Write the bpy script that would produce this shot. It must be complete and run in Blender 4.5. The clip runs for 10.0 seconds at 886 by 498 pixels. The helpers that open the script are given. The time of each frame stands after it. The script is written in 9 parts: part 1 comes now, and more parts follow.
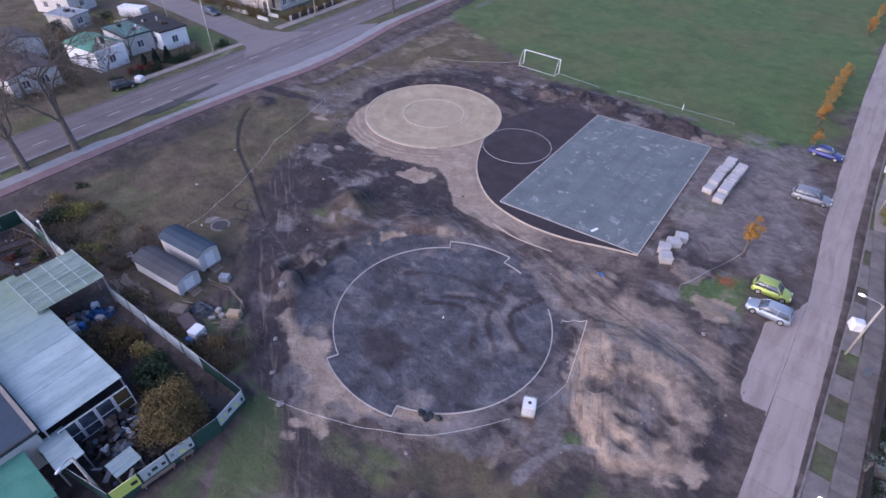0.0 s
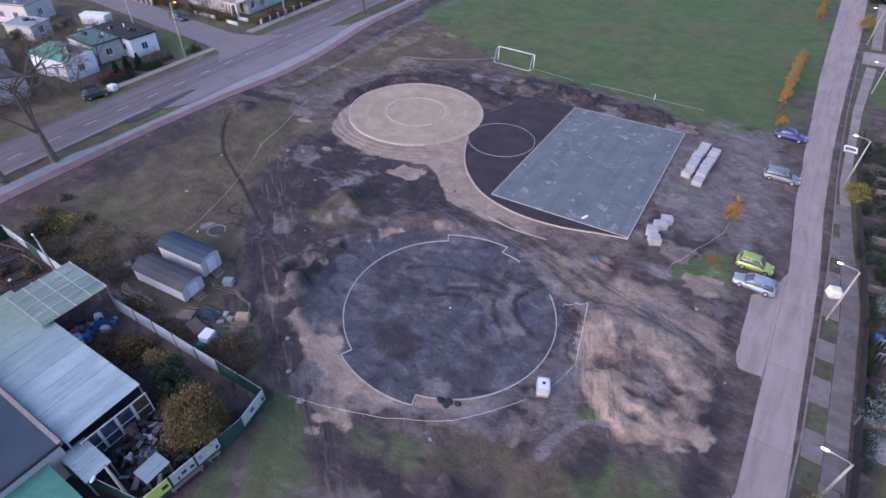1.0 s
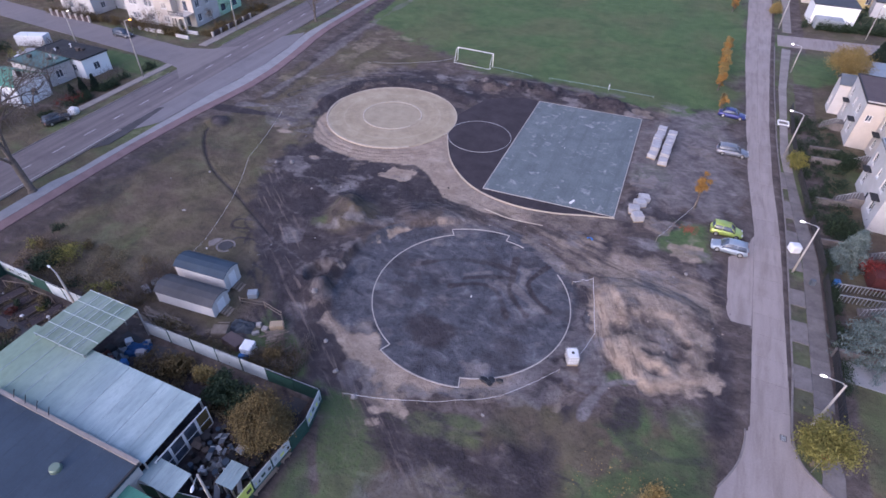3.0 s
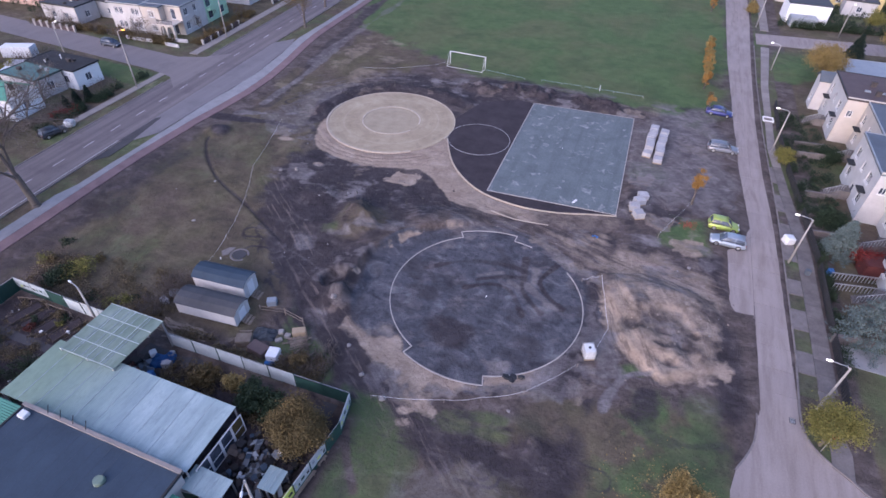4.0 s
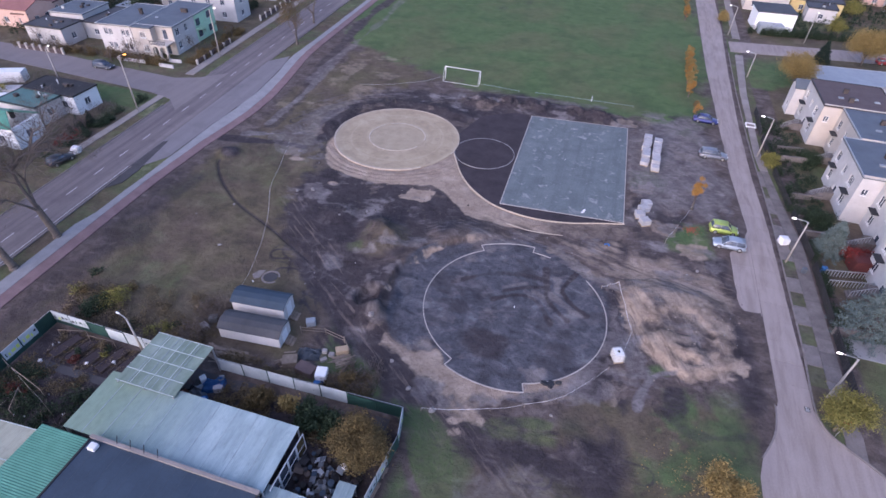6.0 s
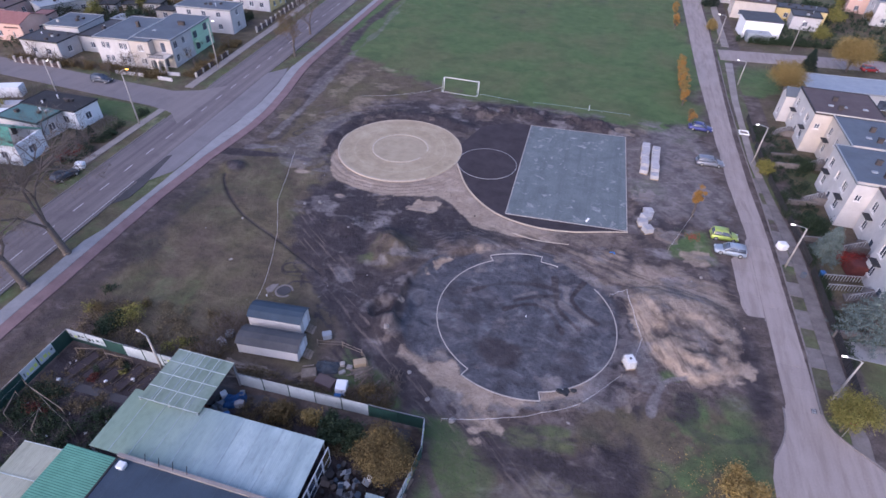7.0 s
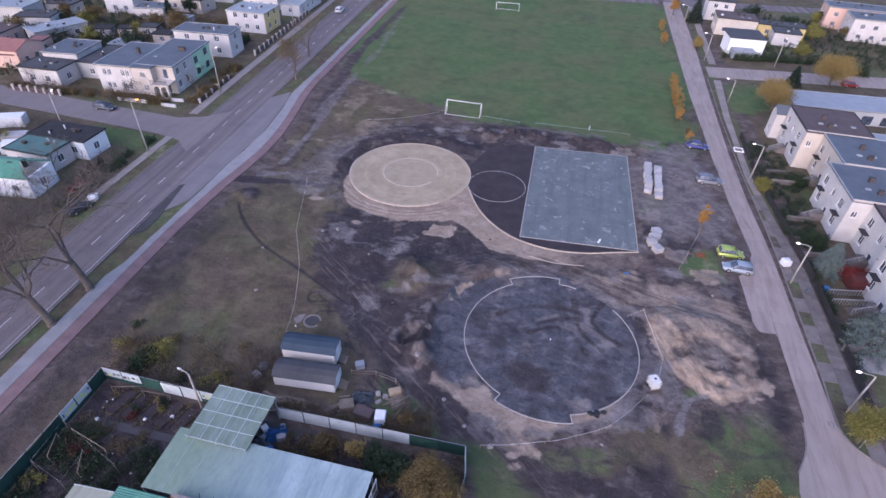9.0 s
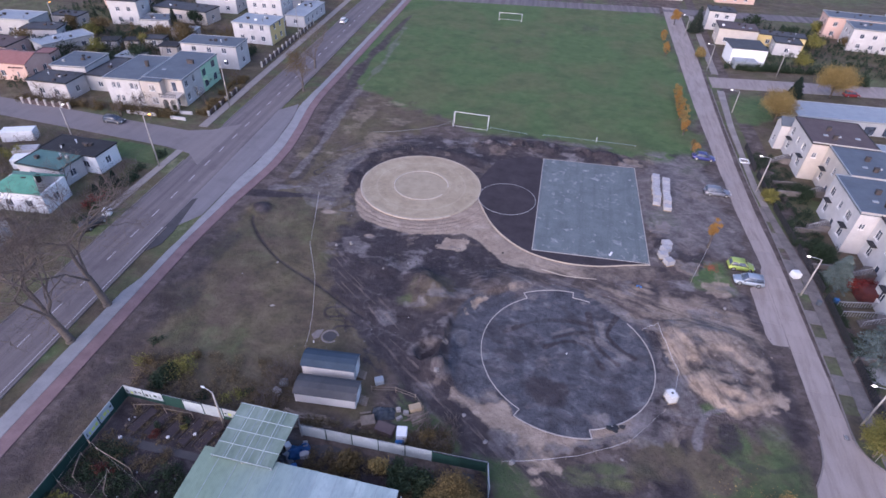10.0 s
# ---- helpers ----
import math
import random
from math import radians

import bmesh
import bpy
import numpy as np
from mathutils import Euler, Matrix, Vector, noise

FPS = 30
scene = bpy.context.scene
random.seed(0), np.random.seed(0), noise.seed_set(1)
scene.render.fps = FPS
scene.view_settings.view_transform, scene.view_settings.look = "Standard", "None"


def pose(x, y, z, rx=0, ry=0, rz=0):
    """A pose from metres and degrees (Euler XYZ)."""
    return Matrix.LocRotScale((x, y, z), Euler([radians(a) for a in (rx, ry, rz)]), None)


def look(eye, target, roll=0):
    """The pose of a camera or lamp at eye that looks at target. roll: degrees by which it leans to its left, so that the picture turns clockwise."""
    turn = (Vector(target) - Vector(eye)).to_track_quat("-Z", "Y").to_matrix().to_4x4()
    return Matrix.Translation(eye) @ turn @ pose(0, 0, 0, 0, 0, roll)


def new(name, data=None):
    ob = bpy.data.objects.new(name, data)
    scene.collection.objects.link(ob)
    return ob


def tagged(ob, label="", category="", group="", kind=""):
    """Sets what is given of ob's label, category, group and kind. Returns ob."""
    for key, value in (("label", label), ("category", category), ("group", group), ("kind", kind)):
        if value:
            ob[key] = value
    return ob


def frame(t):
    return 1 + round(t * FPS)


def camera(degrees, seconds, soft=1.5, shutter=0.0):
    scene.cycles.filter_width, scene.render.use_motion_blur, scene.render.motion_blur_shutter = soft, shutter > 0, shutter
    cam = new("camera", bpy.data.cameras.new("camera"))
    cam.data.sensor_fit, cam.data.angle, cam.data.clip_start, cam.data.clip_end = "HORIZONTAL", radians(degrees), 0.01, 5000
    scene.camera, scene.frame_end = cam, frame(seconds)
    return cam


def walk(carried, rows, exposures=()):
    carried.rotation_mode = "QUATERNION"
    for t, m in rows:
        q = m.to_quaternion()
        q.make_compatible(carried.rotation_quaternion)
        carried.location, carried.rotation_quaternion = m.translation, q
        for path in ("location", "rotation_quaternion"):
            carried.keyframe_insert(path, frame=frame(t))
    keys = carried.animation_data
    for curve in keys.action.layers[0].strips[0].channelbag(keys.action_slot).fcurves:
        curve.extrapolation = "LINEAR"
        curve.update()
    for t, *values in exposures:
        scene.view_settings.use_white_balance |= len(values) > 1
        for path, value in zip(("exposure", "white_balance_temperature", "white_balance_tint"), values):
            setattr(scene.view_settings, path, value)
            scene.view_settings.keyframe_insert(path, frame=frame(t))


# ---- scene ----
cam = camera(78.7, 10.0, soft=1.6)
PATH = [
    (0, (22.277, -29.265, 38.822), (21.362, -28.058, 37.517), 1.3),
    (0.5, (21.263, -30.912, 38.922), (20.401, -29.665, 37.618), 1.4),
    (1, (20.2, -32.609, 39.109), (19.386, -31.329, 37.805), 1.4),
    (1.5, (18.944, -34.41, 39.434), (18.185, -33.097, 38.131), 1.4),
    (2, (17.511, -36.17, 39.906), (16.808, -34.827, 38.602), 1.4),
    (2.5, (15.998, -37.827, 40.4), (15.345, -36.458, 39.096), 1.6),
    (4, (11.363, -41.595, 42.012), (10.826, -40.175, 40.71), 1.8),
    (4.5, (9.886, -42.57, 42.625), (9.369, -41.141, 41.324), 1.9),
    (5, (8.433, -43.462, 43.329), (7.945, -42.023, 42.029), 2.0),
    (6.5, (4.203, -45.567, 45.471), (3.787, -44.093, 44.186), 2.2),
    (7, (2.901, -46.083, 46.067), (2.505, -44.597, 44.789), 2.3),
    (7.5, (1.549, -46.516, 46.811), (1.181, -45.019, 45.537), 2.4),
    (8, (0.254, -46.803, 47.522), (-0.097, -45.298, 46.252), 2.5),
    (8.5, (-1.059, -47.09, 48.2), (-1.399, -45.577, 46.938), 2.5),
    (9, (-2.283, -47.322, 48.843), (-2.618, -45.8, 47.589), 2.5),
    (9.5, (-3.519, -47.428, 49.502), (-3.85, -45.899, 48.255), 2.5),
    (10, (-4.748, -47.56, 50.17), (-5.075, -46.025, 48.93), 2.5),
]
EXPOSURES = [(0.0, 1.045, 5880, 30), (10.0, 1.03, 5880, 30)]
walk(cam, [(t, look(eye, target, roll)) for t, eye, target, roll in PATH], EXPOSURES)

# ---- light: an overcast dusk ----
world = bpy.data.worlds.new("dusk_sky")
scene.world = world
world.use_nodes = True
wn = world.node_tree
sky = wn.nodes.new("ShaderNodeTexSky")
sky.sky_type, sky.sun_disc = "NISHITA", False
sky.sun_elevation, sky.sun_rotation = radians(18), radians(200)
sky.air_density, sky.dust_density, sky.ozone_density = 1.0, 2.0, 2.5
wn.links.new(sky.outputs[0], wn.nodes["Background"].inputs[0])
wn.nodes["Background"].inputs[1].default_value = 0.15
sun = new("sun", bpy.data.lights.new("sun", "SUN"))
sun.data.energy, sun.data.angle, sun.data.color = 0.9, radians(70), (1.0, 0.94, 0.92)
sun.matrix_world = look((-20, -60, 60), (0, 0, 0))

# ---- small tools ----
def smooth(e0, e1, v):
    k = np.clip((v - e0) / (e1 - e0), 0, 1)
    return k * k * (3 - 2 * k)


_table = np.random.RandomState(7).rand(256, 256)


def value_noise(x, y, size, shift=0):
    u, v = x / size + 31.7 + shift * 17.3, y / size + 57.1 + shift * 9.7
    i, j = np.floor(u).astype(int), np.floor(v).astype(int)
    a, b = u - i, v - j
    a, b = a * a * (3 - 2 * a), b * b * (3 - 2 * b)
    pick = lambda p, q: _table[p % 256, q % 256]
    return (pick(i, j) * (1 - a) + pick(i + 1, j) * a) * (1 - b) + (pick(i, j + 1) * (1 - a) + pick(i + 1, j + 1) * a) * b


def fbm(x, y, size, steps=4, shift=0):
    total, weight, amount = 0, 0, 1.0
    for k in range(steps):
        total = total + amount * value_noise(x, y, size / 2 ** k, shift + k * 3)
        weight, amount = weight + amount, amount * 0.55
    return total / weight


def inside(x, y, corners):
    """Signed distance to a polygon, above zero within it."""
    best, odd = np.full(np.shape(x), 1e9), np.zeros(np.shape(x), bool)
    for (ax, ay), (bx, by) in zip(corners, corners[1:] + corners[:1]):
        ex, ey = bx - ax, by - ay
        k = np.clip(((x - ax) * ex + (y - ay) * ey) / (ex * ex + ey * ey), 0, 1)
        best = np.minimum(best, np.hypot(x - ax - k * ex, y - ay - k * ey))
        cross = ((ay > y) != (by > y)) & (x < (bx - ax) * (y - ay) / (by - ay if by != ay else 1e-9) + ax)
        odd ^= cross
    return np.where(odd, best, -best)


def along(x, y, line):
    """Distance to an open line."""
    best = np.full(np.shape(x), 1e9)
    for (ax, ay), (bx, by) in zip(line, line[1:]):
        ex, ey = bx - ax, by - ay
        k = np.clip(((x - ax) * ex + (y - ay) * ey) / (ex * ex + ey * ey), 0, 1)
        best = np.minimum(best, np.hypot(x - ax - k * ex, y - ay - k * ey))
    return best


def glide(line, steps=8):
    """A smooth line through a few points."""
    pts = [Vector(p) for p in line]
    pts = [2 * pts[0] - pts[1]] + pts + [2 * pts[-1] - pts[-2]]
    out = []
    for a, b, c, d in zip(pts, pts[1:], pts[2:], pts[3:]):
        for k in range(steps):
            t = k / steps
            out.append(0.5 * (2 * b + (c - a) * t + (2 * a - 5 * b + 4 * c - d) * t * t + (3 * b - a - 3 * c + d) * t ** 3))
    out.append(pts[-2])
    return [tuple(p) for p in out]


def box(bm, x0, y0, z0, x1, y1, z1, m=None):
    vs = [Vector((x, y, z)) for z in (z0, z1) for y in (y0, y1) for x in (x0, x1)]
    if m is not None:
        vs = [m @ v for v in vs]
    v = [bm.verts.new(p) for p in vs]
    for f in ((0, 2, 3, 1), (4, 5, 7, 6), (0, 1, 5, 4), (2, 6, 7, 3), (0, 4, 6, 2), (1, 3, 7, 5)):
        bm.faces.new([v[i] for i in f])
    return v


def soft_box(bm, x0, y0, z0, x1, y1, z1, r=0.03, m=None):
    """A box with bevelled edges."""
    b = bmesh.new()
    box(b, x0, y0, z0, x1, y1, z1)
    bmesh.ops.bevel(b, geom=list(b.edges), offset=r, segments=2, affect="EDGES")
    merge(bm, b, m)


def merge(bm, other, m=None):
    made = {v: bm.verts.new(m @ v.co if m is not None else v.co) for v in other.verts}
    for f in other.faces:
        bm.faces.new([made[v] for v in f.verts]).smooth = f.smooth
    other.free()


def tube(bm, p0, p1, r0, r1=None, seg=8, cap=True):
    p0, p1 = Vector(p0), Vector(p1)
    r1 = r0 if r1 is None else r1
    q = (p1 - p0).to_track_quat("Z", "Y")
    rings = []
    for p, r in ((p0, r0), (p1, r1)):
        rings.append([bm.verts.new(p + q @ Vector((r * math.cos(6.28318 * k / seg), r * math.sin(6.28318 * k / seg), 0))) for k in range(seg)])
    for k in range(seg):
        bm.faces.new((rings[0][k], rings[0][(k + 1) % seg], rings[1][(k + 1) % seg], rings[1][k])).smooth = True
    if cap:
        bm.faces.new(rings[0][::-1]), bm.faces.new(rings[1])


def pipe(bm, line, r, seg=6):
    for a, b in zip(line, line[1:]):
        tube(bm, a, b, r, r, seg)


def prism(bm, corners, z0, z1):
    lo = [bm.verts.new((x, y, z0)) for x, y in corners]
    hi = [bm.verts.new((x, y, z1)) for x, y in corners]
    n = len(corners)
    bm.faces.new(lo[::-1]), bm.faces.new(hi)
    for k in range(n):
        bm.faces.new((lo[k], lo[(k + 1) % n], hi[(k + 1) % n], hi[k]))


def strip(bm, line, wide, z0, z1, offset=0.0):
    """A solid ribbon along a line on the plan."""
    pts = [Vector((p[0], p[1])) for p in line]
    sides = []
    for k, p in enumerate(pts):
        d = (pts[min(k + 1, len(pts) - 1)] - pts[max(k - 1, 0)]).normalized()
        nrm = Vector((-d.y, d.x))
        a, b = p + nrm * (offset - wide / 2), p + nrm * (offset + wide / 2)
        sides.append([bm.verts.new((*a, z0)), bm.verts.new((*b, z0)), bm.verts.new((*b, z1)), bm.verts.new((*a, z1))])
    for s, t in zip(sides, sides[1:]):
        for k in range(4):
            bm.faces.new((s[k], t[k], t[(k + 1) % 4], s[(k + 1) % 4]))
    bm.faces.new(sides[0]), bm.faces.new(sides[-1][::-1])


def arc(cx, cy, r, a0, a1, step=3.0):
    n = max(2, int(abs(a1 - a0) / step))
    return [(cx + r * math.cos(radians(a0 + (a1 - a0) * k / n)), cy + r * math.sin(radians(a0 + (a1 - a0) * k / n))) for k in range(n + 1)]


def finish(bm, name):
    bmesh.ops.recalc_face_normals(bm, faces=list(bm.faces))
    me = bpy.data.meshes.new(name)
    bm.to_mesh(me)
    bm.free()
    return me


def part(name, bm, material, parent=None, label=""):
    me = finish(bm, name)
    me.materials.append(material)
    ob = new(name, me)
    ob.parent = parent
    return tagged(ob, label)


def piece(name, me, parent, m):
    ob = new(name, me)
    ob.parent, ob.matrix_local = parent, m
    return ob


def thing(name, m, label, category, group="", kind=""):
    ob = new(name)
    ob.matrix_world = m
    ob.empty_display_size = 0.3
    return tagged(ob, label, category, group, kind)


def setting(name, bm, material, label="", category=""):
    return tagged(part(name, bm, material), label, category, kind="structure")


# ---- materials ----
def nodes_of(name):
    m = bpy.data.materials.new(name)
    m.use_nodes = True
    return m, m.node_tree, m.node_tree.nodes["Principled BSDF"]


def noise_node(nt, size, detail=4.0, rough=0.6, coord=None):
    n = nt.nodes.new("ShaderNodeTexNoise")
    n.inputs["Scale"].default_value, n.inputs["Detail"].default_value, n.inputs["Roughness"].default_value = 1 / size, detail, rough
    if coord is not None:
        nt.links.new(coord, n.inputs["Vector"])
    return n.outputs["Fac"]


def spread(nt, fac, lo, hi):
    n = nt.nodes.new("ShaderNodeMapRange")
    n.inputs["From Min"].default_value, n.inputs["From Max"].default_value = lo, hi
    nt.links.new(fac, n.inputs["Value"])
    return n.outputs["Result"]


def mix(nt, fac, a, b, how="MIX"):
    n = nt.nodes.new("ShaderNodeMix")
    n.data_type, n.blend_type = "RGBA", how
    for value, socket in ((fac, n.inputs["Factor"]), (a, n.inputs["A"]), (b, n.inputs["B"])):
        socket = [s for s in n.inputs if s.name == socket.name and s.type == ("VALUE" if socket.name == "Factor" else "RGBA")][0]
        if isinstance(value, (int, float)):
            socket.default_value = value
        elif isinstance(value, tuple):
            socket.default_value = (*value, 1)
        else:
            nt.links.new(value, socket)
    return [s for s in n.outputs if s.type == "RGBA"][0]


def bump(nt, bsdf, fac, strength, distance):
    n = nt.nodes.new("ShaderNodeBump")
    n.inputs["Strength"].default_value, n.inputs["Distance"].default_value = strength, distance
    nt.links.new(fac, n.inputs["Height"])
    nt.links.new(n.outputs["Normal"], bsdf.inputs["Normal"])


def world_coord(nt):
    return nt.nodes.new("ShaderNodeNewGeometry").outputs["Position"]


def surface(name, dark, light, rough=0.8, grain=0.15, stain=2.5, metal=0.0, relief=0.3, tint=0.0, deep=0.01, spec=0.3):
    """Two colours mixed by stains and grain, with fine relief; tint varies it from piece to piece."""
    m, nt, bsdf = nodes_of(name)
    co = world_coord(nt)
    big, fine = noise_node(nt, stain, 8, 0.68, co), noise_node(nt, grain, 4, 0.7, co)
    col = mix(nt, spread(nt, big, 0.34, 0.66), dark, light)
    col = mix(nt, 0.35, col, mix(nt, spread(nt, fine, 0.3, 0.7), dark, light))
    if tint:
        info = nt.nodes.new("ShaderNodeObjectInfo")
        v = nt.nodes.new("ShaderNodeHueSaturation")
        n = nt.nodes.new("ShaderNodeMapRange")
        n.inputs["To Min"].default_value, n.inputs["To Max"].default_value = 1 - tint, 1 + tint
        nt.links.new(info.outputs["Random"], n.inputs["Value"])
        nt.links.new(n.outputs["Result"], v.inputs["Value"])
        nt.links.new(col, v.inputs["Color"])
        col = v.outputs["Color"]
    nt.links.new(col, bsdf.inputs["Base Color"])
    bsdf.inputs["Roughness"].default_value, bsdf.inputs["Metallic"].default_value = rough, metal
    bsdf.inputs["Specular IOR Level"].default_value = spec
    if relief:
        bump(nt, bsdf, fine, relief, deep)
    return m


def rich_noise(nt, co, size, stretch=(1, 1, 1), distort=0.0, detail=9.0, rough=0.7):
    mp = nt.nodes.new("ShaderNodeMapping")
    mp.inputs["Scale"].default_value = stretch
    nt.links.new(co, mp.inputs["Vector"])
    n = nt.nodes.new("ShaderNodeTexNoise")
    n.inputs["Scale"].default_value, n.inputs["Detail"].default_value = 1 / size, detail
    n.inputs["Roughness"].default_value, n.inputs["Distortion"].default_value = rough, distort
    nt.links.new(mp.outputs["Vector"], n.inputs["Vector"])
    return n.outputs["Fac"]


def streaked(name, dark, light, moss=None):
    """Weathered sheeting with run-off streaks along its fall; moss: (x where it ends, x where it is thick, colour)."""
    m, nt, bsdf = nodes_of(name)
    co = world_coord(nt)
    run, blot = rich_noise(nt, co, 1.3, (1.0, 0.16, 1.0), 0.2, 7, 0.65), noise_node(nt, 2.4, 6, 0.65, co)
    fine = rich_noise(nt, co, 0.35, (1.0, 0.4, 1.0), 0.0, 5, 0.7)
    col = mix(nt, spread(nt, run, 0.34, 0.64), dark, light)
    col = mix(nt, spread(nt, blot, 0.32, 0.7), mix(nt, 0.55, col, dark), col)
    col = mix(nt, mix_amount(nt, spread(nt, fine, 0.5, 0.34), 0.4), col, tuple(c * 0.75 for c in dark))
    info = nt.nodes.new("ShaderNodeObjectInfo")
    col = mix(nt, mix_amount(nt, info.outputs["Random"], 0.25), col, light)
    if moss:
        sep = nt.nodes.new("ShaderNodeSeparateXYZ")
        nt.links.new(co, sep.inputs[0])
        wob = nt.nodes.new("ShaderNodeMath")
        wob.operation = "MULTIPLY_ADD"
        wob.inputs[1].default_value = -6.0
        nt.links.new(run, wob.inputs[0])
        nt.links.new(sep.outputs[0], wob.inputs[2])
        col = mix(nt, mix_amount(nt, spread(nt, wob.outputs[0], moss[0] - 3, moss[1] - 3), 0.85), col, mix(nt, spread(nt, fine, 0.3, 0.7), moss[2], tuple(c * 1.35 for c in moss[2])))
    nt.links.new(col, bsdf.inputs["Base Color"])
    bsdf.inputs["Roughness"].default_value, bsdf.inputs["Specular IOR Level"].default_value = 0.55, 0.35
    return m


def mix_amount(nt, fac, most):
    n = nt.nodes.new("ShaderNodeMath")
    n.operation = "MULTIPLY"
    n.inputs[1].default_value = most
    nt.links.new(fac, n.inputs[0])
    return n.outputs[0]


def foliage(name, dark, light, back=0.3):
    m, nt, bsdf = nodes_of(name)
    n = nt.nodes.new("ShaderNodeNewGeometry")
    big = noise_node(nt, 0.9, 3, 0.6, n.outputs["Position"])
    col = mix(nt, n.outputs["Random Per Island"], dark, light)
    col = mix(nt, spread(nt, big, 0.35, 0.65), mix(nt, 0.5, col, dark), col)
    nt.links.new(col, bsdf.inputs["Base Color"])
    bsdf.inputs["Roughness"].default_value, bsdf.inputs["Specular IOR Level"].default_value = 0.7, 0.2
    return m


def lamp_glow(name, colour, strength):
    m, nt, bsdf = nodes_of(name)
    bsdf.inputs["Base Color"].default_value = (*colour, 1)
    bsdf.inputs["Emission Color"].default_value = (*colour, 1)
    bsdf.inputs["Emission Strength"].default_value = strength
    return m


def glass(name, colour=(0.05, 0.06, 0.08), rough=0.06):
    m, nt, bsdf = nodes_of(name)
    co = world_coord(nt)
    nt.links.new(mix(nt, spread(nt, noise_node(nt, 0.8, 2, 0.5, co), 0.4, 0.6), colour, tuple(c * 1.8 for c in colour)), bsdf.inputs["Base Color"])
    bsdf.inputs["Roughness"].default_value, bsdf.inputs["Specular IOR Level"].default_value = rough, 0.7
    return m


def streaks(nt, co, size, turn, stretch):
    """Noise drawn out along one heading of the plan."""
    mp = nt.nodes.new("ShaderNodeMapping")
    mp.inputs["Rotation"].default_value = (0, 0, radians(-turn))
    nt.links.new(co, mp.inputs["Vector"])
    return rich_noise(nt, mp.outputs["Vector"], size, (1 / stretch, 1, 1), 0.35, 6, 0.62)


def channels(nt, name):
    at = nt.nodes.new("ShaderNodeAttribute")
    at.attribute_name = name
    sp = nt.nodes.new("ShaderNodeSeparateColor")
    nt.links.new(at.outputs["Color"], sp.inputs[0])
    return sp.outputs


def product(nt, a, b):
    n = nt.nodes.new("ShaderNodeMath")
    n.operation = "MULTIPLY"
    nt.links.new(a, n.inputs[0]), nt.links.new(b, n.inputs[1])
    return n.outputs[0]


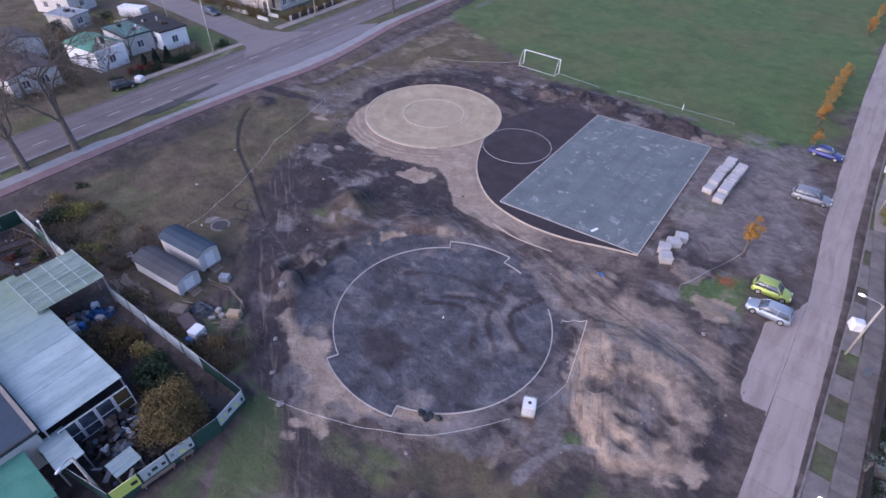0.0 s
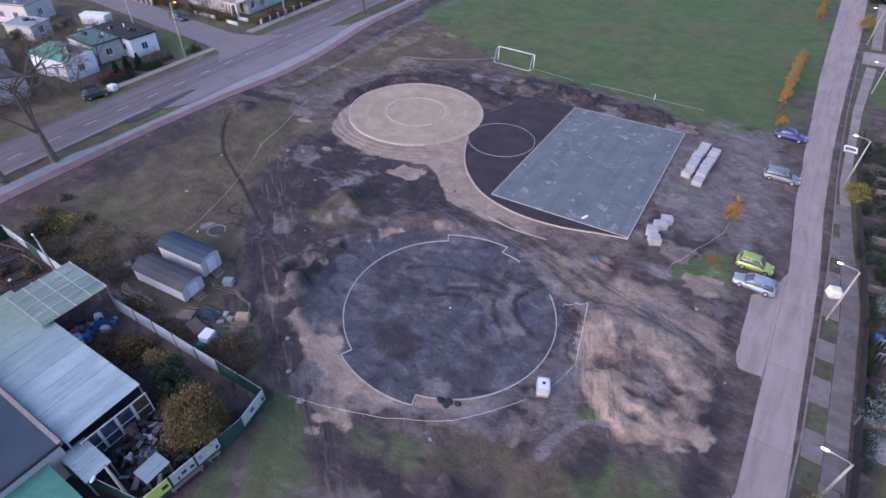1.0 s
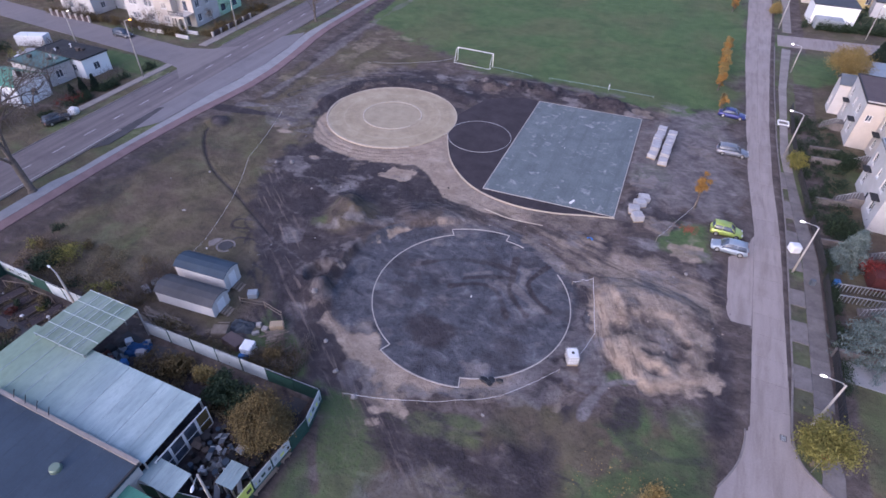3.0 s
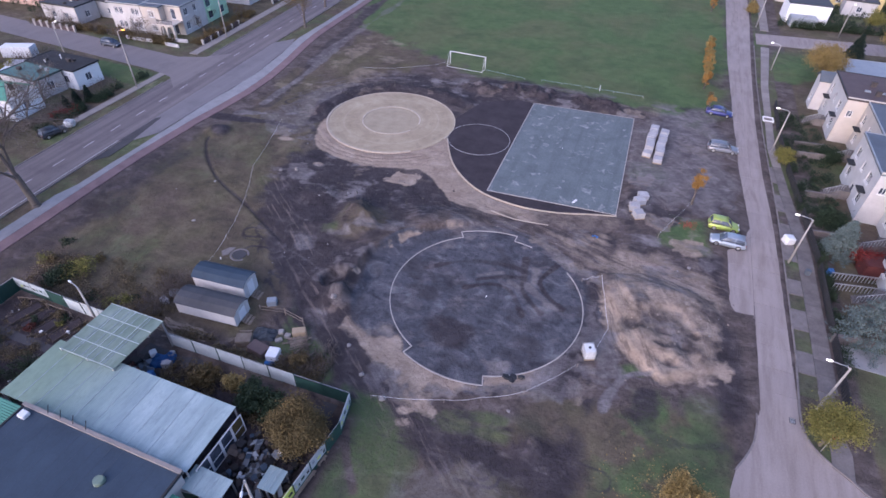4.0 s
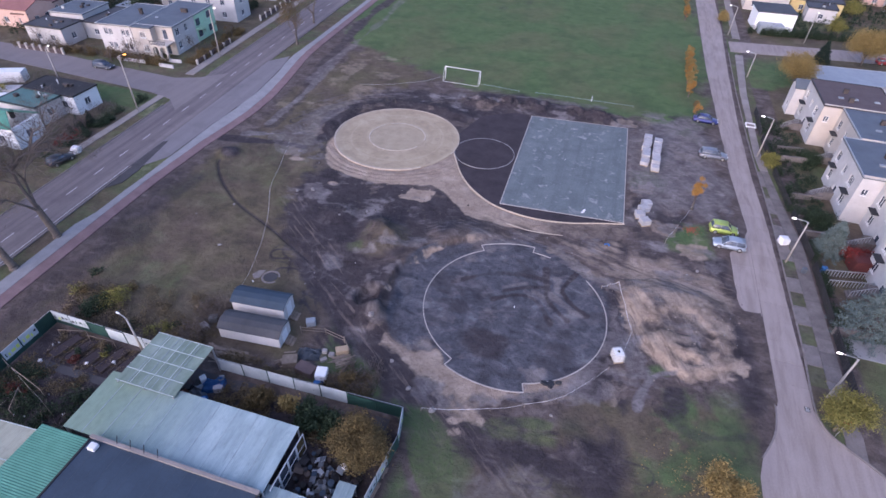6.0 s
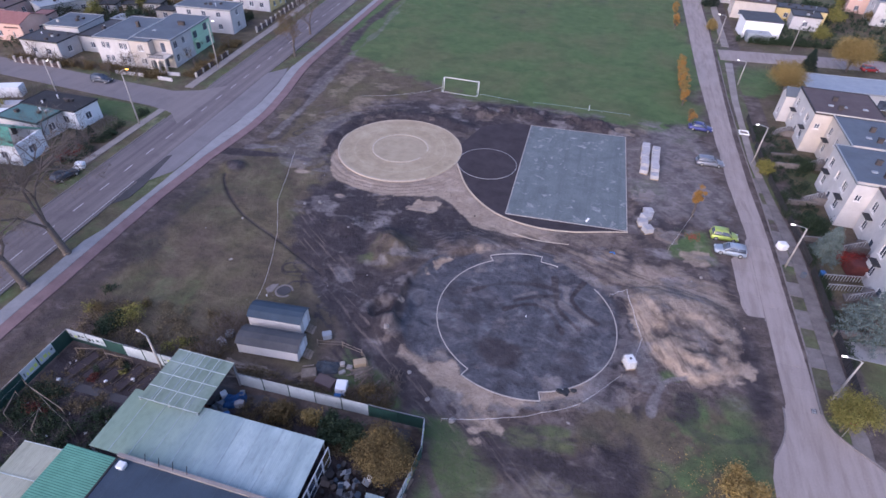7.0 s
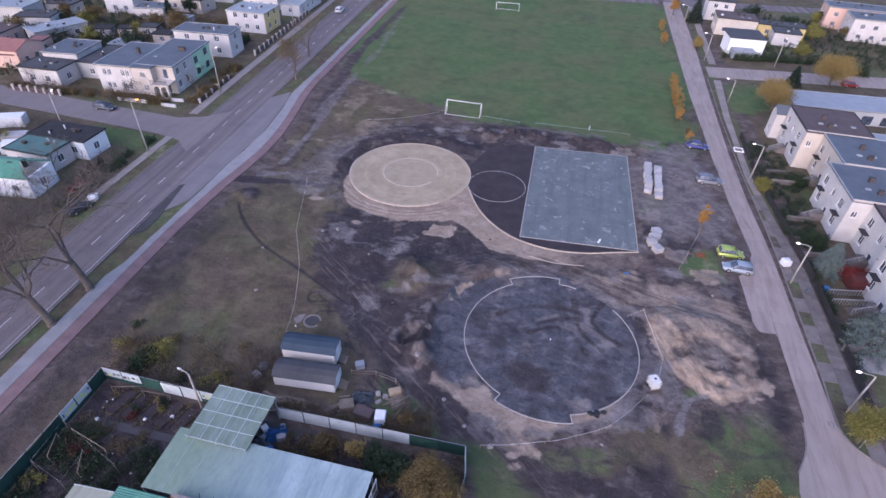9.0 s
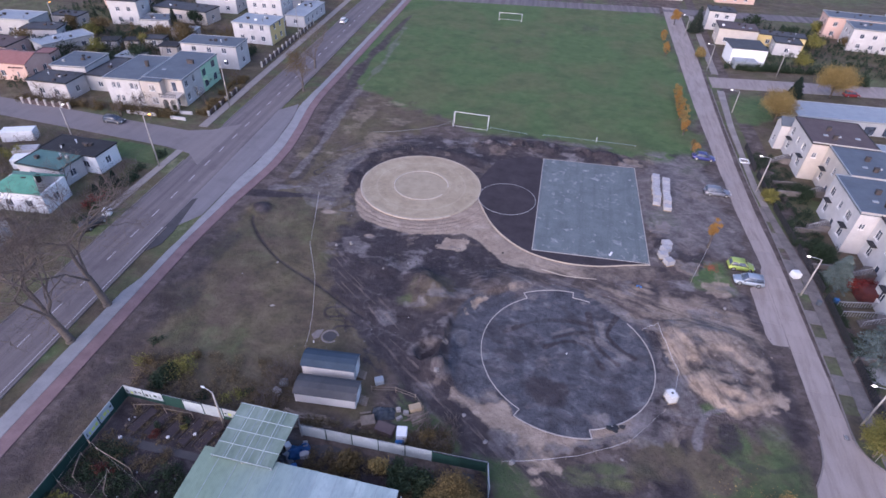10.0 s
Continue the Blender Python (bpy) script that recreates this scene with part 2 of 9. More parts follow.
def ground_material():
    m, nt, bsdf = nodes_of("open_ground")
    co = world_coord(nt)
    fine, mid, big = rich_noise(nt, co, 0.5, rough=0.75, detail=6), rich_noise(nt, co, 2.4, distort=0.6), rich_noise(nt, co, 8.0, detail=6, rough=0.6)
    smear = rich_noise(nt, co, 2.0, (0.8, 1.2, 1), 0.5, 8, 0.66)
    g, d, b = spread(nt, fine, 0.3, 0.7), spread(nt, mid, 0.34, 0.66), spread(nt, big, 0.35, 0.65)
    scuff, damp = spread(nt, smear, 0.53, 0.7), spread(nt, smear, 0.47, 0.32)

    def zone(dark, light, dust, wear=0.72):
        col = mix(nt, 0.3, mix(nt, d, dark, light), mix(nt, g, dark, dust))
        col = mix(nt, mix_amount(nt, scuff, wear), col, dust)
        return mix(nt, mix_amount(nt, damp, wear), col, dark)
    earth = zone((0.05, 0.039, 0.036), (0.13, 0.104, 0.095), (0.215, 0.177, 0.16))
    # withered grass: brown, olive and greyish patches
    dry = zone((0.072, 0.054, 0.045), (0.132, 0.1, 0.08), (0.185, 0.142, 0.112), 0.5)
    olive = zone((0.066, 0.06, 0.036), (0.125, 0.112, 0.064), (0.165, 0.145, 0.085), 0.5)
    tuft = rich_noise(nt, co, 4.2, distort=0.3, detail=7, rough=0.7)
    dry = mix(nt, b, dry, olive)
    dry = mix(nt, mix_amount(nt, spread(nt, tuft, 0.5, 0.66), 0.65), dry, (0.185, 0.15, 0.1))
    dry = mix(nt, mix_amount(nt, spread(nt, tuft, 0.46, 0.34), 0.6), dry, (0.062, 0.052, 0.04))
    sand = zone((0.215, 0.163, 0.125), (0.385, 0.3, 0.233), (0.52, 0.425, 0.345), 0.55)
    soil = zone((0.025, 0.021, 0.0245), (0.062, 0.0525, 0.057), (0.124, 0.106, 0.108))
    lawn = zone((0.058, 0.1, 0.04), (0.098, 0.152, 0.062), (0.136, 0.184, 0.083), 0.45)
    wide = rich_noise(nt, co, 21.0, distort=0.5, detail=6, rough=0.62)
    lawn = mix(nt, mix_amount(nt, spread(nt, wide, 0.44, 0.6), 0.85), lawn, zone((0.084, 0.1, 0.048), (0.13, 0.142, 0.07), (0.165, 0.17, 0.092), 0.4))
    lawn = mix(nt, mix_amount(nt, spread(nt, big, 0.5, 0.35), 0.45), lawn, (0.052, 0.088, 0.038))
    gravel = zone((0.1, 0.088, 0.089), (0.205, 0.182, 0.18), (0.32, 0.29, 0.282))
    ballast = zone((0.04, 0.0405, 0.05), (0.105, 0.106, 0.121), (0.198, 0.199, 0.215), 0.85)
    col = earth
    loose, cover, marks = channels(nt, "loose"), channels(nt, "cover"), channels(nt, "marks")
    for chans, k, colour in ((loose, 2, ballast), (cover, 0, dry), (cover, 1, lawn), (cover, 2, soil), (loose, 0, sand), (loose, 1, gravel)):
        rag = nt.nodes.new("ShaderNodeMath")
        rag.operation = "MULTIPLY_ADD"
        rag.inputs[1].default_value = 0.8
        nt.links.new(fine if k == 2 else mid, rag.inputs[0])
        nt.links.new(chans[k], rag.inputs[2])
        col = mix(nt, spread(nt, rag.outputs[0], 0.62, 1.15), col, colour)
    # wheel and bucket marks: drawn-out scrapes along three headings
    for k, (turn, size, stretch) in enumerate(((-16, 0.55, 14), (-64, 0.6, 7), (-38, 0.6, 9))):
        n = streaks(nt, co, size, turn, stretch)
        col = mix(nt, product(nt, mix_amount(nt, spread(nt, n, 0.5, 0.36), 0.62), marks[k]), col, (0.07, 0.056, 0.054))
        col = mix(nt, product(nt, mix_amount(nt, spread(nt, n, 0.54, 0.68), 0.5), marks[k]), col, (0.4, 0.315, 0.24) if k == 1 else (0.27, 0.215, 0.18))
    nt.links.new(col, bsdf.inputs["Base Color"])
    bsdf.inputs["Roughness"].default_value, bsdf.inputs["Specular IOR Level"].default_value = 0.95, 0.15
    add = nt.nodes.new("ShaderNodeMath")
    add.operation = "ADD"
    nt.links.new(fine, add.inputs[0]), nt.links.new(mid, add.inputs[1])
    bump(nt, bsdf, add.outputs[0], 1.0, 0.18)
    return m


def lane_asphalt(name, dark, light, slope=0.075, bands=1.0):
    """Worn asphalt, polished and darkened in bands along the road (x + slope * y is constant along it)."""
    m, nt, bsdf = nodes_of(name)
    co = world_coord(nt)
    across = nt.nodes.new("ShaderNodeVectorMath")
    across.operation = "DOT_PRODUCT"
    across.inputs[1].default_value = (1, slope, 0)
    nt.links.new(co, across.inputs[0])
    line = nt.nodes.new("ShaderNodeCombineXYZ")
    nt.links.new(across.outputs["Value"], line.inputs[0])
    lanes = noise_node(nt, 1.5, 3, 0.55, line.outputs[0])
    long = rich_noise(nt, co, 1.6, (1, 0.05, 1), detail=5)
    blot, fine = rich_noise(nt, co, 4.0), rich_noise(nt, co, 0.2, detail=4)
    col = mix(nt, spread(nt, lanes, 0.38, 0.62), dark, light)
    col = mix(nt, 1 - bands, col, light)
    col = mix(nt, 0.35, col, mix(nt, spread(nt, long, 0.36, 0.64), dark, light))
    col = mix(nt, mix_amount(nt, spread(nt, blot, 0.5, 0.3), 0.5), col, tuple(c * 0.8 for c in dark))
    col = mix(nt, 0.2, col, mix(nt, spread(nt, fine, 0.3, 0.7), (0.085, 0.075, 0.08), (0.2, 0.178, 0.185)))
    nt.links.new(col, bsdf.inputs["Base Color"])
    bsdf.inputs["Roughness"].default_value, bsdf.inputs["Specular IOR Level"].default_value = 0.88, 0.25
    bump(nt, bsdf, fine, 0.2, 0.01)
    return m


def worn_slab(name):
    """Old street concrete: pale, dirt-stained, a little different from slab to slab."""
    m, nt, bsdf = nodes_of(name)
    co = world_coord(nt)
    big, mid, fine = rich_noise(nt, co, 6.0), rich_noise(nt, co, 1.0, (1, 0.14, 1), 0.3, 8, 0.66), rich_noise(nt, co, 0.15, detail=4)
    info = nt.nodes.new("ShaderNodeObjectInfo")
    col = mix(nt, info.outputs["Random"], (0.3, 0.252, 0.236), (0.345, 0.29, 0.27))
    col = mix(nt, mix_amount(nt, spread(nt, big, 0.5, 0.7), 0.5), col, (0.385, 0.325, 0.295))
    col = mix(nt, mix_amount(nt, spread(nt, mid, 0.54, 0.36), 0.6), col, (0.19, 0.157, 0.142))
    col = mix(nt, mix_amount(nt, spread(nt, mid, 0.56, 0.72), 0.5), col, (0.425, 0.362, 0.328))
    col = mix(nt, 0.2, col, mix(nt, spread(nt, fine, 0.3, 0.7), (0.16, 0.135, 0.125), (0.4, 0.35, 0.33)))
    nt.links.new(col, bsdf.inputs["Base Color"])
    bsdf.inputs["Roughness"].default_value, bsdf.inputs["Specular IOR Level"].default_value = 0.9, 0.25
    bump(nt, bsdf, mid, 0.4, 0.02)
    return m


def sand_material():
    m, nt, bsdf = nodes_of("levelled_sand")
    co = world_coord(nt)
    big, mid, fine = rich_noise(nt, co, 5.0), rich_noise(nt, co, 1.6, distort=0.8, detail=6), rich_noise(nt, co, 0.2, detail=5)
    col = mix(nt, spread(nt, big, 0.34, 0.66), (0.29, 0.232, 0.152), (0.44, 0.37, 0.258))
    col = mix(nt, mix_amount(nt, spread(nt, mid, 0.48, 0.34), 0.7), col, (0.24, 0.185, 0.135))
    col = mix(nt, mix_amount(nt, spread(nt, mid, 0.54, 0.7), 0.6), col, (0.52, 0.448, 0.328))
    away = nt.nodes.new("ShaderNodeVectorMath")
    away.operation = "DISTANCE"
    away.inputs[1].default_value = (-25.9, 31.1, 0.0)
    nt.links.new(co, away.inputs[0])
    line = nt.nodes.new("ShaderNodeCombineXYZ")
    nt.links.new(away.outputs["Value"], line.inputs[0])
    rings = noise_node(nt, 0.9, 3, 0.6, line.outputs[0])
    col = mix(nt, mix_amount(nt, spread(nt, rings, 0.5, 0.3), 0.5), col, (0.25, 0.195, 0.145))
    col = mix(nt, mix_amount(nt, spread(nt, rings, 0.55, 0.7), 0.4), col, (0.54, 0.46, 0.37))
    col = mix(nt, 0.25, col, mix(nt, spread(nt, fine, 0.3, 0.7), (0.24, 0.185, 0.135), (0.5, 0.42, 0.33)))
    nt.links.new(col, bsdf.inputs["Base Color"])
    bsdf.inputs["Roughness"].default_value, bsdf.inputs["Specular IOR Level"].default_value = 0.95, 0.15
    bump(nt, bsdf, mid, 0.6, 0.08)
    return m


def court_material():
    m, nt, bsdf = nodes_of("court_gravel")
    co = world_coord(nt)
    big, fine = rich_noise(nt, co, 3.0), rich_noise(nt, co, 0.25, detail=5)
    spots, lanes = rich_noise(nt, co, 1.6, distort=0.8, detail=5, rough=0.6), rich_noise(nt, co, 1.4, (1, 0.06, 1), detail=4)
    col = mix(nt, spread(nt, big, 0.32, 0.68), (0.088, 0.11, 0.118), (0.165, 0.19, 0.197))
    col = mix(nt, mix_amount(nt, spread(nt, lanes, 0.5, 0.36), 0.55), col, (0.08, 0.1, 0.108))
    col = mix(nt, 0.25, col, mix(nt, spread(nt, fine, 0.3, 0.7), (0.08, 0.1, 0.106), (0.26, 0.285, 0.29)))
    col = mix(nt, mix_amount(nt, spread(nt, spots, 0.58, 0.7), 0.8), col, (0.34, 0.355, 0.35))
    nt.links.new(col, bsdf.inputs["Base Color"])
    bsdf.inputs["Roughness"].default_value, bsdf.inputs["Specular IOR Level"].default_value = 0.92, 0.2
    bump(nt, bsdf, fine, 0.3, 0.01)
    return m


M = {
    "ground": ground_material(),
    "asphalt": lane_asphalt("worn_asphalt", (0.09, 0.078, 0.085), (0.226, 0.196, 0.194)),
    "asphalt_pale": lane_asphalt("greyed_asphalt", (0.15, 0.14, 0.15), (0.235, 0.222, 0.232), 0.05, 0.6),
    "asphalt_side": lane_asphalt("side_asphalt", (0.16, 0.14, 0.14), (0.235, 0.208, 0.205), -18.0, 0.3),
    "asphalt_dark": surface("patched_asphalt", (0.05, 0.048, 0.052), (0.08, 0.076, 0.08), 0.9, 0.08, 2.0, relief=0.2),
    "slab": worn_slab("concrete_road"),
    "slab_dirt": surface("street_dirt", (0.15, 0.127, 0.115), (0.27, 0.228, 0.208), 0.95, 0.15, 1.2, relief=0.4),
    "paving_brown": surface("brown_grey_paving", (0.105, 0.092, 0.088), (0.21, 0.186, 0.176), 0.9, 0.12, 1.4, relief=0.2, tint=0.14),
    "kerb_worn": surface("worn_kerb", (0.14, 0.122, 0.116), (0.27, 0.24, 0.228), 0.9, 0.1, 0.8, relief=0.3),
    "paving": surface("grey_paving", (0.2, 0.2, 0.208), (0.31, 0.308, 0.316), 0.9, 0.12, 2.0, relief=0.2, tint=0.05),
    "paving_red": surface("red_paving", (0.15, 0.1, 0.104), (0.25, 0.168, 0.17), 0.9, 0.12, 2.0, relief=0.2),
    "kerb": surface("kerb_concrete", (0.3, 0.275, 0.255), (0.5, 0.465, 0.43), 0.9, 0.06, 0.7, relief=0.2),
    "kerb_sandy": surface("sand_stained_concrete", (0.36, 0.3, 0.235), (0.54, 0.465, 0.38), 0.9, 0.06, 0.7, relief=0.2),
    "court": court_material(),
    "bed_dark": surface("purple_subsoil", (0.025, 0.0205, 0.024), (0.062, 0.05, 0.057), 0.95, 0.2, 2.8, relief=0.4, deep=0.02),
    "sand": sand_material(),
    "paint": surface("road_paint", (0.3, 0.29, 0.3), (0.5, 0.49, 0.5), 0.7, 0.08, 0.6, relief=0.1),
    "white": surface("white_render", (0.45, 0.435, 0.43), (0.6, 0.585, 0.58), 0.85, 0.15, 2.0, relief=0.1),
    "cream": surface("cream_render", (0.45, 0.405, 0.36), (0.58, 0.53, 0.48), 0.85, 0.15, 2.0, relief=0.1),
    "pinkish": surface("pink_render", (0.55, 0.37, 0.31), (0.64, 0.46, 0.39), 0.85, 0.15, 2.0, relief=0.1),
    "grey_wall": surface("grey_render", (0.4, 0.39, 0.38), (0.52, 0.51, 0.5), 0.85, 0.15, 2.0, relief=0.1),
    "mint": surface("mint_render", (0.38, 0.6, 0.42), (0.45, 0.68, 0.5), 0.85, 0.15, 2.0, relief=0.1),
    "yellow_wall": surface("yellow_render", (0.62, 0.47, 0.2), (0.7, 0.56, 0.28), 0.85, 0.15, 2.0, relief=0.1),
    "felt": surface("roofing_felt", (0.045, 0.046, 0.052), (0.085, 0.087, 0.095), 0.75, 0.1, 1.8, relief=0.2),
    "felt_blue": surface("grey_blue_roofing", (0.08, 0.095, 0.115), (0.125, 0.145, 0.17), 0.7, 0.12, 2.4, relief=0.2),
    "felt_navy": surface("dark_blue_felt", (0.024, 0.04, 0.062), (0.048, 0.074, 0.106), 0.75, 0.12, 3.0, relief=0.2),
    "felt_lap": surface("felt_lap", (0.036, 0.052, 0.07), (0.062, 0.082, 0.108), 0.7, 0.1, 0.8, relief=0),
    "felt_light": surface("pale_roofing", (0.22, 0.25, 0.28), (0.32, 0.35, 0.38), 0.6, 0.12, 2.0, relief=0.15),
    "sand_grey": surface("grey_fine_gravel", (0.28, 0.228, 0.16), (0.41, 0.345, 0.25), 0.95, 0.12, 1.6, relief=0.2),
    "paving_old": surface("pale_old_paving", (0.2, 0.176, 0.164), (0.31, 0.275, 0.256), 0.9, 0.12, 1.6, relief=0.2, tint=0.1),
    "wood_dark": surface("dark_damp_wood", (0.05, 0.04, 0.036), (0.11, 0.09, 0.08), 0.9, 0.08, 0.6),
    "red_dark": surface("dark_red_paint", (0.07, 0.021, 0.02), (0.125, 0.037, 0.035), 0.6, 0.1, 0.8),
    "felt_black": surface("black_roofing", (0.018, 0.018, 0.02), (0.04, 0.039, 0.042), 0.8, 0.1, 1.8, relief=0.2),
    "felt_brown": surface("brown_roofing", (0.08, 0.055, 0.055), (0.12, 0.09, 0.088), 0.75, 0.1, 1.8, relief=0.2),
    "tiles_red": surface("red_roof_sheet", (0.22, 0.095, 0.085), (0.3, 0.145, 0.13), 0.6, 0.1, 1.0, relief=0.2),
    "tin_green": surface("green_painted_tin", (0.055, 0.19, 0.135), (0.1, 0.29, 0.215), 0.45, 0.1, 1.4, relief=0.1),
    "tin_teal": surface("teal_weathered_tin", (0.06, 0.13, 0.12), (0.1, 0.19, 0.17), 0.5, 0.1, 1.4, relief=0.1),
    "brick": surface("brick_chimney", (0.05, 0.042, 0.04), (0.095, 0.078, 0.073), 0.85, 0.08, 0.5),
    "frame": surface("white_frame", (0.72, 0.72, 0.72), (0.8, 0.8, 0.8), 0.5, 0.1, 1.0, relief=0),
    "pane": glass("window_glass"),
    "metal": surface("galvanised_steel", (0.38, 0.38, 0.38), (0.52, 0.52, 0.52), 0.5, 0.06, 0.5, metal=0.6, relief=0.1),
    "pole": surface("concrete_pole", (0.3, 0.28, 0.26), (0.42, 0.4, 0.37), 0.9, 0.08, 0.8),
    "dark": surface("dark_trim", (0.02, 0.02, 0.022), (0.045, 0.045, 0.05), 0.7, 0.08, 0.6),
    "rubber": surface("rubber", (0.012, 0.012, 0.012), (0.025, 0.025, 0.025), 0.8, 0.05, 0.3),
    "wood": surface("weathered_wood", (0.13, 0.1, 0.08), (0.27, 0.225, 0.185), 0.9, 0.08, 0.6, tint=0.25),
    "sheet": streaked("fibre_sheet", (0.165, 0.235, 0.25), (0.35, 0.44, 0.455)),
    "sheet_long": streaked("long_fibre_sheet", (0.2, 0.275, 0.29), (0.385, 0.475, 0.49), (-20.0, -29.0, (0.15, 0.215, 0.15))),
    "rib": surface("pale_rib", (0.36, 0.43, 0.43), (0.5, 0.56, 0.56), 0.6, 0.1, 0.6, relief=0),
    "sheet_seam": surface("sheet_seam", (0.2, 0.26, 0.27), (0.32, 0.39, 0.4), 0.7, 0.1, 0.6, relief=0),
    "sheet_mossy": streaked("mossy_sheet", (0.112, 0.163, 0.116), (0.262, 0.328, 0.285)),
    "sheet_cream": streaked("cream_sheet", (0.26, 0.27, 0.2), (0.4, 0.405, 0.325)),
    "green_panel": surface("green_fence_panel", (0.014, 0.045, 0.038), (0.026, 0.075, 0.062), 0.6, 0.1, 0.8, tint=0.2),
    "banner": surface("white_banner", (0.36, 0.41, 0.43), (0.52, 0.57, 0.59), 0.6, 0.2, 0.9, tint=0.1),
    "sign_red": surface("red_sign_paint", (0.36, 0.03, 0.03), (0.46, 0.05, 0.045), 0.5, 0.1, 0.5, relief=0),
    "lime": surface("lime_banner", (0.5, 0.58, 0.1), (0.6, 0.68, 0.2), 0.6, 0.2, 0.9),
    "plastic_white": surface("white_plastic", (0.62, 0.63, 0.65), (0.76, 0.77, 0.78), 0.5, 0.1, 0.5, relief=0.1),
    "plastic_blue": surface("blue_plastic", (0.025, 0.1, 0.29), (0.055, 0.19, 0.43), 0.5, 0.1, 0.5),
    "block": surface("concrete_blocks", (0.33, 0.325, 0.34), (0.45, 0.445, 0.455), 0.9, 0.06, 0.6, tint=0.08),
    "pallet_wood": surface("pallet_wood", (0.3, 0.23, 0.15), (0.42, 0.33, 0.23), 0.9, 0.06, 0.4),
    "bark": surface("grey_brown_bark", (0.085, 0.07, 0.062), (0.17, 0.143, 0.124), 0.95, 0.06, 0.5, relief=0.6, deep=0.03),
    "branch": surface("bare_twigs", (0.105, 0.085, 0.075), (0.185, 0.153, 0.135), 0.95, 0.06, 0.5, relief=0),
    "leaf_yellow": foliage("yellow_leaves", (0.17, 0.122, 0.045), (0.36, 0.265, 0.1)),
    "leaf_orange": foliage("orange_leaves", (0.24, 0.125, 0.035), (0.4, 0.235, 0.07)),
    "leaf_brown": foliage("brown_leaves", (0.09, 0.066, 0.031), (0.185, 0.133, 0.058)),
    "leaf_rusty": foliage("rust_brown_leaves", (0.088, 0.068, 0.03), (0.18, 0.135, 0.058)),
    "leaf_lime": foliage("yellow_green_leaves", (0.12, 0.115, 0.03), (0.25, 0.23, 0.07)),
    "leaf_green": foliage("dark_green_leaves", (0.018, 0.031, 0.018), (0.046, 0.072, 0.036)),
    "needle_blue": foliage("blue_grey_needles", (0.085, 0.12, 0.117), (0.21, 0.262, 0.25)),
    "needle_dark": foliage("dark_needles", (0.012, 0.025, 0.018), (0.035, 0.055, 0.04)),
    "leaf_red": foliage("red_leaves", (0.12, 0.02, 0.02), (0.25, 0.05, 0.04)),
    "leaf_rustred": foliage("dull_red_leaves", (0.075, 0.022, 0.018), (0.15, 0.045, 0.032)),
    "weed": foliage("withered_weeds", (0.08, 0.06, 0.035), (0.19, 0.15, 0.085)),
    "lamp_white": lamp_glow("lit_lamp", (1.0, 0.93, 0.82), 1.9),
    "lamp_amber": lamp_glow("lit_amber_lamp", (1.0, 0.42, 0.05), 3.4),
    "garage_white": surface("bright_white_panel", (0.76, 0.78, 0.8), (0.84, 0.85, 0.86), 0.6, 0.2, 2.0, relief=0),
}

# ---- plan of the site ----
RING = (1.3, -1.35, 10.38, 11.45)          # large bed: centre, radius, radius of the stepped-out arcs
DISC = (-25.9, 31.1, 10.45, 4.7)            # sand disc: centre, outer and inner radius
SPOT = (-10.7, 31.1, 4.85)                  # small round bed
CURVE = glide([(-15.4, 29.4), (-12.2, 23.3), (-8.8, 19.5), (-5.0, 17.2), (0.0, 16.3), (4.9, 16.9), (9.0, 18.3), (12.3, 19.3)])
court_corners = [(-5.0, 18.1), (12.2, 19.5), (11.1, 48.5), (-5.9, 47.1)]
WEDGE = CURVE[:-1] + [court_corners[1], court_corners[0], court_corners[3], (-9.0, 47.4), (-14.5, 43.5), (-16.5, 36.0)]
MOUND = [(12.1, 7.6), (13.0, 4.3), (14.3, 1.2), (15.2, -1.9), (16.3, -3.1), (17.7, -3.9), (18.8, -4.5), (20.2, -5.4), (21.4, -4.2), (25.0, -2.0), (26.3, 2.4), (24.8, 7.6), (19.0, 10.0)]
BASIN = [(16.2, 2.6), (18.5, 4.0), (21.4, 4.2), (23.2, 0.7), (22.1, -2.0), (19.6, -1.2), (18.2, 0.2), (16.9, -0.4)]
COLLAR = [(-8.8, -11.6), (-5.8, -10.3), (-5.4, -9.3), (-3.6, -11.5), (-1.5, -12.3), (1.6, -12.7), (4.2, -12.0), (5.6, -10.2), (7.5, -8.9), (8.8, -7.5), (9.0, -8.6), (7.8, -10.0), (5.1, -12.3), (3.4, -13.3), (0.9, -14.0), (-2.2, -14.1), (-5.2, -13.5), (-6.9, -13.6)]
SPREAD = [(-36.3, 27), (-34.2, 20.6), (-31.4, 18.4), (-28.4, 17.3), (-21.6, 17.2), (-15.6, 19.2), (-12.2, 17.2), (-8.8, 13.9), (-3.8, 13.1), (5, 13.6), (12.5, 15.8), (13, 19), (-6, 18), (-16, 30), (-20, 40), (-30, 40)]
TRENCH = glide([(-49.0, 14.4), (-48.2, 12.9), (-45.8, 10.2), (-42.2, 7.1), (-38.6, 4.9), (-34.3, 3.0), (-29.4, 0.55), (-24.3, -2.1)], 5)
PAD = [(28.5, 6.8), (26.3, 7.2), (25.9, 9.1), (25.9, 13.4), (25.8, 17.7), (27.2, 19.8), (28.5, 23.4)]
ARC_TRACK = glide([(15.3, -10.6), (15.7, -8.4), (16.9, -5.9), (18.9, -4.8)], 5)
